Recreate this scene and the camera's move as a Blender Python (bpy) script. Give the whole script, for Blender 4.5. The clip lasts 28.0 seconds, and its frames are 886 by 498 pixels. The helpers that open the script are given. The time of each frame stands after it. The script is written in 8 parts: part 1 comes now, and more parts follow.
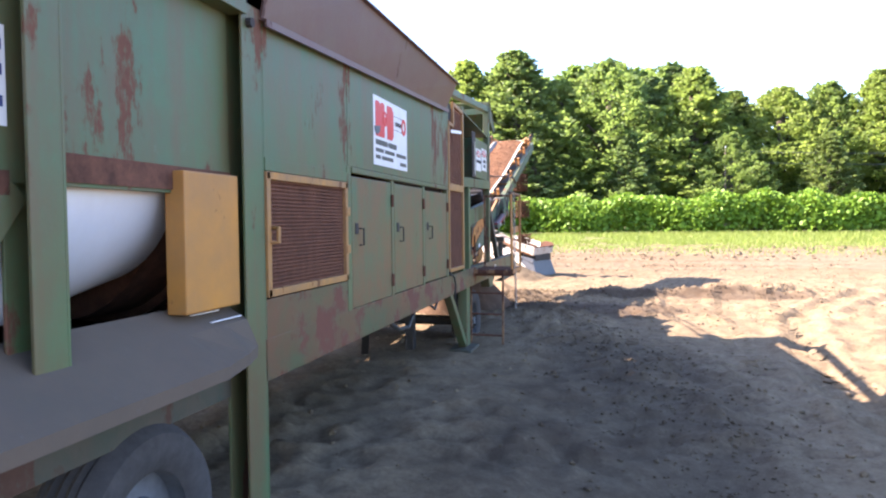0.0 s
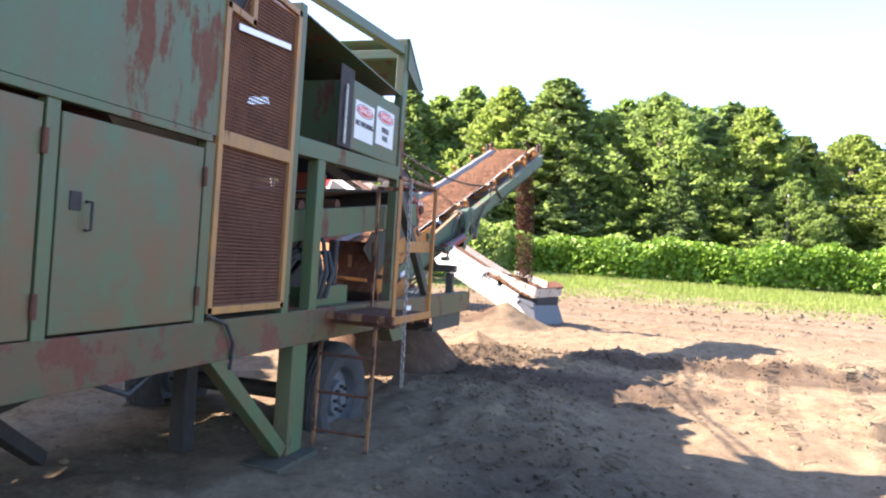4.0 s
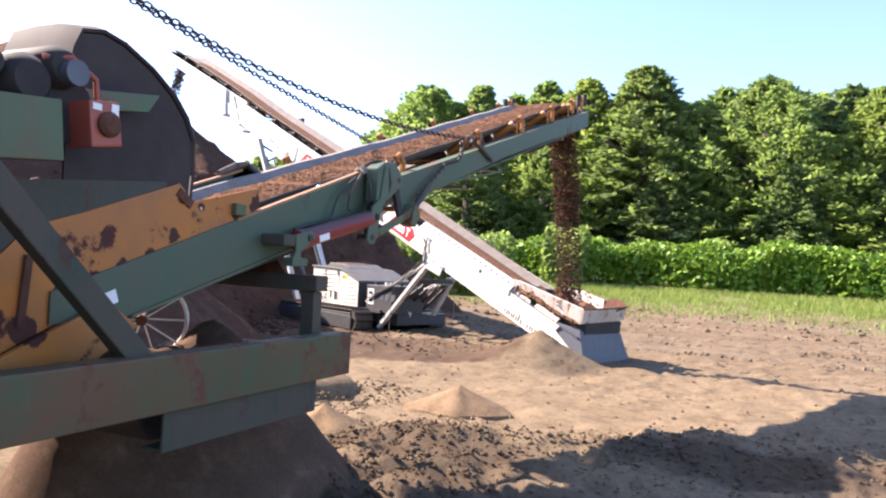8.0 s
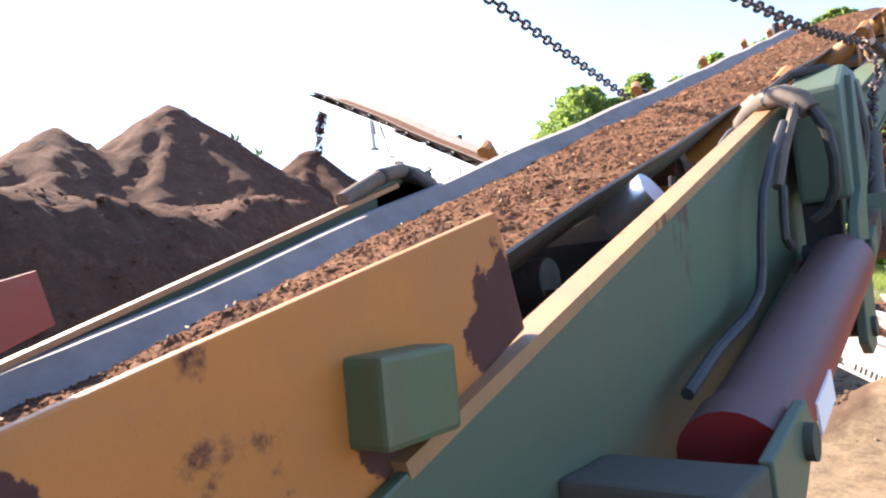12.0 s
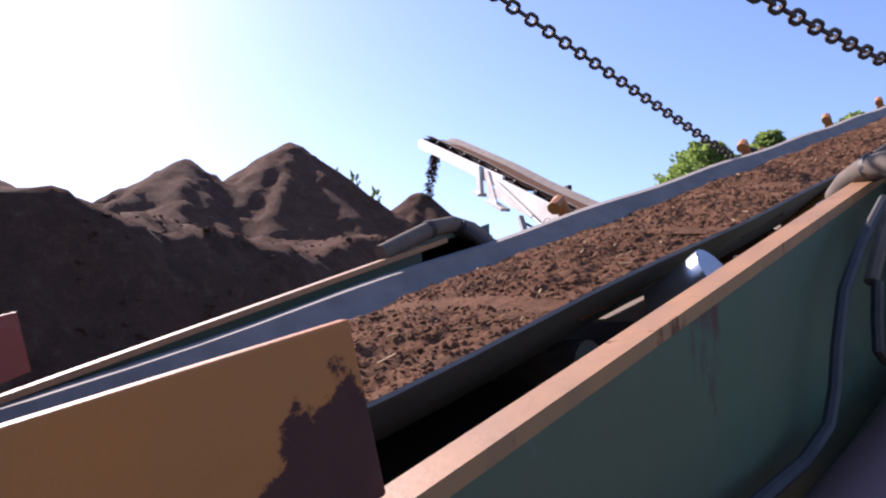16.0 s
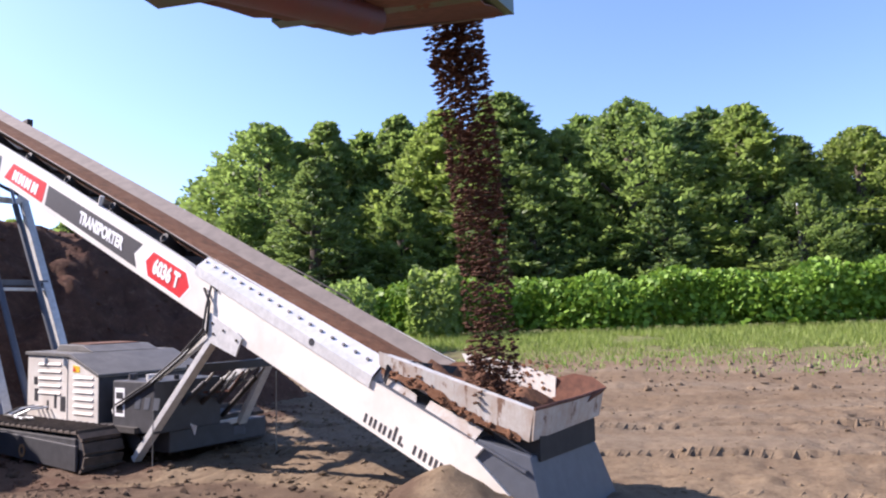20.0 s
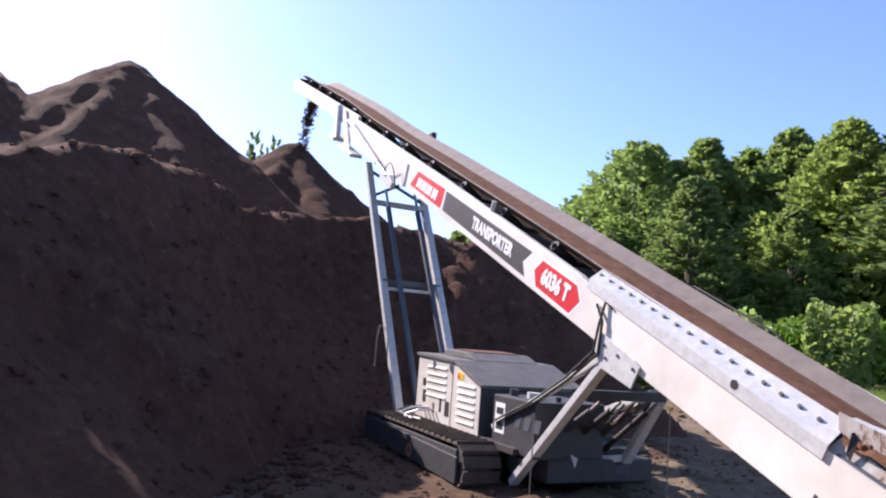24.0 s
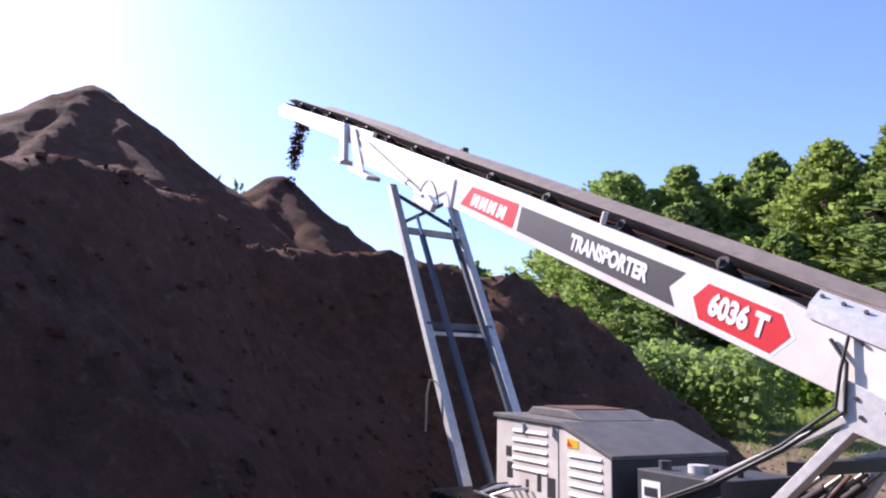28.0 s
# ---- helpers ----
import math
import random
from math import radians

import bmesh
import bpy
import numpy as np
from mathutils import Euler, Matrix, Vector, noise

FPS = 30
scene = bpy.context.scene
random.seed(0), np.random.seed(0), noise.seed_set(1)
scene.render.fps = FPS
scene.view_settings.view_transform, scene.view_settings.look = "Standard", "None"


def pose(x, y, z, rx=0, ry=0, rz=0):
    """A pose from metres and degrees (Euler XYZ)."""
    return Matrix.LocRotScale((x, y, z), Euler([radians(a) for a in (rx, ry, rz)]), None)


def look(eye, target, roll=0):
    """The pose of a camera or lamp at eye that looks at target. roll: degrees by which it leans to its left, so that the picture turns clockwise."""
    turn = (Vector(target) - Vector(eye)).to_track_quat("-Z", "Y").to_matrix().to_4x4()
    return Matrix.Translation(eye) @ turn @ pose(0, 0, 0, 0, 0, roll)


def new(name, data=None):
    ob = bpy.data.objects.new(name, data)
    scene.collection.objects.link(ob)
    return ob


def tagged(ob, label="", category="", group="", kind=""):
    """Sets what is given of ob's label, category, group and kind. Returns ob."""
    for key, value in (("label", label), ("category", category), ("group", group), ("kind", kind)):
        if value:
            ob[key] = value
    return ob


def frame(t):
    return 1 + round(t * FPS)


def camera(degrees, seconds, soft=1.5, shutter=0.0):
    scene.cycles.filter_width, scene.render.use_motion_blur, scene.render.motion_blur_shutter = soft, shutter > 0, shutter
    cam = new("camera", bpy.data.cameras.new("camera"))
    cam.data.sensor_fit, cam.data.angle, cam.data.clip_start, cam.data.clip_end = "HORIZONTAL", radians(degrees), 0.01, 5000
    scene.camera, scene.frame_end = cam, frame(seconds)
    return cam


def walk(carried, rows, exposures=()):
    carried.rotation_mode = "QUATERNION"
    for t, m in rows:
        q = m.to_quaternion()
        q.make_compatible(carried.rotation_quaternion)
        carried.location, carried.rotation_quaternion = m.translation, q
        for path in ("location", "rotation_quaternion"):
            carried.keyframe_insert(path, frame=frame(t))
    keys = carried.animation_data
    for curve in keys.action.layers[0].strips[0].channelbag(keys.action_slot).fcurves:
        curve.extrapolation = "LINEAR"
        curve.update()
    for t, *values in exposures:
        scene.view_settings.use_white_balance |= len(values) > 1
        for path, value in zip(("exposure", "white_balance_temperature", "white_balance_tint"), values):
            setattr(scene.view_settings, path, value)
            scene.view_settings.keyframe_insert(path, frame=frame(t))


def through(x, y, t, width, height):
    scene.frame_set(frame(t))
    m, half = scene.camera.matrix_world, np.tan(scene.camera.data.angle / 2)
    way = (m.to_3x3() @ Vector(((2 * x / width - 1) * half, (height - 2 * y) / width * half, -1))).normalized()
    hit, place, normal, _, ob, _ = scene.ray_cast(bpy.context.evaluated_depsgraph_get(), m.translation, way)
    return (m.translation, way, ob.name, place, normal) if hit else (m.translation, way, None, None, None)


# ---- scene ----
PATH = [
    (0, (0.206, 0.461, 1.599), (-0.261, 2.404, 1.524), -0.6),
    (0.5, (0.267, 0.952, 1.574), (-0.221, 2.89, 1.499), 0.4),
    (1, (0.412, 1.524, 1.542), (-0.124, 3.451, 1.533), 1.7),
    (1.5, (0.476, 2.07, 1.507), (-0.117, 3.98, 1.525), 0.8),
    (2, (0.504, 2.643, 1.531), (-0.082, 4.555, 1.564), -2.8),
    (2.5, (0.565, 3.188, 1.547), (-0.03, 5.097, 1.596), -0.1),
    (3, (0.562, 3.794, 1.512), (-0.03, 5.703, 1.564), 1.2),
    (3.5, (0.641, 4.344, 1.469), (0.075, 6.262, 1.495), 3.4),
    (5.5, (0.907, 7.171, 1.33), (0.186, 9.036, 1.351), 1.6),
    (6, (0.875, 7.851, 1.307), (0.159, 9.718, 1.31), -0.2),
    (6.5, (0.821, 8.452, 1.355), (0.05, 10.297, 1.367), 1.9),
    (7, (0.749, 9.085, 1.418), (0.003, 10.941, 1.421), -1.7),
    (7.5, (0.726, 9.65, 1.429), (-0.028, 11.501, 1.495), 2.6),
    (8, (0.605, 10.164, 1.429), (-0.239, 11.976, 1.471), 3.0),
    (8.5, (0.44, 10.627, 1.447), (-0.514, 12.384, 1.469), -1.5),
    (9, (0.161, 11.173, 1.457), (-1.083, 12.738, 1.488), -1.6),
    (9.5, (-0.276, 11.604, 1.471), (-1.703, 13.005, 1.471), -5.0),
    (10, (-0.588, 11.921, 1.628), (-1.997, 13.337, 1.531), -10.3),
    (10.5, (-0.818, 12.22, 1.662), (-2.293, 13.562, 1.504), -6.1),
    (11, (-1.144, 12.481, 1.687), (-2.55, 13.902, 1.618), 0.6),
    (11.5, (-1.448, 12.66, 1.714), (-2.823, 14.11, 1.786), -4.0),
    (13.5, (-1.99, 12.976, 1.777), (-2.812, 14.797, 1.869), 1.5),
    (14, (-2.002, 12.967, 1.79), (-2.851, 14.776, 1.885), -0.3),
    (14.5, (-2.011, 12.955, 1.82), (-3.227, 14.537, 1.957), -2.0),
    (15, (-2.03, 12.99, 1.835), (-3.396, 14.429, 2.084), -0.8),
    (15.5, (-1.897, 12.943, 1.805), (-3.311, 14.333, 2.071), -2.6),
    (16, (-1.673, 13.073, 1.787), (-3.116, 14.435, 2.037), -0.6),
    (16.3, (-1.512, 13.078, 1.741), (-2.85, 14.528, 2.067), -0.1),
    (16.5, (-1.393, 13.113, 1.716), (-2.621, 14.666, 1.995), 2.8),
    (17, (-1.106, 13.334, 1.65), (-1.974, 15.118, 1.907), -2.0),
    (17.5, (-1.004, 13.7, 1.55), (-1.584, 15.605, 1.729), 1.1),
    (18, (-1.012, 14.161, 1.496), (-1.415, 16.118, 1.588), -0.3),
    (18.5, (-1.102, 14.535, 1.445), (-1.395, 16.51, 1.556), -1.6),
    (19, (-1.112, 15.082, 1.474), (-1.494, 17.04, 1.605), 2.0),
    (19.5, (-1.211, 15.502, 1.487), (-1.715, 17.431, 1.646), -0.7),
    (20, (-1.416, 15.881, 1.509), (-1.881, 17.816, 1.703), -1.9),
    (20.5, (-1.6, 16.225, 1.503), (-2.024, 18.174, 1.638), -1.6),
    (21, (-1.742, 16.561, 1.523), (-2.259, 18.49, 1.638), 0.3),
    (21.5, (-1.944, 16.738, 1.548), (-2.595, 18.629, 1.609), 1.4),
    (22, (-2.156, 16.781, 1.531), (-2.891, 18.638, 1.633), 1.3),
    (22.5, (-2.227, 16.826, 1.537), (-3.229, 18.549, 1.699), 2.3),
    (24.5, (-2.245, 16.73, 1.543), (-3.606, 18.178, 1.768), 4.1),
    (25, (-2.261, 16.819, 1.559), (-3.64, 18.255, 1.756), 3.8),
    (25.5, (-2.496, 16.89, 1.521), (-3.877, 18.327, 1.69), 5.6),
    (26, (-2.953, 16.881, 1.533), (-4.343, 18.308, 1.709), 2.0),
    (26.5, (-3.371, 17.045, 1.503), (-4.747, 18.48, 1.722), 2.8),
    (27, (-3.827, 17.136, 1.545), (-5.198, 18.558, 1.86), 2.9),
    (27.5, (-4.243, 17.192, 1.603), (-5.515, 18.692, 1.968), 1.3),
    (28, (-4.586, 17.403, 1.603), (-5.829, 18.928, 1.959), 1.4),
]
cam = camera(63.8, 28.0, soft=2.15)
walk(cam, [(t, look(eye, goal, roll)) for t, eye, goal, roll in PATH], exposures=[(0, 2.78, 6500, 23), (1, 2.87, 6500, 23), (3.5, 2.72, 6500, 22), (5.5, 2.54, 6450, 20), (6.5, 2.44, 6450, 22), (8, 2.04, 6400, 23), (9, 2.02, 6500, 22), (10, 2.32, 6600, 20), (11.5, 2.34, 6600, 20), (13, 2.3, 6450, 21), (14, 2.14, 6350, 23), (14.6, 1.42, 6150, 24), (15, 1.05, 6050, 26), (16, 1.02, 6050, 30), (17, 1.36, 6050, 31), (18, 1.45, 5980, 26), (20, 1.36, 5900, 25), (22, 1.22, 5900, 25), (25, 1.2, 5850, 27), (27, 1.36, 5850, 28), (28, 1.24, 5750, 30)])


# ---- world, sun ----
world = bpy.data.worlds.new("sky")
scene.world = world
world.use_nodes = True
_wn, _wl = world.node_tree.nodes, world.node_tree.links
_sky = _wn.new("ShaderNodeTexSky")
_sky.sky_type = "NISHITA"
_sky.sun_disc = False
_sky.sun_elevation = radians(36)
_sky.sun_rotation = radians(-91)
_sky.air_density, _sky.dust_density, _sky.ozone_density = 1.0, 0.75, 3.6
_wn["Background"].inputs["Strength"].default_value = 0.105
_wl.new(_sky.outputs["Color"], _wn["Background"].inputs["Color"])

sun_data = bpy.data.lights.new("sun", "SUN")
sun_data.energy, sun_data.angle, sun_data.color = 5.0, radians(0.55), (1.0, 0.885, 0.715)
sun = new("sun", sun_data)
sun.matrix_world = look((-8.0, -0.2, 6.0), (0, 0, 0))


# ---- materials ----
def nodes_of(name):
    m = bpy.data.materials.new(name)
    m.use_nodes = True
    nt = m.node_tree
    return m, nt, nt.nodes["Principled BSDF"]


def node(nt, kind, **values):
    n = nt.nodes.new(kind)
    for key, value in values.items():
        n.inputs[key.replace("_", " ")].default_value = value
    return n


def noise_tex(nt, vec, scale, detail=6.0, rough=0.6, stretch=None):
    if stretch:
        mp = nt.nodes.new("ShaderNodeMapping")
        mp.inputs["Scale"].default_value = stretch
        nt.links.new(vec, mp.inputs["Vector"])
        vec = mp.outputs["Vector"]
    n = node(nt, "ShaderNodeTexNoise", Scale=scale, Detail=detail, Roughness=rough)
    nt.links.new(vec, n.inputs["Vector"])
    return n.outputs["Fac"]


def ramp(nt, fac, stops):
    r = nt.nodes.new("ShaderNodeValToRGB")
    while len(r.color_ramp.elements) < len(stops):
        r.color_ramp.elements.new(0.5)
    for e, (pos, col) in zip(r.color_ramp.elements, stops):
        e.position = pos
        e.color = (*col, 1) if len(col) == 3 else col
    nt.links.new(fac, r.inputs["Fac"])
    return r.outputs["Color"]


def mix(nt, fac, a, b):
    n = nt.nodes.new("ShaderNodeMix")
    n.data_type = "RGBA"
    for sock, v in ((n.inputs["Factor"], fac), (n.inputs["A"], a), (n.inputs["B"], b)):
        if isinstance(v, (int, float)):
            sock.default_value = v
        elif isinstance(v, tuple):
            sock.default_value = (*v, 1)
        else:
            nt.links.new(v, sock)
    return n.outputs["Result"]


def bump(nt, bsdf, height, strength=0.4, distance=0.01):
    b = node(nt, "ShaderNodeBump", Strength=strength, Distance=distance)
    nt.links.new(height, b.inputs["Height"])
    nt.links.new(b.outputs["Normal"], bsdf.inputs["Normal"])


def flip(nt, value, top):
    """top minus the value, halved."""
    m = nt.nodes.new("ShaderNodeMath")
    m.operation = "MULTIPLY_ADD"
    m.inputs[1].default_value, m.inputs[2].default_value = -0.5, 0.5 * top + 0.5
    nt.links.new(value, m.inputs[0])
    return m.outputs[0]


def painted(name, base, worn, rust_at=0.66, rough=0.5, metal=0.0, streak=True, dirt=(0.16, 0.12, 0.09), dirt_amount=0.35, scale=1.0, smear=0.5, spots=()):
    """Old paint: two tones, brown smears and runs, rust in patches, dust."""
    m, nt, bsdf = nodes_of(name)
    co = nt.nodes.new("ShaderNodeNewGeometry").outputs["Position"]
    big = noise_tex(nt, co, 1.3 * scale, 5)
    fine = noise_tex(nt, co, 26 * scale, 8, 0.7)
    tone = mix(nt, ramp(nt, big, ((0.35, (0, 0, 0)), (0.68, (1, 1, 1)))), base, tuple(0.72 * c + 0.02 for c in base))
    dusty = mix(nt, ramp(nt, noise_tex(nt, co, 3.1 * scale, 9, 0.72), ((0.36, (0, 0, 0)), (0.66, (dirt_amount,) * 3))), tone, dirt)
    drip = ramp(nt, noise_tex(nt, co, 1.9 * scale, 10, 0.7, (2.6, 2.6, 0.22) if streak else None), ((0.43, (0, 0, 0)), (0.70, (smear,) * 3)))
    dusty = mix(nt, drip, dusty, tuple(0.55 * a + 0.45 * b for a, b in zip(dirt, worn)))
    runs = noise_tex(nt, co, 2.2 * scale, 9, 0.66, (1.5, 1.5, 0.45) if streak else None)
    edge = nt.nodes.new("ShaderNodeMath")
    edge.operation = "MULTIPLY_ADD"
    edge.inputs[1].default_value = 0.12
    nt.links.new(fine, edge.inputs[0])
    nt.links.new(runs, edge.inputs[2])
    patch = ramp(nt, edge.outputs[0], ((rust_at - 0.01, (0, 0, 0)), (rust_at + 0.035, (1, 1, 1))))
    for cy, cz, r in spots:
        mp = nt.nodes.new("ShaderNodeMapping")
        mp.inputs["Location"].default_value = (0, -cy / r, -cz / r)
        mp.inputs["Scale"].default_value = (0, 1 / r, 1 / r)
        nt.links.new(co, mp.inputs["Vector"])
        ln = nt.nodes.new("ShaderNodeVectorMath")
        ln.operation = "LENGTH"
        nt.links.new(mp.outputs[0], ln.inputs[0])
        ad = nt.nodes.new("ShaderNodeMath")
        ad.operation = "MULTIPLY_ADD"
        ad.inputs[1].default_value = 2.6
        nt.links.new(noise_tex(nt, co, 9.0, 9, 0.7), ad.inputs[0])
        nt.links.new(ln.outputs["Value"], ad.inputs[2])
        patch = mix(nt, ramp(nt, flip(nt, ad.outputs[0], 2.3), ((0.5, (0, 0, 0)), (0.54, (1, 1, 1)))), patch, (1.0, 1.0, 1.0))
    scuff = ramp(nt, noise_tex(nt, co, 7.5 * scale, 10, 0.8), ((0.60, (0, 0, 0)), (0.66, (0.55,) * 3)))
    faded = mix(nt, scuff, dusty, tuple(min(1, 0.6 * c + 0.06) for c in base))
    nt.links.new(mix(nt, patch, faded, mix(nt, fine, worn, tuple(0.5 * c for c in worn))), bsdf.inputs["Base Color"])
    rg = ramp(nt, patch, ((0, (rough,) * 3), (1, (0.9,) * 3)))
    nt.links.new(rg, bsdf.inputs["Roughness"])
    bsdf.inputs["Metallic"].default_value = metal
    bump(nt, bsdf, fine, 0.25, 0.004)
    return m


def plain(name, base, rough=0.6, metal=0.0, vary=0.25, scale=20.0, bumpy=0.2):
    m, nt, bsdf = nodes_of(name)
    co = nt.nodes.new("ShaderNodeNewGeometry").outputs["Position"]
    n = noise_tex(nt, co, scale, 7, 0.65)
    big = noise_tex(nt, co, scale / 12, 4)
    lo, hi = tuple(c * (1 - vary) for c in base), tuple(min(1, c * (1 + vary)) for c in base)
    c1 = ramp(nt, n, ((0.3, lo), (0.7, hi)))
    nt.links.new(mix(nt, ramp(nt, big, ((0.4, (0, 0, 0)), (0.7, (0.5,) * 3))), c1, lo), bsdf.inputs["Base Color"])
    bsdf.inputs["Roughness"].default_value = rough
    bsdf.inputs["Metallic"].default_value = metal
    if bumpy:
        bump(nt, bsdf, n, bumpy, 0.006)
    return m


def soil(name, dark, light, scale=1.0, spread=(0.35, 0.68), bumpy=0.7, dist=0.03):
    m, nt, bsdf = nodes_of(name)
    co = nt.nodes.new("ShaderNodeNewGeometry").outputs["Position"]
    big = noise_tex(nt, co, 0.35 * scale, 5)
    mid = noise_tex(nt, co, 3.5 * scale, 8, 0.7)
    fine = noise_tex(nt, co, 32 * scale, 9, 0.75)
    a = mix(nt, ramp(nt, mid, ((spread[0], (0, 0, 0)), (spread[1], (1, 1, 1)))), dark, light)
    b = mix(nt, ramp(nt, big, ((0.35, (0, 0, 0)), (0.65, (0.55,) * 3))), a, light)
    c = mix(nt, ramp(nt, fine, ((0.3, (0.45,) * 3), (0.6, (0, 0, 0)))), b, tuple(0.45 * v for v in dark))
    crumb = noise_tex(nt, co, 6.5, 8, 0.7)
    c = mix(nt, ramp(nt, crumb, ((0.34, (0.55,) * 3), (0.52, (0, 0, 0)))), c, (0.075, 0.05, 0.033))
    c = mix(nt, ramp(nt, crumb, ((0.56, (0, 0, 0)), (0.72, (0.4,) * 3))), c, (0.24, 0.18, 0.12))
    nt.links.new(c, bsdf.inputs["Base Color"])
    bsdf.inputs["Roughness"].default_value = 0.97
    bsdf.inputs["Specular IOR Level"].default_value = 0.1
    h = nt.nodes.new("ShaderNodeMath")
    h.operation = "MULTIPLY_ADD"
    h.inputs[1].default_value = 0.5
    nt.links.new(fine, h.inputs[0])
    nt.links.new(mid, h.inputs[2])
    bump(nt, bsdf, h.outputs[0], bumpy, dist)
    return m


def leafy(name, dark, light, through=0.35, island=True):
    m, nt, bsdf = nodes_of(name)
    dark, light = tuple(1.3 * c for c in dark), tuple(1.3 * c for c in light)
    geo = nt.nodes.new("ShaderNodeNewGeometry")
    info = nt.nodes.new("ShaderNodeObjectInfo")
    col = ramp(nt, geo.outputs["Random Per Island"], ((0.0, dark), (1.0, light)))
    tint = mix(nt, ramp(nt, info.outputs["Random"], ((0.0, (0, 0, 0)), (1.0, (0.45,) * 3))), col, tuple(0.5 * (a + b) * s for a, b, s in zip(dark, light, (1.25, 1.0, 0.6))))
    nt.links.new(tint, bsdf.inputs["Base Color"])
    bsdf.inputs["Roughness"].default_value = 0.55
    bsdf.inputs["Specular IOR Level"].default_value = 0.3
    tr = nt.nodes.new("ShaderNodeBsdfTranslucent")
    nt.links.new(mix(nt, 0.5, tint, (0.24, 0.36, 0.05)), tr.inputs["Color"])
    ms = nt.nodes.new("ShaderNodeMixShader")
    ms.inputs[0].default_value = through
    nt.links.new(bsdf.outputs[0], ms.inputs[1])
    nt.links.new(tr.outputs[0], ms.inputs[2])
    nt.links.new(ms.outputs[0], nt.nodes["Material Output"].inputs["Surface"])
    return m


GREEN = painted("green_paint", (0.058, 0.132, 0.056), (0.17, 0.070, 0.042), 0.65, dirt=(0.115, 0.075, 0.034), dirt_amount=0.5, smear=0.7)
GREEN_BEAM = painted("green_beam_paint", (0.046, 0.104, 0.060), (0.13, 0.065, 0.045), 0.71, dirt=(0.11, 0.08, 0.055), dirt_amount=0.3, smear=0.25)
CHASSIS = painted("rust_worn_chassis_paint", (0.040, 0.086, 0.038), (0.18, 0.066, 0.038), 0.60, streak=False, dirt=(0.11, 0.054, 0.026), dirt_amount=0.9, smear=0.9, scale=1.1)
GREEN_DULL = painted("green_paint_dusty", (0.032, 0.050, 0.032), (0.10, 0.05, 0.034), 0.64, rough=0.7, dirt=(0.09, 0.066, 0.048), dirt_amount=0.6)
DOORGREEN = painted("door_green_paint", (0.058, 0.120, 0.056), (0.16, 0.072, 0.038), 0.72, dirt=(0.150, 0.075, 0.033), dirt_amount=0.95, smear=0.95, scale=1.25)
MAROON = painted("red_oxide_paint", (0.13, 0.055, 0.045), (0.09, 0.045, 0.035), 0.7)
YELLOW = painted("ochre_paint", (0.52, 0.168, 0.012), (0.095, 0.034, 0.025), 0.655, streak=False, dirt_amount=0.2, scale=1.7, smear=0.25, spots=((13.33, 1.70, 0.07), (12.78, 1.69, 0.035), (12.75, 1.50, 0.04), (12.91, 1.655, 0.025), (13.17, 1.645, 0.035), (12.6, 1.405, 0.035), (12.45, 1.345, 0.035), (12.3, 1.285, 0.045), (12.16, 1.225, 0.05), (12.0, 1.09, 0.055), (11.78, 0.97, 0.05)))
SKIRT_RED = painted("rust_red_plate_paint", (0.26, 0.035, 0.018), (0.12, 0.04, 0.03), 0.68, streak=False, dirt_amount=0.25, scale=1.7, smear=0.25)
YELLOW_BOARD = painted("yellow_ochre_board", (0.50, 0.215, 0.032), (0.10, 0.045, 0.03), 0.70, streak=False, dirt=(0.2, 0.13, 0.07), dirt_amount=0.25, scale=1.7, smear=0.2)
YELLOW_RAIL = painted("ochre_rail_paint", (0.52, 0.195, 0.022), (0.12, 0.04, 0.025), 0.7, dirt_amount=0.35, scale=2.5)
FRAME_OCHRE = painted("ochre_frame_paint", (0.44, 0.205, 0.045), (0.17, 0.07, 0.03), 0.68, scale=3)
FRAME_TAN = painted("tan_frame_paint", (0.42, 0.205, 0.068), (0.2, 0.085, 0.04), 0.68, scale=3)
RAIL_RUST = painted("rusty_rail_paint", (0.30, 0.125, 0.032), (0.10, 0.036, 0.022), 0.56, dirt_amount=0.5, scale=4.0)
HINGE_GREEN = painted("plain_green_paint", (0.068, 0.118, 0.072), (0.13, 0.065, 0.045), 0.80, dirt=(0.11, 0.085, 0.06), dirt_amount=0.3, smear=0.2)
RUSTY = plain("rusty_steel", (0.12, 0.05, 0.03), 0.9, 0.1, 0.45, 14, 0.5)
MESHRUST = plain("rusty_mesh_wire", (0.17, 0.07, 0.04), 0.85, 0.1, 0.3, 9, 0.2)
DARKSTEEL = plain("dark_dusty_steel", (0.045, 0.04, 0.038), 0.75, 0.3, 0.35, 9)
RUBBER = plain("black_rubber", (0.022, 0.021, 0.021), 0.75, 0, 0.35, 12, 0.3)
TYRE = plain("dusty_tyre_rubber", (0.05, 0.047, 0.046), 0.9, 0, 0.3, 16, 0.35)
RIM = plain("grey_wheel_rim", (0.12, 0.128, 0.138), 0.65, 0.2, 0.35, 8)
BELT = plain("worn_belt_rubber", (0.215, 0.200, 0.182), 0.8, 0, 0.25, 9, 0.15)
BELT_BROWN = plain("dusty_belt_rubber", (0.21, 0.175, 0.145), 0.85, 0, 0.25, 6, 0.15)
STEEL_SHINE = plain("worn_idler_steel", (0.55, 0.55, 0.56), 0.28, 0.9, 0.15, 30, 0.1)
CHAIN = plain("chain_steel", (0.07, 0.055, 0.05), 0.6, 0.6, 0.4, 40, 0.2)
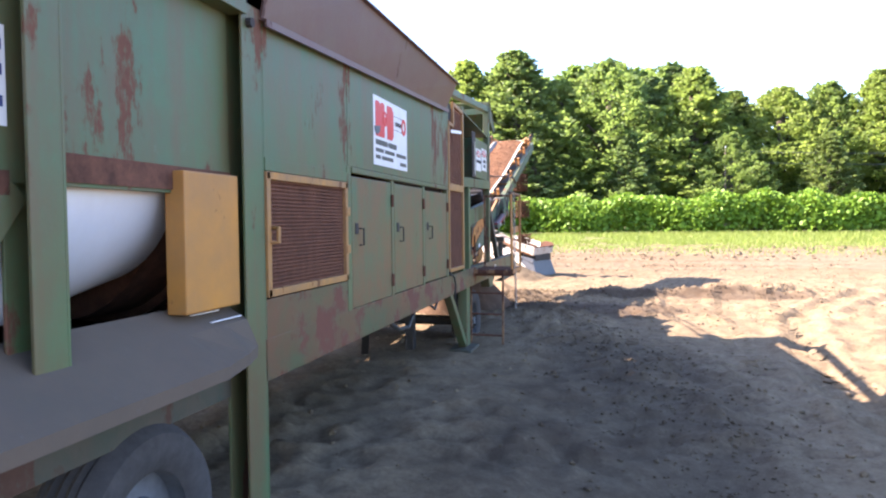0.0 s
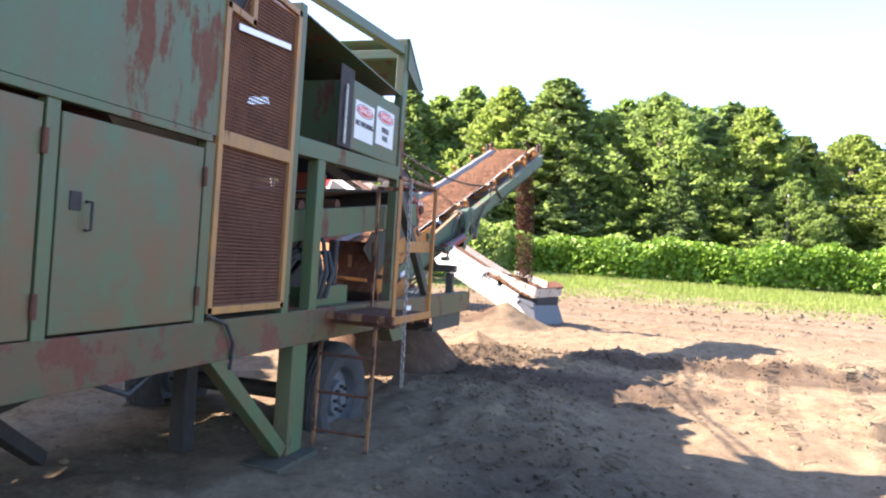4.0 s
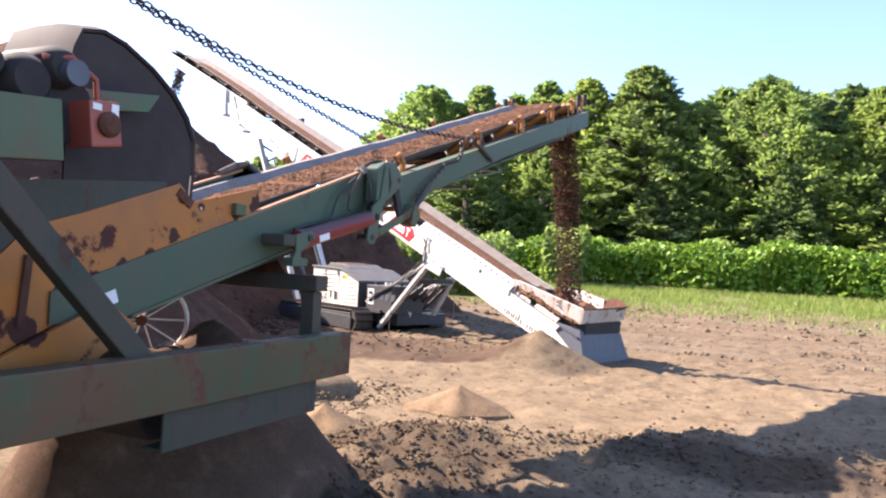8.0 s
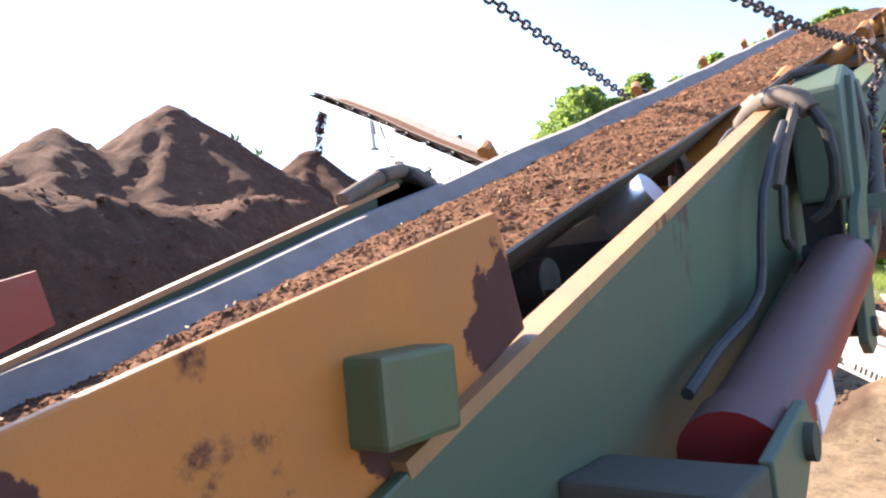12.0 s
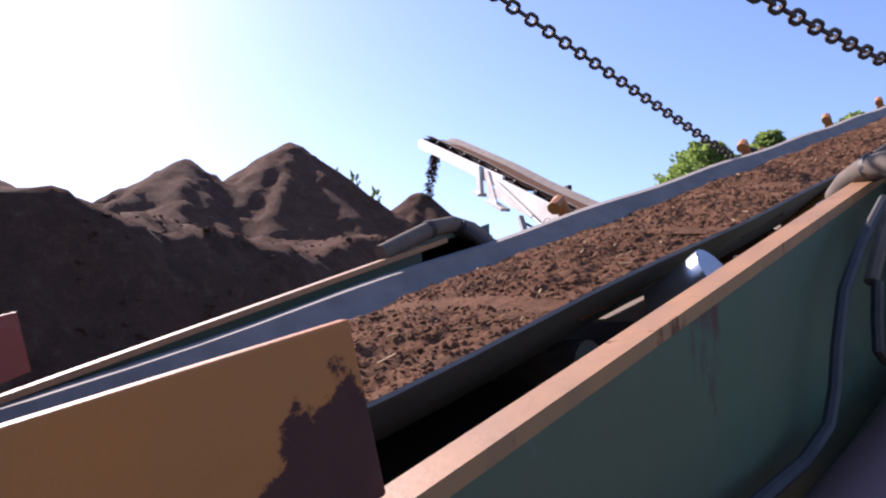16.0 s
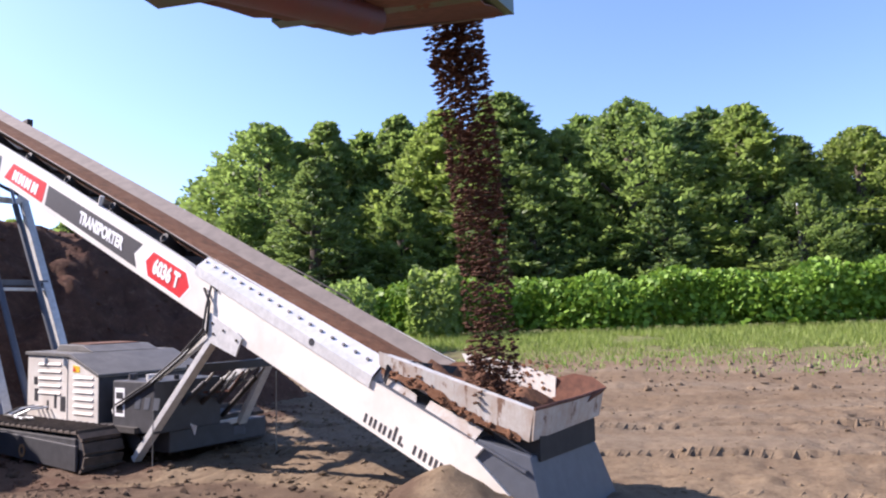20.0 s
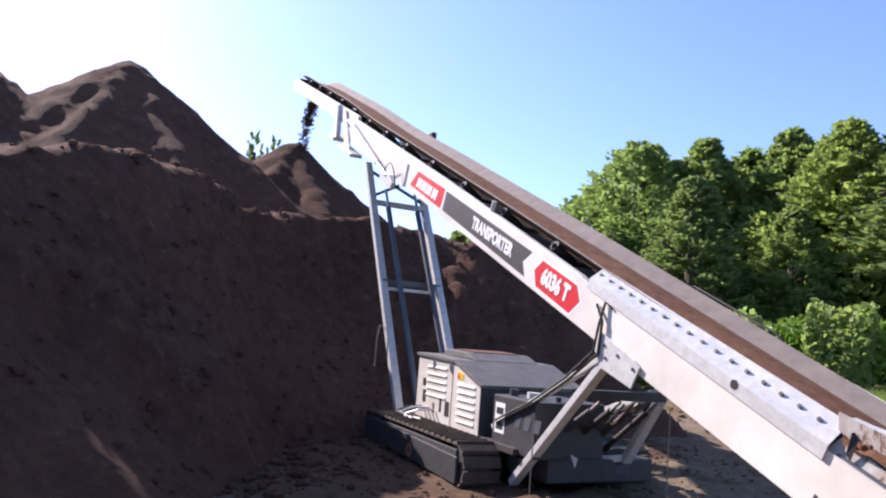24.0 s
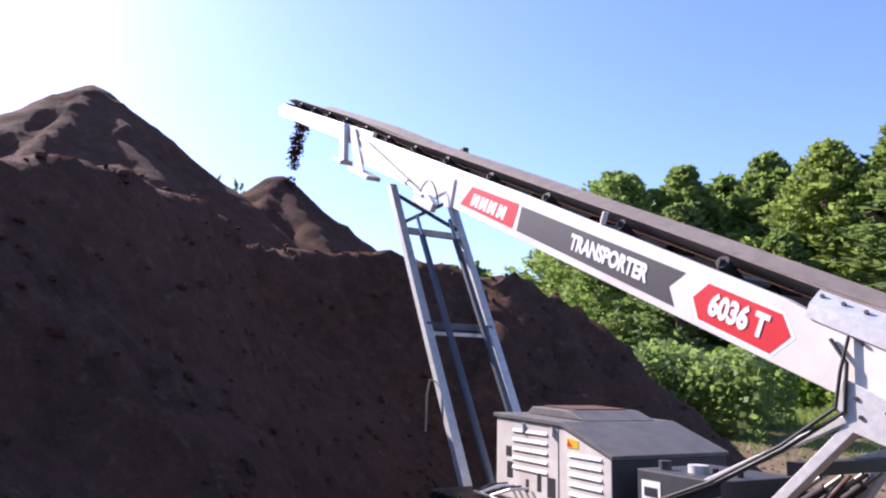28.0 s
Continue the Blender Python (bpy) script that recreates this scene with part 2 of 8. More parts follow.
CHAIN_LIGHT = plain("light_chain_steel", (0.33, 0.32, 0.3), 0.45, 0.8, 0.3, 40, 0.2)
WHITE = painted("cream_white_paint", (0.84, 0.81, 0.73), (0.42, 0.33, 0.25), 0.80, 0.4, dirt=(0.5, 0.41, 0.31), dirt_amount=0.2, smear=0.10)
WHITE_DIRTY = painted("dusty_white_paint", (0.76, 0.74, 0.68), (0.4, 0.31, 0.23), 0.76, 0.5, dirt=(0.42, 0.33, 0.25), dirt_amount=0.4, smear=0.25)
GALV = plain("galvanised_steel", (0.62, 0.62, 0.60), 0.45, 0.25, 0.18, 14, 0.08)
GALV_DIRTY = painted("muddy_galvanised_plate", (0.50, 0.50, 0.47), (0.22, 0.13, 0.085), 0.64, 0.5, metal=0.1, dirt=(0.30, 0.21, 0.14), dirt_amount=0.65, scale=2.2, smear=0.55)
GREYPLATE = plain("grey_painted_plate", (0.10, 0.11, 0.13), 0.5, 0.2, 0.15, 10, 0.1)
CHARCOAL = plain("charcoal_paint", (0.045, 0.045, 0.05), 0.55, 0, 0.3, 7, 0.1)
ENGINE_TOP = plain("dark_grey_canopy_paint", (0.13, 0.126, 0.12), 0.6, 0.1, 0.3, 5, 0.1)
DECAL_RED = plain("red_decal", (0.62, 0.03, 0.035), 0.4, 0, 0.06, 12, 0)
DECAL_GREY = plain("charcoal_decal", (0.055, 0.052, 0.055), 0.45, 0, 0.1, 12, 0)
DECAL_WHITE = plain("white_decal", (0.83, 0.83, 0.82), 0.45, 0, 0.04, 12, 0)
DECAL_BLACK = plain("black_lettering", (0.03, 0.03, 0.035), 0.5, 0, 0.1, 12, 0)
DECAL_YELLOW = plain("yellow_label", (0.75, 0.48, 0.02), 0.45, 0, 0.1, 12, 0)
SIGNWHITE = plain("sign_white", (0.68, 0.69, 0.70), 0.45, 0, 0.08, 5, 0.05)
RAM_RED = painted("red_cylinder_paint", (0.25, 0.009, 0.011), (0.06, 0.02, 0.02), 0.78, 0.5, dirt=(0.09, 0.035, 0.03), dirt_amount=0.2, smear=0.15)


def dust_on_top(material, colour, amount):
    """A film of dust lying on the upward faces."""
    nt = material.node_tree
    bsdf = nt.nodes["Principled BSDF"]
    old = bsdf.inputs["Base Color"].links[0].from_socket
    geo = nt.nodes.new("ShaderNodeNewGeometry")
    sep = nt.nodes.new("ShaderNodeSeparateXYZ")
    nt.links.new(geo.outputs["Normal"], sep.inputs[0])
    grit = noise_tex(nt, geo.outputs["Position"], 30, 8, 0.7)
    ad = nt.nodes.new("ShaderNodeMath")
    ad.operation = "MULTIPLY_ADD"
    ad.inputs[1].default_value = 0.5
    nt.links.new(grit, ad.inputs[0])
    nt.links.new(sep.outputs["Z"], ad.inputs[2])
    nt.links.new(mix(nt, ramp(nt, ad.outputs[0], ((0.30, (0, 0, 0)), (0.95, (amount,) * 3))), old, colour), bsdf.inputs["Base Color"])


dust_on_top(RAM_RED, (0.075, 0.058, 0.052), 0.8)
TUBE_RED = painted("dull_red_tube_paint", (0.115, 0.015, 0.014), (0.05, 0.025, 0.02), 0.74, 0.6, dirt=(0.06, 0.035, 0.03), dirt_amount=0.4, smear=0.3)
BOX_RED = painted("orange_red_paint", (0.48, 0.075, 0.04), (0.12, 0.04, 0.03), 0.75, 0.45)
DUST_SHEET = painted("dust_covered_sheet", (0.098, 0.077, 0.056), (0.10, 0.06, 0.045), 0.72, rough=0.9, dirt=(0.125, 0.091, 0.063), dirt_amount=0.8, smear=0.4)
TRACK_DUST = plain("dusty_track_steel", (0.10, 0.078, 0.062), 0.85, 0.2, 0.4, 9, 0.3)
CURTAIN = plain("dusty_curtain_rubber", (0.040, 0.030, 0.028), 0.8, 0, 0.5, 3, 0.25)
HOSE = plain("hose_rubber", (0.03, 0.03, 0.03), 0.6, 0, 0.4, 30, 0.2)
SLEEVE = plain("faded_hose_sleeve", (0.14, 0.115, 0.092), 0.95, 0, 0.3, 14, 0.4)
DRUM = plain("pale_drum_sheet", (0.62, 0.66, 0.72), 0.38, 0.2, 0.08, 3, 0.1)
WOODPOLE = plain("weathered_pole_wood", (0.16, 0.13, 0.10), 0.9, 0, 0.3, 10, 0.3)
BARK = plain("tree_bark", (0.09, 0.07, 0.055), 0.95, 0, 0.35, 12, 0.5)

LOAD = soil("screened_soil", (0.125, 0.058, 0.032), (0.245, 0.126, 0.072), 3.4, bumpy=1.0, dist=0.016)
FALLING = soil("falling_dark_soil", (0.06, 0.03, 0.02), (0.13, 0.066, 0.042), 2.6)
PILE = soil("dark_topsoil", (0.066, 0.034, 0.0245), (0.142, 0.075, 0.051), 1.1, bumpy=1.0, dist=0.06)
SAND = soil("dry_sand", (0.178, 0.120, 0.072), (0.258, 0.182, 0.113), 1.2, bumpy=0.5, dist=0.012)
HEAP = soil("fine_brown_soil", (0.072, 0.042, 0.029), (0.130, 0.082, 0.055), 1.4, bumpy=0.5, dist=0.012)
STRAW = plain("straw_bits", (0.40, 0.27, 0.13), 0.8, 0, 0.3, 40, 0)
LEAF_TREE = leafy("maple_leaves", (0.122, 0.174, 0.066), (0.178, 0.243, 0.092), 0.62)
LEAF_LIGHT = leafy("young_leaves", (0.146, 0.206, 0.073), (0.214, 0.287, 0.097), 0.62)
LEAF_PINE = leafy("evergreen_leaves", (0.101, 0.15, 0.072), (0.148, 0.205, 0.096), 0.5)
LEAF_HEDGE = leafy("hedge_leaves", (0.042, 0.105, 0.012), (0.165, 0.29, 0.034), 0.26)
LEAF_GRASS = leafy("grass_blades", (0.085, 0.13, 0.03), (0.23, 0.29, 0.09), 0.4)


def ground_material():
    """Brown dirt, a tan sandy flat, darker brown patches, then a green field beyond."""
    m, nt, bsdf = nodes_of("dirt_yard")
    co = nt.nodes.new("ShaderNodeNewGeometry").outputs["Position"]
    sep = nt.nodes.new("ShaderNodeSeparateXYZ")
    nt.links.new(co, sep.inputs[0])
    mid = noise_tex(nt, co, 1.4, 9, 0.7)
    fine = noise_tex(nt, co, 24, 9, 0.75)
    big = noise_tex(nt, co, 0.22, 6, 0.6)
    dirt = mix(nt, ramp(nt, mid, ((0.36, (0, 0, 0)), (0.66, (1, 1, 1)))), (0.080, 0.060, 0.040), (0.160, 0.127, 0.085))
    sandy = mix(nt, ramp(nt, mid, ((0.3, (0, 0, 0)), (0.7, (1, 1, 1)))), (0.172, 0.126, 0.078), (0.245, 0.188, 0.120))

    def blob(cx, cy, rx, ry, soft):
        mp = nt.nodes.new("ShaderNodeMapping")
        mp.inputs["Location"].default_value = (-cx / rx, -cy / ry, 0)
        mp.inputs["Scale"].default_value = (1 / rx, 1 / ry, 0)
        nt.links.new(co, mp.inputs["Vector"])
        ln = nt.nodes.new("ShaderNodeVectorMath")
        ln.operation = "LENGTH"
        nt.links.new(mp.outputs[0], ln.inputs[0])
        ad = nt.nodes.new("ShaderNodeMath")
        ad.operation = "MULTIPLY_ADD"
        ad.inputs[1].default_value = 0.7
        nt.links.new(big, ad.inputs[0])
        nt.links.new(ln.outputs["Value"], ad.inputs[2])
        return ramp(nt, ad.outputs[0], ((1.25 - soft, (1, 1, 1)), (1.25 + soft, (0, 0, 0))))

    c = mix(nt, blob(-0.8, 17.8, 5.2, 2.0, 0.25), dirt, sandy)
    c = mix(nt, blob(7.0, 8.0, 5.0, 14.0, 0.3), c, mix(nt, 0.15, dirt, sandy))
    c = mix(nt, blob(-9.5, 24.5, 5.5, 7.5, 0.3), c, mix(nt, 0.75, dirt, (0.082, 0.041, 0.027)))
    # darker brown: a long strip beside the plant and patches along the ridges
    dark_dirt = mix(nt, 0.42, dirt, (0.066, 0.042, 0.029))
    c = mix(nt, blob(0.3, 6.5, 2.2, 9.0, 0.5), c, mix(nt, 0.15, dirt, (0.07, 0.045, 0.03)))
    for cx, cy, rx, ry in ((-0.3, 13.7, 4.0, 2.0), (2.4, 16.1, 2.8, 0.9), (-1.7, 15.1, 1.7, 0.75), (0.2, 15.9, 2.0, 0.7)):
        c = mix(nt, blob(cx, cy, rx, ry, 0.5), c, dark_dirt)
    c = mix(nt, blob(-5.2, 20.6, 3.6, 2.4, 0.3), c, mix(nt, 0.7, dirt, (0.072, 0.042, 0.028)))
    band = ramp(nt, noise_tex(nt, co, 0.5, 7, 0.6, (0.12, 1.0, 1.0)), ((0.47, (0, 0, 0)), (0.55, (0.85,) * 3)))
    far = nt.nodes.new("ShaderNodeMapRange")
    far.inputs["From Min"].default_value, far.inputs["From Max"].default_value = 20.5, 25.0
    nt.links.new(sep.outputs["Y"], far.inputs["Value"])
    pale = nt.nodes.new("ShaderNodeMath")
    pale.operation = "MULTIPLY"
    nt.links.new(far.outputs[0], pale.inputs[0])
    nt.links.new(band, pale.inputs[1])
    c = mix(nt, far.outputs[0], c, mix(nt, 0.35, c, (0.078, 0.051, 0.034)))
    c = mix(nt, pale.outputs[0], c, (0.190, 0.150, 0.103))
    edge = nt.nodes.new("ShaderNodeMath")
    edge.operation = "MULTIPLY_ADD"
    edge.inputs[1].default_value = 9.0
    nt.links.new(mid, edge.inputs[0])
    nt.links.new(sep.outputs["Y"], edge.inputs[2])
    lawn = nt.nodes.new("ShaderNodeMapRange")
    lawn.inputs["From Min"].default_value, lawn.inputs["From Max"].default_value = 41.0, 44.5
    nt.links.new(edge.outputs[0], lawn.inputs["Value"])
    grass = mix(nt, mid, (0.10, 0.11, 0.042), (0.19, 0.215, 0.08))
    c = mix(nt, lawn.outputs[0], c, grass)
    c = mix(nt, ramp(nt, fine, ((0.3, (0.5,) * 3), (0.58, (0, 0, 0)))), c, (0.06, 0.038, 0.026))
    crumb = noise_tex(nt, co, 6.5, 8, 0.7)
    c = mix(nt, ramp(nt, crumb, ((0.34, (0.55,) * 3), (0.52, (0, 0, 0)))), c, (0.075, 0.05, 0.033))
    c = mix(nt, ramp(nt, crumb, ((0.56, (0, 0, 0)), (0.72, (0.4,) * 3))), c, (0.215, 0.168, 0.112))
    nt.links.new(c, bsdf.inputs["Base Color"])
    bsdf.inputs["Roughness"].default_value = 0.97
    bsdf.inputs["Specular IOR Level"].default_value = 0.1
    h = nt.nodes.new("ShaderNodeMath")
    h.operation = "MULTIPLY_ADD"
    h.inputs[1].default_value = 0.5
    nt.links.new(fine, h.inputs[0])
    nt.links.new(mid, h.inputs[2])
    bump(nt, bsdf, h.outputs[0], 0.8, 0.03)
    return m


DIRT = ground_material()


# ---- mesh tools ----
class Shape:
    """Collects vertices and faces of one mesh."""

    def __init__(self):
        self.v, self.f = [], []

    def add(self, verts, faces):
        n = len(self.v)
        self.v += [tuple(p) for p in verts]
        self.f += [tuple(n + i for i in f) for f in faces]
        return self

    def box(self, a, b):
        (x0, y0, z0), (x1, y1, z1) = a, b
        v = [(x0, y0, z0), (x1, y0, z0), (x1, y1, z0), (x0, y1, z0), (x0, y0, z1), (x1, y0, z1), (x1, y1, z1), (x0, y1, z1)]
        return self.add(v, [(0, 3, 2, 1), (4, 5, 6, 7), (0, 1, 5, 4), (1, 2, 6, 5), (2, 3, 7, 6), (3, 0, 4, 7)])

    def beam(self, p, q, w, h, up=(0, 0, 1)):
        """A bar from p to q, w wide and h high."""
        p, q = Vector(p), Vector(q)
        d = (q - p).normalized()
        s = d.cross(Vector(up))
        s = s.normalized() if s.length > 1e-4 else Vector((1, 0, 0))
        u = s.cross(d)
        c = [(-w / 2, -h / 2), (w / 2, -h / 2), (w / 2, h / 2), (-w / 2, h / 2)]
        v = [e + s * a + u * b for e in (p, q) for a, b in c]
        return self.add(v, [(0, 1, 2, 3), (7, 6, 5, 4), (0, 4, 5, 1), (1, 5, 6, 2), (2, 6, 7, 3), (3, 7, 4, 0)])

    def channel(self, p, q, w, h, t, up=(0, 0, 1), side=1):
        """A C-section: web at one side, two flanges."""
        p, q = Vector(p), Vector(q)
        d = (q - p).normalized()
        s = d.cross(Vector(up)).normalized()
        u = s.cross(d)
        self.beam(p + s * side * (w / 2 - t / 2), q + s * side * (w / 2 - t / 2), t, h, up)
        for k in (-1, 1):
            self.beam(p + u * k * (h / 2 - t / 2) - s * side * t / 2, q + u * k * (h / 2 - t / 2) - s * side * t / 2, w - t, t, up)
        return self

    def cyl(self, p, q, r, n=16, r2=None):
        p, q = Vector(p), Vector(q)
        r2 = r if r2 is None else r2
        d = (q - p).normalized()
        s = d.orthogonal().normalized()
        u = d.cross(s)
        ring = [(math.cos(2 * math.pi * i / n), math.sin(2 * math.pi * i / n)) for i in range(n)]
        v = [p + (s * a + u * b) * r for a, b in ring] + [q + (s * a + u * b) * r2 for a, b in ring]
        f = [(i, (i + 1) % n, n + (i + 1) % n, n + i) for i in range(n)]
        return self.add(v, f + [tuple(range(n - 1, -1, -1)), tuple(range(n, 2 * n))])

    def tube(self, pts, r, n=8):
        pts = [Vector(p) for p in pts]
        v, f = [], []
        s = None
        for i, p in enumerate(pts):
            d = (pts[min(i + 1, len(pts) - 1)] - pts[max(i - 1, 0)]).normalized()
            s = (s - d * s.dot(d)).normalized() if s and (s - d * s.dot(d)).length > 1e-3 else d.orthogonal().normalized()
            u = d.cross(s)
            v += [p + (s * math.cos(2 * math.pi * k / n) + u * math.sin(2 * math.pi * k / n)) * r for k in range(n)]
        for i in range(len(pts) - 1):
            f += [(i * n + k, i * n + (k + 1) % n, (i + 1) * n + (k + 1) % n, (i + 1) * n + k) for k in range(n)]
        f += [tuple(range(n - 1, -1, -1)), tuple((len(pts) - 1) * n + k for k in range(n))]
        return self.add(v, f)

    def prism(self, outline, a, b, plane="yz"):
        """An outline in one plane, drawn out from a to b along the third axis."""
        put = {"yz": lambda p, t: (t, p[0], p[1]), "xz": lambda p, t: (p[0], t, p[1]), "xy": lambda p, t: (p[0], p[1], t)}[plane]
        n = len(outline)
        v = [put(p, a) for p in outline] + [put(p, b) for p in outline]
        return self.add(v, [tuple(range(n - 1, -1, -1)), tuple(range(n, 2 * n))] + [(i, (i + 1) % n, n + (i + 1) % n, n + i) for i in range(n)])

    def lathe(self, profile, centre, axis="x", n=28):
        """Profile rows (distance along the axis, radius) turned round the axis."""
        c = Vector(centre)
        ax = {"x": (Vector((1, 0, 0)), Vector((0, 1, 0)), Vector((0, 0, 1))), "y": (Vector((0, 1, 0)), Vector((0, 0, 1)), Vector((1, 0, 0))), "z": (Vector((0, 0, 1)), Vector((1, 0, 0)), Vector((0, 1, 0)))}[axis]
        v = [c + ax[0] * a + (ax[1] * math.cos(2 * math.pi * k / n) + ax[2] * math.sin(2 * math.pi * k / n)) * r for a, r in profile for k in range(n)]
        f = [(i * n + k, i * n + (k + 1) % n, (i + 1) * n + (k + 1) % n, (i + 1) * n + k) for i in range(len(profile) - 1) for k in range(n)]
        return self.add(v, f)

    def grid(self, rows):
        """A sheet from rows of points."""
        n = len(rows[0])
        return self.add([p for r in rows for p in r], [(i * n + k, i * n + k + 1, (i + 1) * n + k + 1, (i + 1) * n + k) for i in range(len(rows) - 1) for k in range(n - 1)])


def mesh_of(name, shape, material, bevel=0.0, smooth=False, solid=0.0):
    me = bpy.data.meshes.new(name)
    me.from_pydata(shape.v, [], shape.f)
    bm = bmesh.new()
    bm.from_mesh(me)
    if solid:
        bmesh.ops.solidify(bm, geom=bm.faces[:], thickness=solid)
    bmesh.ops.recalc_face_normals(bm, faces=bm.faces)
    if bevel:
        bmesh.ops.bevel(bm, geom=[e for e in bm.edges if len(e.link_faces) == 2 and e.calc_face_angle(0) > 0.6], offset=bevel, segments=2, profile=0.6, affect="EDGES", clamp_overlap=True)
    bm.to_mesh(me)
    bm.free()
    me.materials.append(material)
    if smooth:
        me.polygons.foreach_set("use_smooth", [True] * len(me.polygons))
        me.set_sharp_from_angle(angle=radians(38))
    return me


def part(name, shape, material, parent=None, label="", bevel=0.0, smooth=False, solid=0.0):
    ob = new(name, mesh_of(name, shape, material, bevel, smooth, solid))
    if parent is not None:
        ob.parent = parent
    return tagged(ob, label)


def thing(name, label, category, group="", kind="", at=None):
    ob = new(name)
    ob.empty_display_size = 0.2
    if at is not None:
        ob.matrix_world = at
    return tagged(ob, label, category, group, kind)


def words(text, size, material, parent, m, name="lettering", label="", depth=0.002, align="CENTER", squeeze=1.0, bold=0.0):
    """Raised lettering in the built-in font, as a mesh, lying in the xy plane of the pose m."""
    cu = bpy.data.curves.new(name, "FONT")
    cu.body, cu.size, cu.extrude, cu.align_x, cu.align_y, cu.offset = text, size, depth, align, "CENTER", bold
    cu.resolution_u = 3
    tmp = bpy.data.objects.new(name, cu)
    scene.collection.objects.link(tmp)
    bpy.context.view_layer.update()
    me = bpy.data.meshes.new_from_object(tmp.evaluated_get(bpy.context.evaluated_depsgraph_get()))
    bpy.data.objects.remove(tmp)
    bpy.data.curves.remove(cu)
    me.transform(Matrix.Diagonal((squeeze, 1, 1, 1)))
    me.transform(m)
    me.materials.clear()
    me.materials.append(material)
    ob = new(name, me)
    ob.parent = parent
    return tagged(ob, label)


def fbm(x, y, scale, seed=0.0, octaves=4):
    """Smooth value noise on arrays."""
    out, amp, total = 0.0, 1.0, 0.0
    for o in range(octaves):
        fx, fy = x * scale + seed * 17.3 + o * 31.7, y * scale - seed * 11.9 + o * 7.1
        ix, iy = np.floor(fx), np.floor(fy)
        tx, ty = fx - ix, fy - iy
        tx, ty = tx * tx * (3 - 2 * tx), ty * ty * (3 - 2 * ty)

        def h(a, b):
            s = np.sin(a * 127.1 + b * 311.7 + seed * 74.7) * 43758.5453
            return s - np.floor(s)

        val = (h(ix, iy) * (1 - tx) + h(ix + 1, iy) * tx) * (1 - ty) + (h(ix, iy + 1) * (1 - tx) + h(ix + 1, iy + 1) * tx) * ty
        out, total = out + amp * (val - 0.5), total + amp
        amp, scale = amp * 0.5, scale * 2.1
    return out / total


def step(a, b, v):
    t = np.clip((v - a) / (b - a), 0, 1)
    return t * t * (3 - 2 * t)


def sheet(name, xs, ys, zf, material):
    """A height sheet over a grid."""
    gx, gy = np.meshgrid(np.array(xs, float), np.array(ys, float))
    gz = zf(gx, gy)
    me = bpy.data.meshes.new(name)
    nx, ny = len(xs), len(ys)
    idx = np.arange(nx * ny).reshape(ny, nx)
    quads = np.stack([idx[:-1, :-1], idx[:-1, 1:], idx[1:, 1:], idx[1:, :-1]], -1).reshape(-1, 4)
    me.vertices.add(nx * ny)
    me.vertices.foreach_set("co", np.stack([gx, gy, gz], -1).ravel())
    me.loops.add(quads.size)
    me.loops.foreach_set("vertex_index", quads.ravel())
    me.polygons.add(len(quads))
    me.polygons.foreach_set("loop_start", np.arange(0, quads.size, 4))
    me.polygons.foreach_set("use_smooth", np.ones(len(quads), bool))
    me.update(calc_edges=True)
    me.materials.append(material)
    return new(name, me)


# a lump with twelve corners
ICO = [(0, 0, 1)] + [(0.894 * math.cos(0.4 * math.pi * k), 0.894 * math.sin(0.4 * math.pi * k), 0.447) for k in range(5)] + [(0.894 * math.cos(0.4 * math.pi * (k + 0.5)), 0.894 * math.sin(0.4 * math.pi * (k + 0.5)), -0.447) for k in range(5)] + [(0, 0, -1)]
ICO_FACES = [(0, 1 + k, 1 + (k + 1) % 5) for k in range(5)] + [(1 + k, 6 + k, 1 + (k + 1) % 5) for k in range(5)] + [(1 + (k + 1) % 5, 6 + k, 6 + (k + 1) % 5) for k in range(5)] + [(6 + k, 11, 6 + (k + 1) % 5) for k in range(5)]


# ---- ground ----
WINDROW = ((1.2, 5.5), (0.3, 9.5), (-0.5, 12.0), (-1.5, 13.7), (-2.35, 14.7))
WINDROW_EAST = ((-2.7, 14.6), (-2.1, 15.05), (-1.5, 15.5), (-0.7, 15.85), (0.1, 16.35), (1.2, 16.6), (3.4, 16.9), (5.0, 17.2))


def along(x, y, pts):
    """Distance from a polyline, and how far along it."""
    best, where = np.full(np.shape(x), 1e9), np.zeros(np.shape(x))
    run = 0.0
    for (ax, ay), (bx, by) in zip(pts, pts[1:]):
        dx, dy = bx - ax, by - ay
        ll = math.hypot(dx, dy)
        t = np.clip(((x - ax) * dx + (y - ay) * dy) / ll**2, 0, 1)
        d = np.hypot(x - ax - t * dx, y - ay - t * dy)
        where = np.where(d < best, run + t * ll, where)
        best = np.minimum(best, d)
        run += ll
    return best, where, run


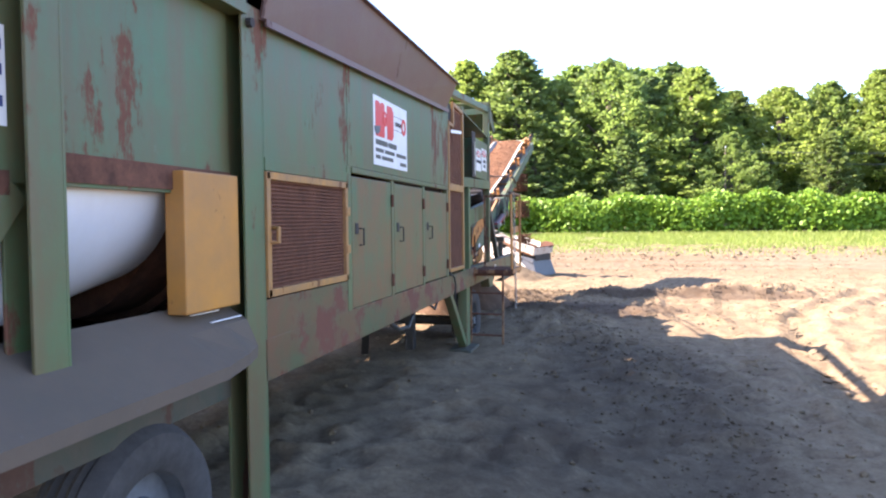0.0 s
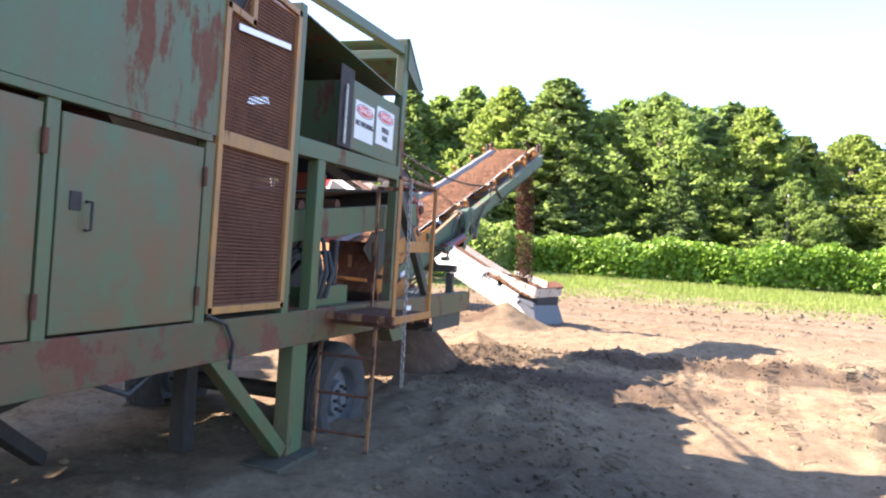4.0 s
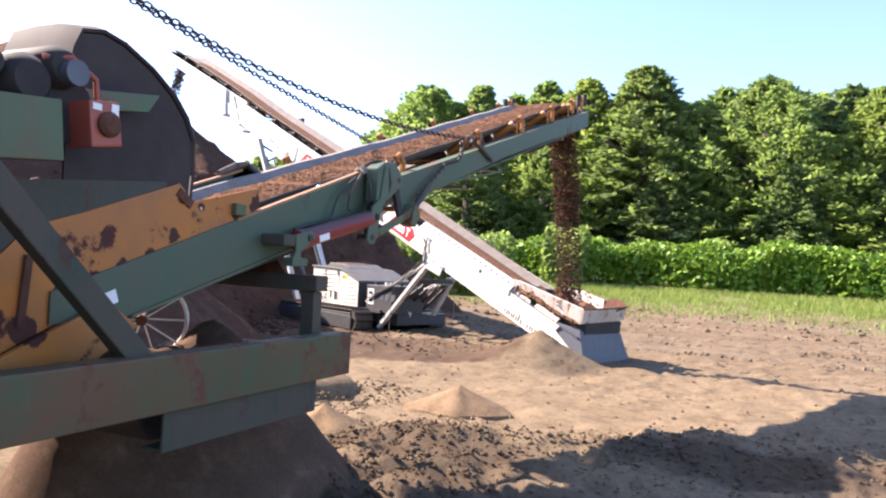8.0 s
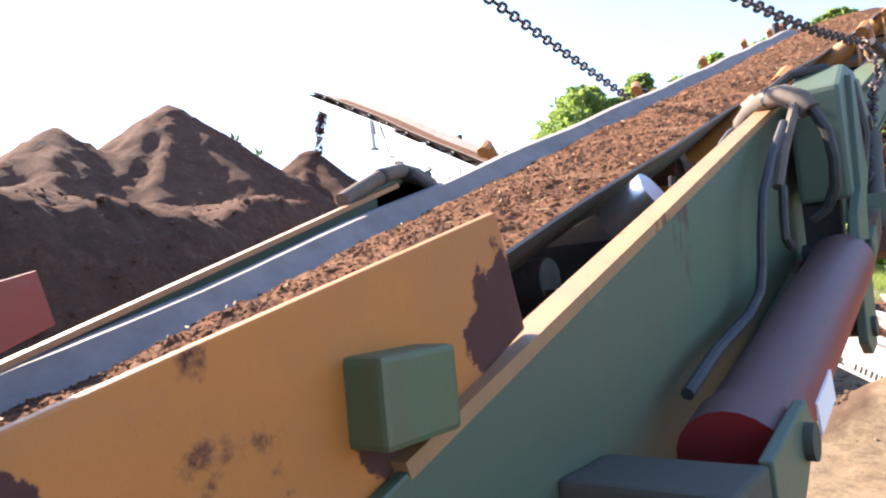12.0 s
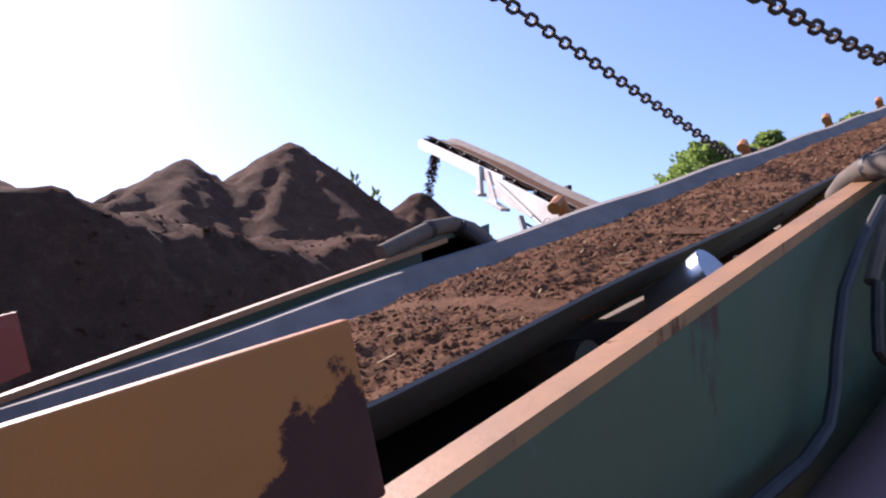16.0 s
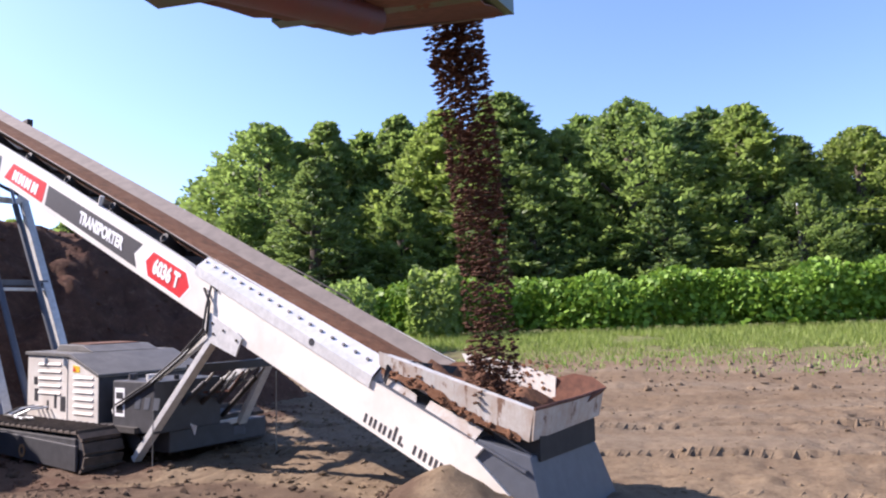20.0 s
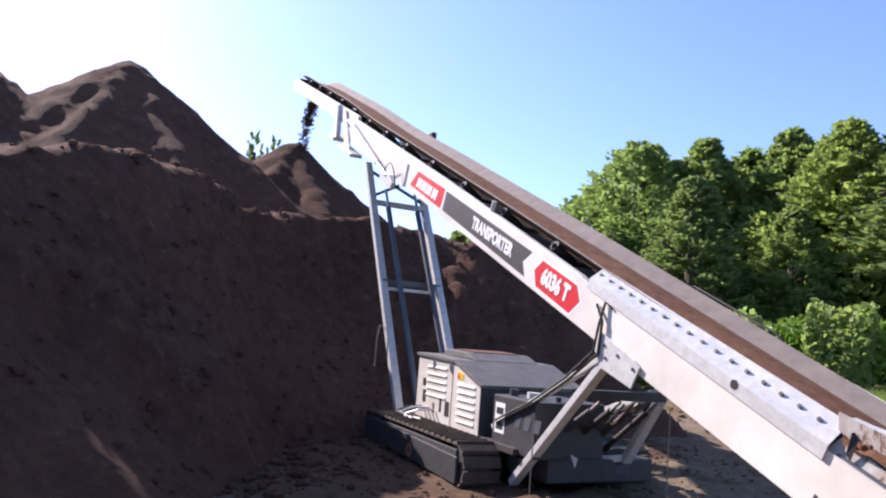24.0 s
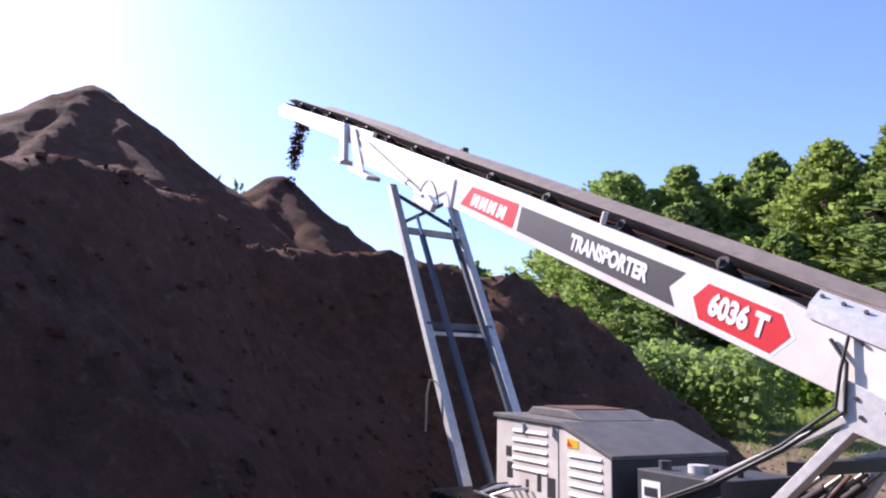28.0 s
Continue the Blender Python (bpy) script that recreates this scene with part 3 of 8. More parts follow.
def ground_z(x, y):
    x, y = np.asarray(x, float), np.asarray(y, float)
    near = 1 - step(30, 60, np.hypot(x, y - 14))
    z = 0.75 * step(32, 47, y) + 0.25 * step(60, 200, np.hypot(x, y))
    z = z + near * (0.12 * fbm(x, y, 0.35, 1) + 0.10 * fbm(x, y, 1.3, 2) + (0.11 * fbm(x, y, 4.2, 3, 3) * (1 - 0.6 * step(16, 17.5, y)) + 0.03 * fbm(x, y, 13.0, 4, 1)) * (0.35 + 1.3 * np.clip(fbm(x, y, 0.5, 21, 2) * 2.2 + 0.4, 0, 1) + 0.6 * step(-4, -2.5, x) * (1 - step(1.5, 3, x)) * step(11.5, 13, y) * (1 - step(15.2, 15.9, y))))
    z = z - 0.20 * step(-0.9, 0.6, x) * (1 - step(2.6, 4.5, x)) * step(-4, 4, y) * (1 - step(10.5, 13, y))
    z = z - 0.10 * np.exp(-(((x + 1.5) / 4.0) ** 2 + ((y - 17.6) / 2.6) ** 2))
    for pts, high, wide in ((WINDROW, 0.10, 0.6), (WINDROW_EAST, 0.17, 0.55)):
        d, s, run = along(x, y, pts)
        ends = step(0, 1.2, s) * (1 - step(run - 1.2, run, s))
        lump = 1 + 1.5 * fbm(x, y, 2.3, 5, 3)
        z = z + high * lump * ends * np.exp(-((d / wide) ** 2))
        z = z + near * ends * np.exp(-((d / (wide * 1.9)) ** 2)) * (0.17 * fbm(x, y, 4.5, 8, 3) + 0.09 * np.abs(fbm(x, y, 9.5, 9, 2)))
    for cx, cy, high, rad in ((-2.62, 20.85, 0.42, 1.05), (-2.9, 20.3, 0.16, 1.3), (-4.0, 19.6, 0.12, 1.2), (-6.3, 17.0, 0.35, 1.3), (-5.4, 16.2, 0.3, 1.0), (-7.2, 18.6, 0.3, 1.4)):
        z = z + high * np.clip(1 - np.hypot(x - cx, y - cy) / rad, 0, 1) ** 1.25
    # wheel ruts with lug marks
    for pts, wide in ((((2.6, 2.0), (2.5, 9.0), (3.1, 13.0), (5.5, 17.5)), 0.24), (((4.4, 2.0), (4.2, 9.0), (4.9, 12.5), (7.0, 16.5)), 0.24), (((-6, 23.6), (0.5, 23.9), (7, 24.6)), 0.15), (((-6, 25.4), (0.5, 25.8), (8, 26.3)), 0.15), (((-3, 28.6), (4, 28.9), (14, 29.5)), 0.3), (((-8, 30.8), (4, 31.4), (16, 31.6)), 0.4)):
        d, s, run = along(x, y, pts)
        cut = np.exp(-((d / wide) ** 4))
        z = z - near * cut * (0.05 + 0.03 * np.tanh(3 * np.sin(s * 2 * math.pi / 0.24)) * (wide < 0.25)) + near * 0.04 * np.exp(-(((d - 1.5 * wide) / 0.12) ** 2))
    return z


def spaced(lo, a, b, hi, fine):
    """Grid lines: fine between a and b, growing outwards."""
    mid = list(np.arange(a, b + fine / 2, fine))
    out, d, p = [], fine, a
    while p > lo:
        d *= 1.22
        p -= d
        out.append(p)
    up, d, p = [], fine, mid[-1]
    while p < hi:
        d *= 1.22
        p += d
        up.append(p)
    return out[::-1] + mid + up


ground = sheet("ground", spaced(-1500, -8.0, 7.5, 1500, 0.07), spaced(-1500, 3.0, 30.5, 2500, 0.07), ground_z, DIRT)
tagged(ground, "rutted brown dirt yard with sandy patches and a green field beyond", "ground", kind="structure")


def heap(name, label, cx, cy, high, rad, material, seed=0, group="soil heaps", power=1.08, peaks=()):
    """A small cone of fine soil with a sunk skirt."""
    n = 64
    s = Shape()
    rows = []
    for i in range(14 + 8 * bool(peaks)):
        i = i * 13 / (13 + 8 * bool(peaks))
        r = rad * (i / 13) ** 1.15
        row = []
        for k in range(n + 1):
            a = 2 * math.pi * (k % n) / n
            w = 1 + 0.14 * math.sin(a * 2 + seed) + 0.07 * math.sin(a * 5 + 2 * seed)
            x, y = cx + r * w * math.cos(a), cy + r * w * math.sin(a)
            z = high * (1 - (i / 13) ** power) - 0.03 * (i / 13)
            if peaks:
                z = math.log(sum(math.exp(16 * (h - m * math.hypot(math.hypot(x - px, y - py), 0.07))) for px, py, h, m in peaks) + math.exp(-3.0 - 1.6 * i / 13)) / 16
            bumpz = 0.03 * high * noise.noise(Vector((x * 6, y * 6, seed)))
            row.append((x, y, z + bumpz + (0.0 if i < 13 else -0.12)))
        rows.append(row)
    s.grid(rows)
    ob = new(name, mesh_of(name, s, material, smooth=True))
    ob.location.z = float(ground_z(cx, cy)) * 0.6
    return tagged(ob, label, "soil heap", group)


heap("soil_mound", "small cone of dry tan sand on the yard floor", -2.32, 17.05, 0.23, 0.52, SAND, seed=1)
heap("soil_mound", "little cone of tan sand beside a dirt ridge", -2.86, 15.35, 0.17, 0.40, SAND, seed=2)
heap("soil_mound", "steep twin cone of dark fine soil under the chassis end", -2.6, 13.42, 1.08, 1.5, HEAP, seed=3, peaks=((-2.58, 13.63, 1.08, 1.12), (-2.66, 13.36, 0.90, 1.2), (-2.72, 13.22, 0.95, 1.5), (-2.76, 13.08, 0.97, 1.7), (-2.78, 12.94, 0.92, 1.8)))
heap("soil_mound", "ragged mound of dug soil behind the conveyor", -5.0, 16.4, 0.40, 1.4, DIRT, seed=6)


def lug_prints(label, pts, wide, seed, pitch=0.105, rise=1.0):
    """Low slanting ridges of pressed soil left by tyre or track cleats."""
    rng = random.Random(seed)
    s = Shape()
    for (ax, ay), (bx, by) in zip(pts, pts[1:]):
        a, b = Vector((ax, ay, 0)), Vector((bx, by, 0))
        d = (b - a).normalized()
        n = Vector((-d.y, d.x, 0))
        for i in range(int((b - a).length / pitch)):
            c = a + d * (i + 0.5) * pitch
            fade = noise.noise(Vector((c.x * 0.9, c.y * 0.9, seed)))
            for k in (-1, 1):
                if fade + rng.uniform(-0.25, 0.25) < -0.22:
                    continue
                m = c + n * k * wide * 0.27 + d * (0.5 * pitch * (k > 0) + rng.uniform(-0.012, 0.012))
                u = (n * k + d * 0.45).normalized() * wide * rng.uniform(0.2, 0.27)
                v = d * pitch * rng.uniform(0.24, 0.34)
                h = rise * rng.uniform(0.010, 0.024) * (0.8 + 0.6 * fade)
                p = [m - u - v, m - u * 0.8, m - u + v, m + u - v, m + u * 0.8, m + u + v]
                zs = ground_z([q.x for q in p], [q.y for q in p])
                s.add([(q.x, q.y, float(z) + (h if j in (1, 4) else -0.006)) for j, (q, z) in enumerate(zip(p, zs))], [(0, 3, 4, 1), (1, 4, 5, 2), (0, 1, 2), (3, 5, 4)])
    return tagged(new("tyre_track", mesh_of("tyre_track", s, DIRT)), label, "tyre track", kind="stuff")


for k, (pts, wide) in enumerate(((((0.55, 10.5), (0.72, 13.2), (0.85, 16.2)), 0.42), (((1.95, 9.5), (1.85, 13.5), (2.3, 17.0)), 0.40), (((2.75, 9.0), (2.75, 13.0), (3.4, 17.4)), 0.40), (((-6.0, 23.6), (0.5, 23.9), (7.0, 24.6)), 0.45), (((-6.0, 25.4), (0.5, 25.8), (8.0, 26.3)), 0.45), (((-1.0, 18.6), (0.6, 20.4), (1.4, 23.4), (1.5, 27.0)), 0.40), (((0.9, 18.0), (2.6, 20.2), (3.3, 23.2), (3.4, 27.0)), 0.40), (((-7.0, 21.6), (-3.6, 22.4), (1.5, 22.2), (7.0, 21.2)), 0.42), (((-8.5, 26.6), (-3.0, 27.4), (4.0, 27.8)), 0.45))):
    lug_prints("rows of tyre lug prints pressed into the brown dirt", pts, wide, 30 + k, rise=1.0 if k < 3 else 0.32)


# ---- soil stockpile ----
def cone(x, y, cx, cy, top, slope, seed, groove=0.27):
    r = np.hypot(x - cx, y - cy)
    a = np.arctan2(y - cy, x - cx)
    flute = groove * (np.sin(a * 9 + 2.5 * np.sin(a * 2 + seed) + seed) + 0.6 * np.sin(a * 17 + 3 * np.sin(a * 3 + 2 * seed))) * np.clip((r - 0.6) / 3, 0, 1) * np.exp(-r / 6) + 0.25 * fbm(x, y, 1.1, seed, 3)
    return top - slope * np.sqrt(r * r + 0.012) + flute * 0.7


# first points: bank carried on behind the plant, added to stop sun leaking under
TOE = ((-4.25, -9.0), (-4.25, 7.0), (-4.7, 10.5), (-6.6, 14.0), (-7.4, 18.4), (-8.5, 20.9), (-9.9, 22.9), (-10.9, 24.3), (-10.6, 25.3), (-9.8, 25.8), (-9.1, 27.0), (-8.1, 28.6), (-7.9, 29.8), (-9.4, 31.4), (-13.5, 34.0), (-20, 37.5), (-32, 41))


def pile_z(x, y):
    pts = np.array(TOE)
    d = np.full(x.shape, 1e9)
    side = np.zeros(x.shape)
    for (ax, ay), (bx, by) in zip(pts, pts[1:]):
        dx, dy = bx - ax, by - ay
        t = np.clip(((x - ax) * dx + (y - ay) * dy) / (dx * dx + dy * dy), 0, 1)
        dd = np.hypot(x - ax - t * dx, y - ay - t * dy)
        sd = np.sign(dx * (y - ay) - dy * (x - ax))
        side = np.where(dd < d, sd, side)
        d = np.minimum(d, dd)
    inside = d * side
    wob = 1.5 * fbm(x, y, 0.42, 11, 4) + 0.5 * fbm(x, y, 1.7, 12, 3)
    rim = np.where(y > 24.6, np.minimum(3.4, 2.85 - np.where(x < -10.8, 0.26, 1.0) * (x + 10.8)), 3.35) + 0.7 * fbm(x, y, 0.22, 13, 3) + 0.3 * (1 - step(8, 13, y))
    face = 0.3 * np.clip(inside, -3, 0.5) + (1.35 - 0.35 * step(25.5, 28.0, y)) * np.clip(inside + wob * 0.8, 0, 20)
    bank = np.minimum(face, rim + 0.5 * wob + 0.03 * np.clip(inside - 2, 0, 30))
    z = bank
    for c in ((-19.3, 23.72, 7.58, 0.79, 1.0), (-19.05, 28.35, 6.66, 0.78, 2.0), (-19.5, 20.7, 6.62, 0.74, 3.0), (-19.3, 22.2, 6.45, 0.78, 5.0), (-24.6, 17.2, 6.6, 0.7, 4.0)):
        z = np.maximum(z, cone(x, y, *c))
    z = np.maximum(z, cone(x, y, -9.3, 17.3, 2.45, 0.75, 6.0, 0.2))
    z = z + (0.16 + 0.5 * np.exp(-(((x + 9.5) / 2.5) ** 2 + ((y - 30) / 3) ** 2)) + 0.8 * np.exp(-(((x + 10.6) / 1.9) ** 2 + ((y - 27.2) / 2.2) ** 2))) * fbm(x, y, 2.2, 14, 4) * step(-0.5, 1.5, inside) + 0.13 * fbm(x, y, 6.0, 15, 2) * step(-0.5, 1.0, inside)
    return np.where(inside > -1.2, z, -1.0)


stockpile = sheet("soil_stockpile", spaced(-46, -24.0, -6.0, -5.0, 0.15), spaced(-9, 10.0, 36.0, 48, 0.15), pile_z, PILE)
tagged(stockpile, "huge dark brown topsoil stockpile with fluted cones and a steep cut face", "soil pile", kind="stuff")


# ---- clods strewn over the yard ----
def clods(name, label, count, seed, place, sizes, material, surface=ground_z):
    rng = np.random.default_rng(seed)
    x, y = place(rng, count)
    z = surface(x, y)
    n = len(x)
    r = rng.choice(sizes, n) * rng.uniform(0.6, 1.3, n)
    dirs = np.array(ICO[:11], float)
    v = dirs[None] * (r[:, None, None] * rng.uniform(0.65, 1.3, (n, 11, 1))) * rng.uniform(0.7, 1.3, (n, 1, 3))
    v[:, :, 2] *= 0.75
    a = rng.uniform(0, 6.28, n)
    c, s_ = np.cos(a)[:, None], np.sin(a)[:, None]
    v = np.stack([v[:, :, 0] * c - v[:, :, 1] * s_, v[:, :, 0] * s_ + v[:, :, 1] * c, v[:, :, 2]], -1)
    v += np.stack([x, y, z + r * 0.15], -1)[:, None]
    f = np.array(ICO_FACES[:15])
    faces = (f[None] + 11 * np.arange(n)[:, None, None]).reshape(-1, 3)
    me = bpy.data.meshes.new(name)
    me.from_pydata(v.reshape(-1, 3).tolist(), [], faces.tolist())
    me.materials.append(material)
    return tagged(new(name, me), label, "soil clods", kind="stuff")


def near_line(pts, wide):
    def place(rng, n):
        seg = rng.integers(0, len(pts) - 1, n)
        t = rng.uniform(0, 1, n)
        p = np.array(pts)
        c = p[seg] * (1 - t[:, None]) + p[seg + 1] * t[:, None]
        return c[:, 0] + rng.normal(0, wide, n), c[:, 1] + rng.normal(0, wide, n)
    return place


def over(x0, x1, y0, y1):
    return lambda rng, n: (rng.uniform(x0, x1, n), rng.uniform(y0, y1, n))


clods("soil_clods", "dark crumbly clods along the dirt ridge", 5200, 61, near_line(WINDROW, 0.5), (0.004, 0.006, 0.009, 0.013, 0.019), DIRT)
clods("soil_clods", "dark crumbly clods along the dirt ridge", 5200, 62, near_line(WINDROW_EAST, 0.5), (0.004, 0.007, 0.010, 0.015, 0.021), DIRT)
clods("soil_clods", "small lumps of dirt strewn over the yard", 6500, 63, over(-8, 8, 3, 34), (0.006, 0.009, 0.012, 0.018, 0.026), DIRT)
clods("soil_clods", "dark lumps at the foot of the stockpile", 1900, 64, near_line(TOE[3:11], 0.7), (0.012, 0.02, 0.03, 0.045, 0.07), PILE)
clods("soil_clods", "churned dark lumps by the white conveyor", 1900, 65, over(-9, -3, 20.5, 28), (0.01, 0.015, 0.022, 0.032), DIRT)
clods("soil_clods", "crumbly lumps lying on the soil mounds", 2200, 69, over(-6.6, -3.0, 14.8, 17.8), (0.008, 0.012, 0.018, 0.026), DIRT, lambda x, y: np.maximum(ground_z(x, y), 0.38 - np.hypot(x + 5.0, y - 16.4) * 0.29))
clods("soil_clods", "rough lumps along the field's edge", 1200, 66, over(-16, 24, 30, 37), (0.03, 0.05, 0.08), DIRT)
clods("soil_clods", "dark crumbly clods of the churned strip", 2000, 67, over(-3.2, 2.6, 12.2, 15.8), (0.005, 0.007, 0.01, 0.014), DIRT)
clods("soil_clods", "lumps lying on the stockpile's steep face", 2300, 68, over(-14.0, -7.4, 15.0, 31.0), (0.012, 0.018, 0.026, 0.036, 0.05), PILE, pile_z)


# ---- vegetation ----
def leaf_cloud(points, size, seed, droop=0.3):
    """One mesh of small folded leaf quads at the given points."""
    rng = np.random.default_rng(seed)
    n = len(points)
    a = rng.normal(size=(n, 3))
    a[:, 2] *= 0.6
    a /= np.linalg.norm(a, axis=1)[:, None]
    b = rng.normal(size=(n, 3))
    b[:, 2] -= droop
    b -= (a * b).sum(1)[:, None] * a
    b /= np.linalg.norm(b, axis=1)[:, None]
    s = size * rng.uniform(0.6, 1.4, size=(n, 1))
    v = np.stack([points - a * s * 0.5, points - b * s * 0.38, points + a * s * 0.5, points + b * s * 0.38], 1).reshape(-1, 3)
    f = np.arange(4 * n).reshape(-1, 4)
    return v, f


def cloud_mesh(name, v, f, material):
    me = bpy.data.meshes.new(name)
    me.vertices.add(len(v))
    me.vertices.foreach_set("co", np.asarray(v, float).ravel())
    me.loops.add(f.size)
    me.loops.foreach_set("vertex_index", f.ravel())
    me.polygons.add(len(f))
    me.polygons.foreach_set("loop_start", np.arange(0, f.size, f.shape[1]))
    me.update(calc_edges=True)
    me.materials.append(material)
    return me


def crown_radius(kind, h, wide):
    if kind == "pine":
        return wide * (1.03 - h) ** 0.75
    low = 0.72 + 0.28 * min(1.0, 4 * h)
    if kind == "tall":
        return wide * low * min(1.0, 1.35 * (1.03 - h)) ** 0.85
    return wide * low * min(1.0, 1.9 * (1.03 - h)) ** 0.8


def crown_mesh(rng, high, wide, count, kind, leaf, material, lift):
    """Branches that rise out of the trunk, each ending in a flattish spray of small pointed leaves."""
    per = 40 if count > 10000 else 26
    n = count // per
    h = np.clip((np.arange(n) + rng.uniform(0, 1, n)) / n, 0.0, 1.0) ** 0.92
    ang = np.arange(n) * 2.39996 + rng.uniform(-0.5, 0.5, n)
    full = np.array([crown_radius(kind, v, wide) for v in h])
    ridge = 1 + 0.13 * np.sin(3 * ang + 5 * h + rng.uniform(0, 6)) + 0.09 * np.sin(2 * ang - 9 * h + rng.uniform(0, 6))
    rad = full * ridge * rng.choice((0.55, 0.75, 0.88, 0.97, 1.03, 1.12), n) + 0.15
    rise = np.radians((-12 + 62 * h if kind == "pine" else 14 + 56 * h**1.4) + rng.normal(size=n) * 9)
    out = np.stack([np.cos(ang), np.sin(ang), 0 * ang], 1)
    side = np.stack([-np.sin(ang), np.cos(ang), 0 * ang], 1)
    line = out * np.cos(rise)[:, None] + np.array((0, 0, 1.0)) * np.sin(rise)[:, None]
    up = np.cross(side, line) * -1.0
    tip = out * rad[:, None] + np.stack([0 * h, 0 * h, h * high], 1)
    long = 0.4 + rng.uniform(0.22, 0.42, n) * rad
    half = (0.22 + 0.09 * rad) * rng.uniform(0.7, 1.25, n)
    t = rng.uniform(0, 1, (n, per)) ** 1.35
    u = np.clip(rng.normal(size=(n, per)) * 0.55, -1.1, 1.1) * (0.25 + 0.75 * np.sin(np.pi * np.clip(t + 0.12, 0, 1)) ** 0.7)
    w = rng.normal(size=(n, per)) * 0.13 + 0.05 - 0.22 * u * u
    pts = tip[:, None] - line[:, None] * (t * long[:, None])[..., None] + side[:, None] * (u * half[:, None])[..., None] + up[:, None] * (w * (half + 0.2)[:, None])[..., None]
    a = line[:, None] * 0.75 + side[:, None] * (np.sign(u) * 0.55)[..., None] + rng.normal(size=(n, per, 3)) * 0.42
    nrm = up[:, None] * 0.8 + out[:, None] * 0.35 + rng.normal(size=(n, per, 3)) * 0.55
    pts, a, nrm = pts.reshape(-1, 3), a.reshape(-1, 3), nrm.reshape(-1, 3)
    pts = pts + (0, 0, high * lift / (1 - lift))
    a /= np.linalg.norm(a, axis=1)[:, None]
    b = np.cross(nrm, a)
    b /= np.linalg.norm(b, axis=1)[:, None]
    k = leaf * rng.uniform(0.55, 1.4, size=(len(pts), 1))
    v = np.stack([pts - a * k * 0.6, pts - b * k * 0.27, pts + a * k * 0.6, pts + b * k * 0.27], 1).reshape(-1, 3)
    return cloud_mesh("crown", v, np.arange(len(v)).reshape(-1, 4), material)


def trunk_shape(rng, high, r):
    s = Shape()
    s.tube([(0, 0, -0.3), (0.05, 0.02, high * 0.3), (-0.06, 0.05, high * 0.62), (0.02, 0, high * 0.88)], r, 9)
    for _ in range(9):
        h = rng.uniform(0.15, 0.62) * high
        a = rng.uniform(0, 6.28)
        le = rng.uniform(0.08, 0.15) * high
        s.tube([(0, 0, h), (le * 0.5 * math.cos(a), le * 0.5 * math.sin(a), h + le * 0.25), (le * math.cos(a), le * math.sin(a), h + le * 0.7)], r * 0.32, 6)
    return s


def tree_kind(seed, high, wide, count, kind, material, lift, leaf):
    rng = np.random.default_rng(seed)
    crown = crown_mesh(rng, high * (1 - lift), wide, count, kind, leaf, material, lift)
    return crown, mesh_of("trunk", trunk_shape(rng, high, 0.019 * high), BARK, smooth=True), high


TREE_KINDS = (("round", LEAF_TREE, 4.6), ("tall", LEAF_TREE, 3.7), ("pine", LEAF_PINE, 3.9), ("round", LEAF_LIGHT, 4.8), ("tall", LEAF_LIGHT, 4.1))
TREES = [tree_kind(1 + k, 15.0, wide, 21500, kind, material, 0.03, 0.29) for k, (kind, material, wide) in enumerate(TREE_KINDS)]
FAR_TREES = [tree_kind(21 + k, 15.0, wide, 4600, kind, material, 0.04, 0.7) for k, (kind, material, wide) in enumerate(TREE_KINDS)]
SNAG = tree_kind(31, 15.0, 2.6, 1500, "tall", LEAF_PINE, 0.2, 0.36)


def tree(kind, x, y, high, turn, group="trees at the wood's edge", wide=1.0):
    crown, trunk, ref = SNAG if kind == 5 else TREES[kind] if y < 66.5 and x > -32 else FAR_TREES[kind]
    label = ("broad dark green leafy tree at the edge of the wood", "tall narrow leafy tree with an uneven top", "dense dark evergreen tree with drooping branches", "broad light green leafy tree in the sun", "tall light green leafy tree with an open top", "thin ragged tree with sparse foliage")[kind]
    ob = thing("tree", label, "tree", group, at=Matrix.LocRotScale((x, y, float(ground_z(x, y))), Euler((0, 0, turn)), (high / ref * wide, high / ref * wide, high / ref)))
    for name, me in (("crown", crown), ("trunk", trunk)):
        p = new(name, me)
        p.parent = ob
    return ob


_r = random.Random(7)
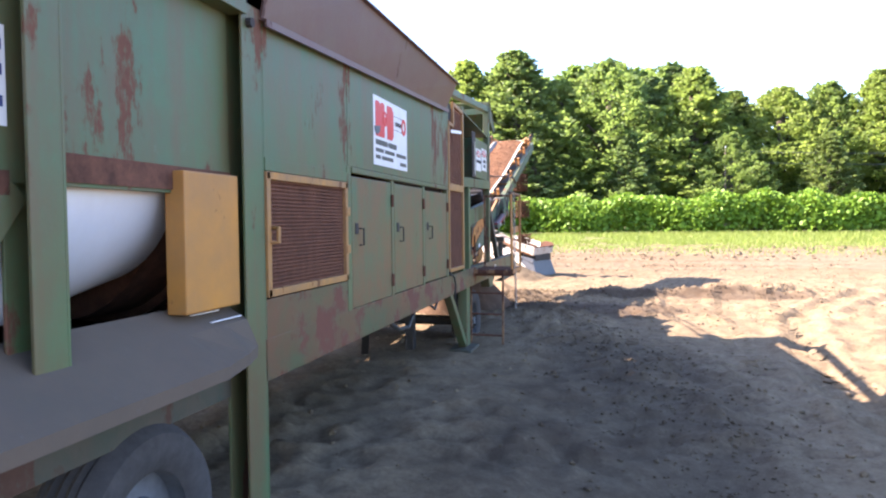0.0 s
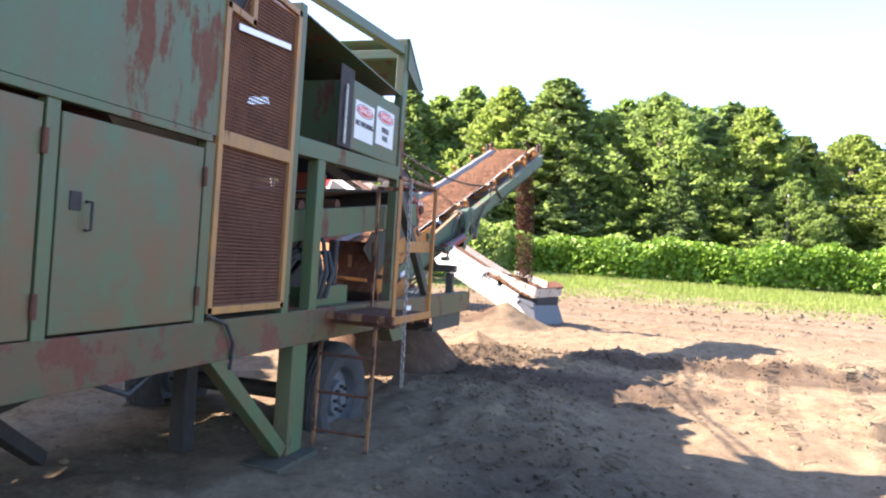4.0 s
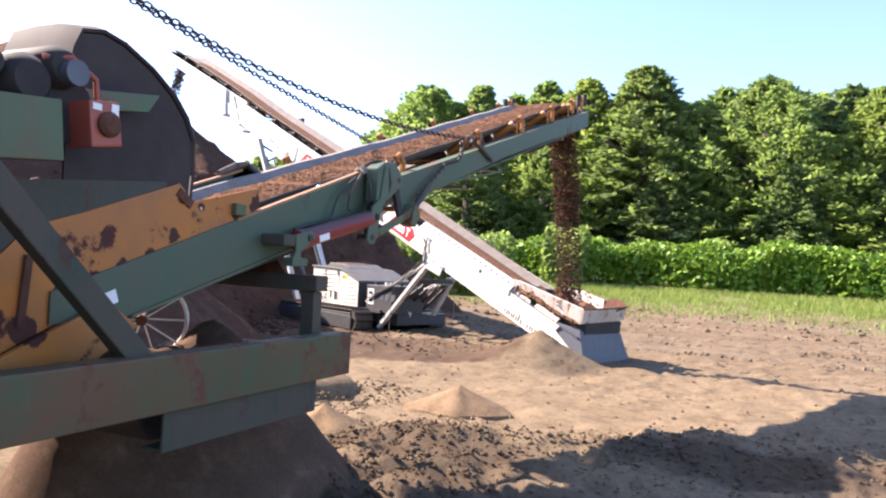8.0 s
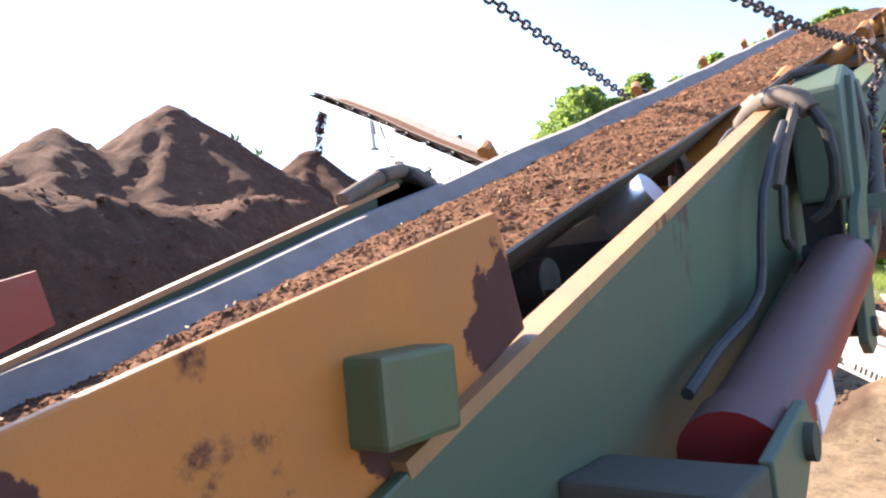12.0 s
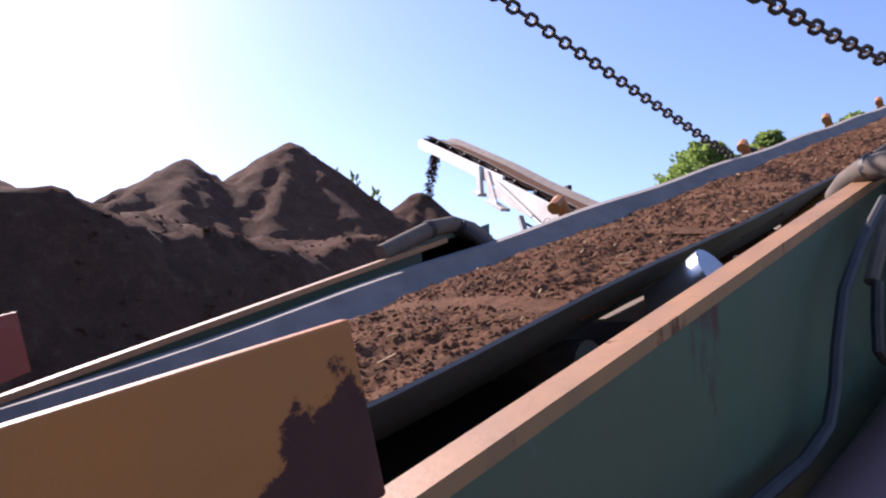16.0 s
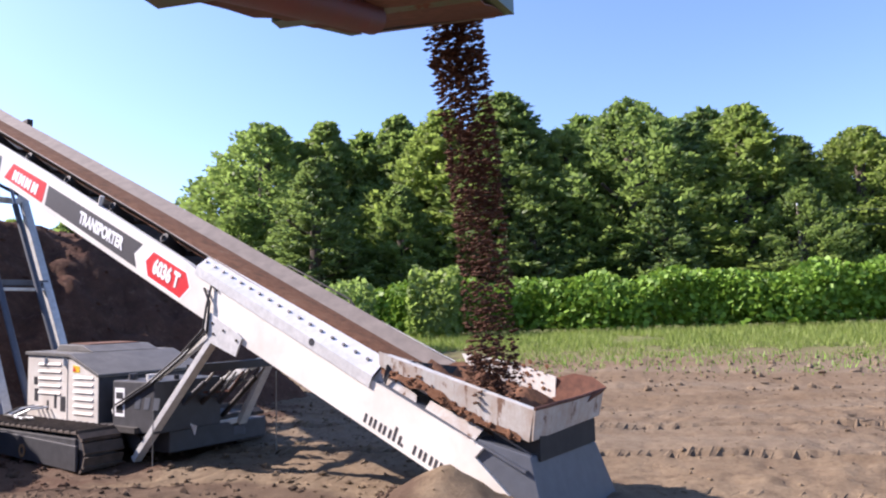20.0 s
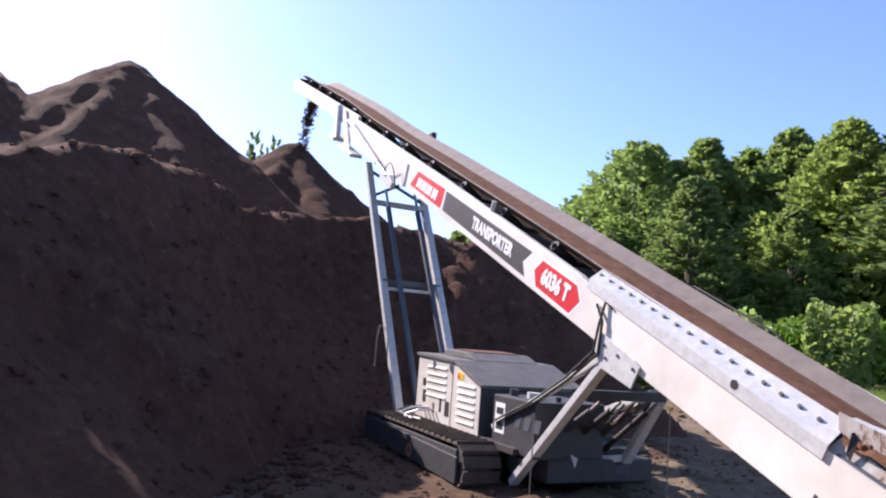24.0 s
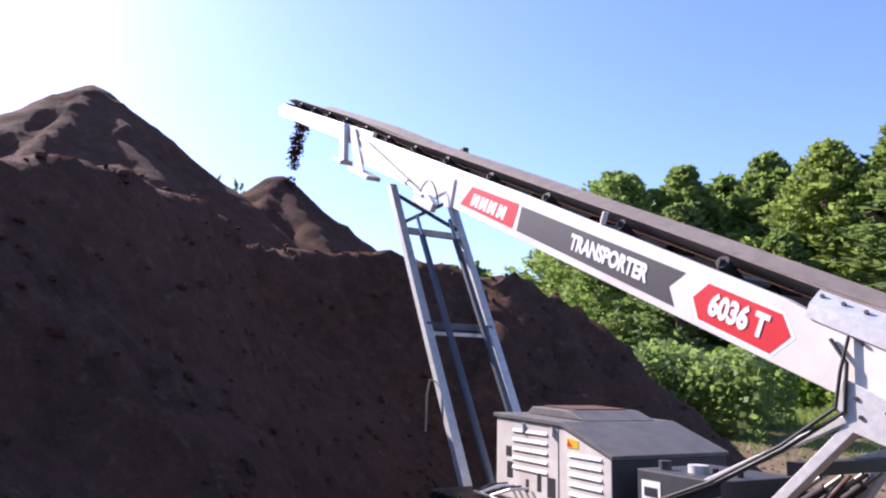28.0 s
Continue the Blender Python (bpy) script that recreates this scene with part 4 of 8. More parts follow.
# front row, from west to east, with the heights of the skyline
for x, y, high, k, wide in (
    (-29.5, 64, 13.2, 0, 1.0), (-25.5, 62, 15.6, 3, 1.0), (-21.6, 64, 16.0, 1, 1.0), (-24.0, 56, 8.2, 3, 1.0), (-18.6, 55, 10.8, 2, 1.15), (-16.6, 66, 16.4, 1, 1.0),
    (-12.6, 63, 15.6, 4, 1.1), (-8.2, 62, 15.9, 2, 1.35), (-4.0, 63, 13.4, 3, 0.95), (-0.1, 62, 14.6, 0, 1.0), (3.3, 64, 13.4, 2, 1.1), (6.6, 62, 13.6, 4, 1.15),
    (10.0, 65, 12.0, 2, 1.1), (13.3, 63, 11.8, 3, 0.95), (17.0, 64, 12.2, 0, 0.9), (20.5, 63, 12.8, 4, 1.0), (24.5, 64, 12.4, 3, 1.0), (28.5, 63, 13.0, 1, 1.1),
    (33, 64, 13.4, 0, 1.0), (38, 63, 13.6, 3, 1.0), (43, 64, 13.0, 2, 1.2), (49, 64, 13.4, 0, 1.0), (-14.2, 58, 9.4, 1, 1.1), (-6.0, 58, 8.4, 2, 1.1), (1.5, 58, 8.0, 2, 1.1), (8.8, 58, 7.6, 0, 0.9), (15.5, 58, 7.4, 2, 1.1), (22.5, 58, 7.8, 0, 0.9), (30, 58, 8, 2, 1.0), (37, 58, 8, 0, 0.9),
):
    tree(k, x, y, high * 0.97, _r.uniform(0, 6.28), wide=wide * 1.42)
# second row behind
for x in (v * 3.4 - 31 for v in range(26)):
    tree(_r.choice((0, 1, 2, 0)), x + _r.uniform(-1.5, 1.5), 70 + _r.uniform(-2.5, 3), _r.uniform(14.0, 16.2) * (1.0 if x < 7 else 0.8), _r.uniform(0, 6.28), "trees inside the wood", 1.5)
# far wood beyond the stockpile
for i in range(22):
    x = -34 - i * 4.6
    tree(_r.choice((0, 1, 3)), x + _r.uniform(-2, 2), 104 - 0.55 * abs(i - 6) + _r.uniform(-4, 4), _r.uniform(12.0, 17.0), _r.uniform(0, 6.28), "trees of the far wood", 1.2)
for x, y, high, k in ((-36, 57, 7.5, 3), (-33, 50, 6.2, 0), (-38, 62, 10, 0), (-29, 52, 5.2, 3), (-43, 66, 10.5, 4), (-49, 70, 11, 0)):
    tree(k, x, y, high, _r.uniform(0, 6.28), "scrub trees behind the stockpile", 1.15)
for x, y, high in ((-47.5, 46.5, 14.6), (-46.0, 47.5, 13.2), (-49.5, 46.0, 15.2)):
    tree(5, x, y, high, _r.uniform(0, 6.28), "thin trees behind the stockpile", 0.7)


def hedge_row(name, label, x0, x1, yc, deep, high, count, leaf, material, seed):
    rng = np.random.default_rng(seed)
    x = rng.uniform(x0, x1, count)
    side = rng.uniform(-1, 1, count)
    y = yc + deep * np.sign(side) * np.abs(side) ** 0.6 + 0.3 * np.sin(x * 0.9)
    top = high * (1 + 0.16 * fbm(x, y * 0, 0.42, seed, 3) * 2 + 0.07 * np.sin(x * 2.3))
    z = top * rng.uniform(0.0, 1, count) ** 0.55 * np.sqrt(np.clip(1.06 - (np.abs(y - yc) / (deep * 1.35)) ** 2, 0.05, 1))
    pts = np.stack([x, y, z + ground_z(x, y)], 1)
    v, f = leaf_cloud(pts, leaf, seed, 0.8)
    return tagged(new(name, cloud_mesh(name, v, f, material)), label, "hedge", kind="stuff")


hedge_row("hedge", "long dense bright green hedge row along the field", -24, 62, 46.2, 1.25, 2.35, 70000, 0.26, LEAF_HEDGE, 31)
hedge_row("shrubs", "low tangled bushes and brambles beside the stockpile", -30, -15.5, 41.5, 3.2, 1.9, 16000, 0.28, LEAF_HEDGE, 32)
hedge_row("shrubs", "leafy green bushes behind the end of the soil bank", -15.5, -9.8, 38.6, 2.0, 2.5, 8500, 0.22, LEAF_TREE, 34)
hedge_row("bush", "rounded bush standing before the hedge row", -9.6, -7.6, 44.4, 0.9, 2.9, 2400, 0.26, LEAF_LIGHT, 33)


def grass_field(name, label, x0, x1, y0, y1, count, high, seed, material):
    rng = np.random.default_rng(seed)
    x, y = rng.uniform(x0, x1, count), y0 + (y1 - y0) * rng.uniform(0, 1, count) ** 0.8
    keep = fbm(x, y, 0.33, seed, 4) + 0.4 * fbm(x, y, 1.3, seed + 1, 2) + 0.34 * (y - y0) / (y1 - y0) > 0.0
    x, y = x[keep], y[keep]
    z = ground_z(x, y)
    n = len(x)
    h = high * rng.uniform(0.35, 1.1, n) * (0.35 + 0.65 * np.clip((y - y0) / (y1 - y0) * 2, 0, 1))
    a = rng.uniform(0, 6.28, n)
    lean = rng.normal(size=(n, 2)) * 0.3 * h[:, None]
    w = 0.012 + 0.014 * rng.uniform(0, 1, n)
    base = np.stack([x, y, z - 0.02], 1)
    dirw = np.stack([np.cos(a) * w, np.sin(a) * w, 0 * w], 1)
    tip = base + np.stack([lean[:, 0], lean[:, 1], h], 1)
    v = np.stack([base - dirw, base + dirw, tip], 1).reshape(-1, 3)
    return tagged(new(name, cloud_mesh(name, v, np.arange(3 * n).reshape(-1, 3), material)), label, "grass", kind="stuff")


grass_field("grass", "sunlit strip of tall pale green meadow grass", -26, 48, 36.5, 45.5, 105000, 0.3, 41, LEAF_GRASS)
grass_field("weeds", "sparse green weeds creeping onto the bare dirt", -16, 24, 33.0, 37.5, 4500, 0.2, 42, LEAF_HEDGE)


def utility_pole():
    ob = thing("utility_pole", "weathered wooden utility pole before the wood", "pole", at=pose(8.3, 57.2, 0.7))
    part("post", Shape().cyl((0, 0, -0.5), (0, 0, 6.2), 0.10, 12, 0.07), WOODPOLE, ob, smooth=True)
    part("insulator", Shape().lathe([(0, 0.0), (0.0, 0.04), (0.1, 0.05), (0.16, 0.02), (0.16, 0)], (0, 0, 6.2), "z", 10), DECAL_WHITE, ob, smooth=True)
    for k, z in enumerate((6.0, 5.2)):
        s = Shape()
        s.tube([(t * 42, t * 1.5, z - 2.6 * t * (1 - t)) for t in [i / 14 for i in range(15)]], 0.014, 5)
        part("wire", s, GREYPLATE, ob, "thin pale overhead wire")
    return ob


utility_pole()


# ---- screening plant ----
XF, XB = -1.60, -3.62  # near and far side of the body
plant = thing("screening_plant", "long rusty green steel screening plant on a trailer chassis", "screening plant", at=pose(-2.6, 8.0, 0))
PO = Vector((2.6, -8.0, 0))


def pp(name, shape, material, parent=None, label="", **kw):
    """A part of the plant, from places in the yard."""
    shape.v = [tuple(Vector(p) + PO) for p in shape.v]
    return part(name, shape, material, parent or plant, label, **kw)


def sag_line(a, b, sag, n=14):
    a, b = Vector(a), Vector(b)
    return [a.lerp(b, i / n) - Vector((0, 0, 4 * sag * (i / n) * (1 - i / n))) for i in range(n + 1)]


def plate(y0, y1, z0, z1, x=XF, t=0.012):
    return Shape().box((x - t, y0, z0), (x, y1, z1))


# chassis
for x in (XF - 0.06, XB + 0.06):
    pp("chassis_beam", Shape().channel((x, 3.9, 0.87), (x, 13.69 if x > -2 else 12.4, 0.885), 0.12, 0.235, 0.02, side=1 if x > -2 else -1), CHASSIS, label="long green chassis beam with rusty scrapes", bevel=0.006)
for y in (4.2, 5.8, 7.4, 9.0, 11.2):
    pp("cross_member", Shape().box((XB + 0.12, y - 0.05, 0.78), (XF - 0.12, y + 0.05, 0.94)), GREEN_DULL)
pp("end_plate", Shape().box((XF - 0.122, 13.69, 0.768), (XF - 0.001, 13.702, 1.004)), GREEN_DULL, bevel=0.003)
pp("lower_channel", Shape().channel((XF - 0.09, 12.35, 0.68), (XF - 0.09, 13.42, 0.68), 0.12, 0.17, 0.015), GREEN_DULL, bevel=0.004)
pp("hanger_block", Shape().prism([(11.05, 0.77), (11.52, 0.77), (11.46, 0.60), (11.2, 0.60)], -1.78, -1.64), GREEN, bevel=0.006)
pp("chute_spout", Shape().prism([(12.35, 0.78), (12.95, 0.78), (12.85, 0.58), (12.5, 0.58)], -2.6, -1.85), DARKSTEEL, bevel=0.01)

# body panels
pp("upper_panel", plate(3.93, 5.15, 1.955, 2.72), GREEN, bevel=0.003)
pp("upper_panel", plate(5.158, 8.2, 2.0, 2.86), GREEN, bevel=0.003)
pp("corner_stile", Shape().box((XF - 0.05, 5.125, 0.985), (XF + 0.004, 5.205, 2.0)), GREEN, bevel=0.004)
pp("door_lintel", Shape().box((XF - 0.03, 5.205, 1.955), (XF + 0.014, 8.2, 1.995)), GREEN, bevel=0.004)
for y0, y1 in ((6.148, 6.212), (7.152, 7.218), (8.165, 8.245)):
    pp("door_post", Shape().box((XF - 0.05, y0, 0.985), (XF + 0.003, y1, 1.955)), GREEN, bevel=0.004)
pp("lower_panel", plate(3.93, 5.125, 0.985, 1.195), CHASSIS, bevel=0.003)
pp("panel_rail", Shape().box((XF - 0.03, 3.93, 1.885), (XF + 0.006, 5.125, 1.955)), GREEN, bevel=0.003)
pp("far_wall", Shape().box((XB, 0.4, 0.95), (XB + 0.012, 9.2, 2.9)), GREEN)
pp("inner_floor", Shape().box((XB + 0.02, 0.5, 0.95), (XF - 0.02, 9.4, 0.975)), DARKSTEEL)
pp("inner_bulkhead", Shape().box((XB + 0.02, 8.16, 0.98), (XF - 0.06, 8.19, 2.3)), DARKSTEEL)
pp("inner_bulkhead", Shape().box((XB + 0.02, 5.14, 0.98), (XF - 0.06, 5.17, 2.6)), DARKSTEEL)
pp("inner_roof", Shape().box((XB + 0.02, 0.5, 2.7), (XF - 0.02, 8.1, 2.72)), DARKSTEEL)
# dim machinery behind the grilles
pp("trommel_drum", Shape().cyl((-2.65, 3.6, 1.72), (-2.65, 8.1, 1.66), 0.62, 28), RUSTY, smooth=True)
for y in (4.0, 4.5, 5.0):
    pp("drum_ring", Shape().lathe([(-0.04, 0.62), (-0.04, 0.67), (0.04, 0.67), (0.04, 0.62)], (-2.65, y, 1.71), "y"), RUSTY, smooth=True)

# hopper flare along the top, red oxide
fl = Shape()
rows = []
for y in (3.9, 5.2, 6.6, 8.12):
    t = (y - 3.9) / 4.22
    lo, hi = 2.66 + 0.17 * t, 3.16 - 0.02 * t
    rows.append([(XF + 0.035, y, lo - 0.03), (XF + 0.035, y, lo), (XF + 0.002, y, lo + 0.008), (XF + 0.10, y + (0.14 if y > 8 else 0), hi), (XF + 0.14, y + (0.14 if y > 8 else 0), hi + 0.004)])
fl.grid(rows)
pp("hopper_flare", fl, MAROON, label="red-brown flared hopper side along the top", solid=0.012)
pp("hopper_end", Shape().prism([(XF + 0.1, 3.13), (XF, 2.84), (XB, 2.84), (XB - 0.1, 3.13)], 8.1, 8.115, "xz"), MAROON)
pp("far_flare", Shape().grid([[(XB, y, 2.75), (XB - 0.1, y + (0.14 if y > 8 else 0), 3.15)] for y in (0.4, 4.0, 8.12)]), MAROON, solid=0.012)

# doors, each with a sunk handle and hinges
for k, (y0, y1, z0, z1) in enumerate(((5.220, 6.134, 0.992, 1.932), (6.226, 7.138, 0.998, 1.930), (7.232, 8.152, 1.006, 1.915))):
    door = pp("door", Shape().box((XF - 0.02, y0, z0), (XF + 0.001, y1, z1)), DOORGREEN, label="dented green cabinet door with brown dust", bevel=0.006)
    hy = y0 + 0.15
    pp("door_handle", Shape().tube([(XF + 0.002, hy, 1.56), (XF + 0.035, hy, 1.56), (XF + 0.035, hy, 1.44), (XF + 0.002, hy, 1.44)], 0.007), DARKSTEEL, door, "bent steel rod handle")
    pp("latch_plate", Shape().box((XF, hy - 0.09, 1.52), (XF + 0.008, hy - 0.03, 1.6)), DARKSTEEL, door, bevel=0.004)
    for z in (z0 + 0.13, z1 - 0.15):
        pp("hinge", Shape().cyl((XF + 0.012, y1 + 0.006, z - 0.05), (XF + 0.012, y1 + 0.006, z + 0.05), 0.013, 10), RUSTY, door, smooth=True)


def grille(y0, y1, z0, z1, outline=None, pitch=0.0215, bars=(), fw=0.042):
    """An expanded-metal screen of crossed strands in a yellow frame."""
    outline = outline or [(y0, z0), (y1, z0), (y1, z1), (y0, z1)]
    g = new("mesh_screen")
    g.parent = plant
    tagged(g, "rusty expanded-metal screen in a yellow frame")
    s = Shape()
    def top(y):
        zs = z1
        for (a, za), (b, zb) in zip(outline, outline[1:] + outline[:1]):
            if za > z0 + 0.01 and zb > z0 + 0.01 and min(a, b) <= y <= max(a, b) and a != b:
                zs = za + (zb - za) * (y - a) / (b - a)
        return zs

    for sign in (1, -1):
        c = y0 - (z1 - z0) / 0.5
        while c < y1 + (z1 - z0) / 0.5:
            pts = []
            for i in range(41):
                z = z0 + (z1 - z0) * i / 40
                y = c + sign * (z - z0) * 0.5 * (1 if sign > 0 else 1)
                if sign < 0:
                    y = c + (z1 - z0) * 0.5 - (z - z0) * 0.5
                if y0 <= y <= y1 and z <= top(y):
                    pts.append((y, z))
            if len(pts) > 1:
                s.beam((XF - 0.012, *pts[0]), (XF - 0.012, *pts[-1]), 0.0065, 0.004, (1, 0, 0))
            c += pitch
    pp("mesh", s, MESHRUST, g)
    fr = outline + outline[:1]
    for a, b in zip(fr, fr[1:]):
        d = Vector((0, b[0] - a[0], b[1] - a[1])).normalized() * fw / 2
        pp("frame_bar", Shape().beam(Vector((XF - 0.002, *a)) - d * 0.98, Vector((XF - 0.002, *b)) + d * 0.98, fw, 0.03, (1, 0, 0)), FRAME_OCHRE, g, bevel=0.004)
    for z in bars:
        pp("mid_bar", Shape().box((XF - 0.02, y0, z - 0.04), (XF + 0.012, y1, z + 0.04)), FRAME_OCHRE, g, bevel=0.004)
    return g


g1 = grille(3.955, 5.10, 1.225, 1.86)
for z in (1.42, 1.68):
    pp("hinge", Shape().box((XF, 5.085, z - 0.03), (XF + 0.02, 5.145, z + 0.03)), FRAME_OCHRE, g1, bevel=0.005)
pp("latch", Shape().tube([(XF + 0.01, 3.97, 1.5), (XF + 0.05, 3.985, 1.5), (XF + 0.05, 3.985, 1.58), (XF + 0.01, 4.0, 1.58)], 0.012), FRAME_OCHRE, g1)
grille(8.275, 9.035, 1.05, 2.93, outline=[(8.275, 1.05), (9.035, 1.05), (9.035, 2.93), (8.52, 2.96), (8.52, 2.70), (8.275, 2.72)], bars=(2.0,))
pp("shaft_end", Shape().cyl((XF - 0.3, 8.38, 2.83), (XF - 0.02, 8.38, 2.83), 0.13, 18), RUBBER, smooth=True)
pp("white_strip", Shape().beam((XF + 0.012, 8.37, 2.63), (XF + 0.012, 8.93, 2.68), 0.035, 0.006, (1, 0, 0)), DECAL_WHITE)

# added roof sheet, stops sun falling through the tall screen onto the yard
pp("sun_block_sheet", Shape().box((XB + 0.02, 8.2, 2.955), (XF - 0.1, 9.06, 2.97)), DARKSTEEL, label="dark sheet added over the bay behind the tall screen to block sun")
pp("inner_plate", Shape().box((XF - 0.34, 8.3, 1.0), (XF - 0.33, 9.02, 2.9)), RUSTY)
pp("inner_plate", Shape().box((XF - 0.20, 3.96, 1.2), (XF - 0.19, 5.1, 1.9)), RUSTY)
# framework towards the engine bay
pp("frame_post", Shape().box((XF - 0.09, 9.06, 0.99), (XF, 9.14, 3.02)), GREEN, bevel=0.006)
pp("frame_post", Shape().box((XF - 0.09, 9.44, 0.99), (XF - 0.005, 9.55, 2.1)), GREEN, bevel=0.006)
pp("frame_post", Shape().box((XF - 0.09, 8.195, 1.995), (XF + 0.002, 8.27, 3.06)), GREEN, bevel=0.006)
pp("frame_post", Shape().box((XF - 0.085, 10.95, 0.99), (XF - 0.002, 11.05, 3.36)), GREEN, bevel=0.006)
pp("top_rail", Shape().beam((XF - 0.05, 8.2, 3.09), (XF - 0.05, 11.0, 3.27), 0.08, 0.08), GREEN, bevel=0.006)
pp("top_rail", Shape().beam((XB + 0.05, 8.2, 3.09), (XB + 0.05, 11.0, 3.27), 0.08, 0.08), GREEN, bevel=0.006)
pp("frame_post", Shape().box((XB, 10.95, 0.99), (XB + 0.085, 11.05, 3.36)), GREEN, bevel=0.006)
pp("frame_post", Shape().box((XB, 9.44, 0.99), (XB + 0.085, 9.55, 3.1)), GREEN, bevel=0.006)
pp("cross_rail", Shape().box((XB + 0.08, 10.97, 3.2), (XF - 0.08, 11.03, 3.28)), GREEN, bevel=0.006)
pp("rain_hood", Shape().grid([[(XF + 0.02, 10.98, 3.38), (XF + 0.02, 11.42, 3.02)], [(XB, 10.98, 3.38), (XB, 11.42, 3.02)]]), GREEN, solid=0.01)
pp("hood_gusset", Shape().prism([(11.0, 3.36), (11.42, 3.02), (11.36, 2.96), (11.0, 3.1)], XF, XF + 0.012), GREEN)
pp("engine_roof", Shape().grid([[(XF - 0.02, 9.1, 2.99), (XF - 0.02, 10.95, 2.86)], [(XB, 9.1, 2.99), (XB, 10.95, 2.86)]]), GREEN, solid=0.012)
pp("shelf_beam", Shape().channel((XF - 0.05, 9.14, 2.1), (XF - 0.05, 11.06, 2.15), 0.1, 0.12, 0.012), GREEN, bevel=0.004)
tank = pp("fuel_tank", Shape().box((XF - 0.75, 9.94, 2.205), (XF - 0.015, 10.93, 2.74)), GREEN, label="green box fuel tank with two warning signs", bevel=0.012)
pp("tank_corner", Shape().box((XF - 0.012, 9.7, 2.2), (XF - 0.006, 9.93, 2.8)), DARKSTEEL)
pp("dip_tube", Shape().cyl((XF + 0.01, 9.78, 2.22), (XF + 0.01, 9.78, 2.66), 0.012, 8), CHAIN_LIGHT, smooth=True)


def warning_sign(y0, y1, z0, z1, lines):
    s = pp("warning_sign", Shape().box((XF - 0.014, y0, z0), (XF - 0.008, y1, z1)), SIGNWHITE, tank, "white warning sign with a red and black oval heading")
    h = z1 - z0
    cy, w = (y0 + y1) / 2, (y1 - y0)
    zc = z0 + h * 0.78
    for rx, rz, mat, dx in ((w * 0.46, h * 0.17, DECAL_BLACK, 0.001), (w * 0.43, h * 0.145, DECAL_WHITE, 0.002), (w * 0.41, h * 0.125, DECAL_RED, 0.003)):
        o = [(cy + rx * math.cos(a) * (1 if abs(math.cos(a)) < 0.8 else 1), zc + rz * math.sin(a)) for a in [2 * math.pi * i / 24 for i in range(24)]]
        pp("oval", Shape().prism(o, XF - 0.008, XF - 0.008 + dx), mat, s)
    m = lambda zz: Matrix.Translation(Vector((XF - 0.004, cy, zz)) + PO) @ Euler((radians(90), 0, radians(90))).to_matrix().to_4x4()  # noqa: E731
    words("DANGER", h * 0.2, DECAL_WHITE, s, m(zc), squeeze=0.95)
    for i, t in enumerate(lines):
        words(t, h * 0.2, DECAL_BLACK, s, m(z0 + h * (0.42 - 0.22 * i)), squeeze=0.9)


warning_sign(9.985, 10.35, 2.30, 2.60, ("NO SMOKING",))
warning_sign(10.41, 10.79, 2.33, 2.64, ("DIESEL", "FUEL"))

# engine bay
pp("sub_conveyor_beam", Shape().channel((-1.78, 9.2, 1.55), (-1.78, 11.9, 1.84), 0.08, 0.22, 0.012), GREEN, bevel=0.004)
pp("sub_conveyor_beam", Shape().channel((-3.3, 9.2, 1.55), (-3.3, 11.2, 1.765), 0.08, 0.22, 0.012), GREEN, bevel=0.004)
pp("sub_belt", Shape().grid([[(-1.9, 9.2, 1.80), (-1.9, 12.05, 2.10)], [(-2.55, 9.2, 1.72), (-2.55, 12.05, 2.02)], [(-3.2, 9.2, 1.80), (-3.2, 12.05, 2.10)]]), RUBBER, solid=0.012)
pp("head_pulley", Shape().cyl((-1.9, 12.02, 1.95), (-3.25, 12.02, 1.95), 0.13, 20), RUBBER, smooth=True)
for y in (9.7, 10.3):
    pp("idler", Shape().cyl((-1.86, y, 1.68 + (y - 9.2) * 0.1), (-3.2, y, 1.68 + (y - 9.2) * 0.1), 0.05, 12), RUSTY, smooth=True)
pp("engine_block", Shape().box((-3.2, 9.7, 1.0), (-2.25, 10.6, 1.5)), DARKSTEEL, bevel=0.03)
pp("hydraulic_tank", Shape().box((-2.5, 9.7, 1.0), (-2.2, 10.0, 1.3)), DARKSTEEL, bevel=0.02)
pp("drive_box", Shape().box((XF - 0.23, 9.56, 0.99), (XF - 0.14, 10.34, 1.14)), GREEN, bevel=0.006)
for k, (y, zt) in enumerate(((9.72, 1.42), (9.8, 1.5), (9.9, 1.4))):
    pp("hydraulic_hose", Shape().tube([(-1.72, y, 1.05), (-1.68, y + 0.02, 1.25), (-1.74, y + 0.05, zt), (-1.95, y + 0.1, zt - 0.02), (-2.1, y + 0.1, 1.2)], 0.02), HOSE, smooth=True)
pp("tan_guard", Shape().add([(-3.12, 12.02, 1.16), (-2.98, 11.92, 1.04), (-2.58, 11.63, 1.06), (-2.42, 11.50, 1.17), (-2.42, 11.50, 1.48), (-2.83, 11.80, 1.50), (-3.12, 12.02, 1.30)], [(0, 1, 2, 3, 4, 5, 6)]), FRAME_TAN, label="sunlit tan end plate of the conveyor's tail", solid=0.012)
dk = pp("dark_guard", Shape().box((-2.41, 11.52, 1.02), (-1.98, 11.535, 1.52)), RUSTY, label="rust-brown guard plate with a small slot")
pp("slot", Shape().box((-2.30, 11.514, 1.26), (-2.26, 11.519, 1.38)), FRAME_TAN, dk)
for k in range(3):
    pp("loose_wire", Shape().tube(sag_line((-2.75 + 0.1 * k, 11.45, 1.42 - 0.03 * k), (-2.3, 11.42 - 0.05 * k, 1.46), 0.05 + 0.07 * k, 10), 0.008, 6), HOSE, smooth=True)
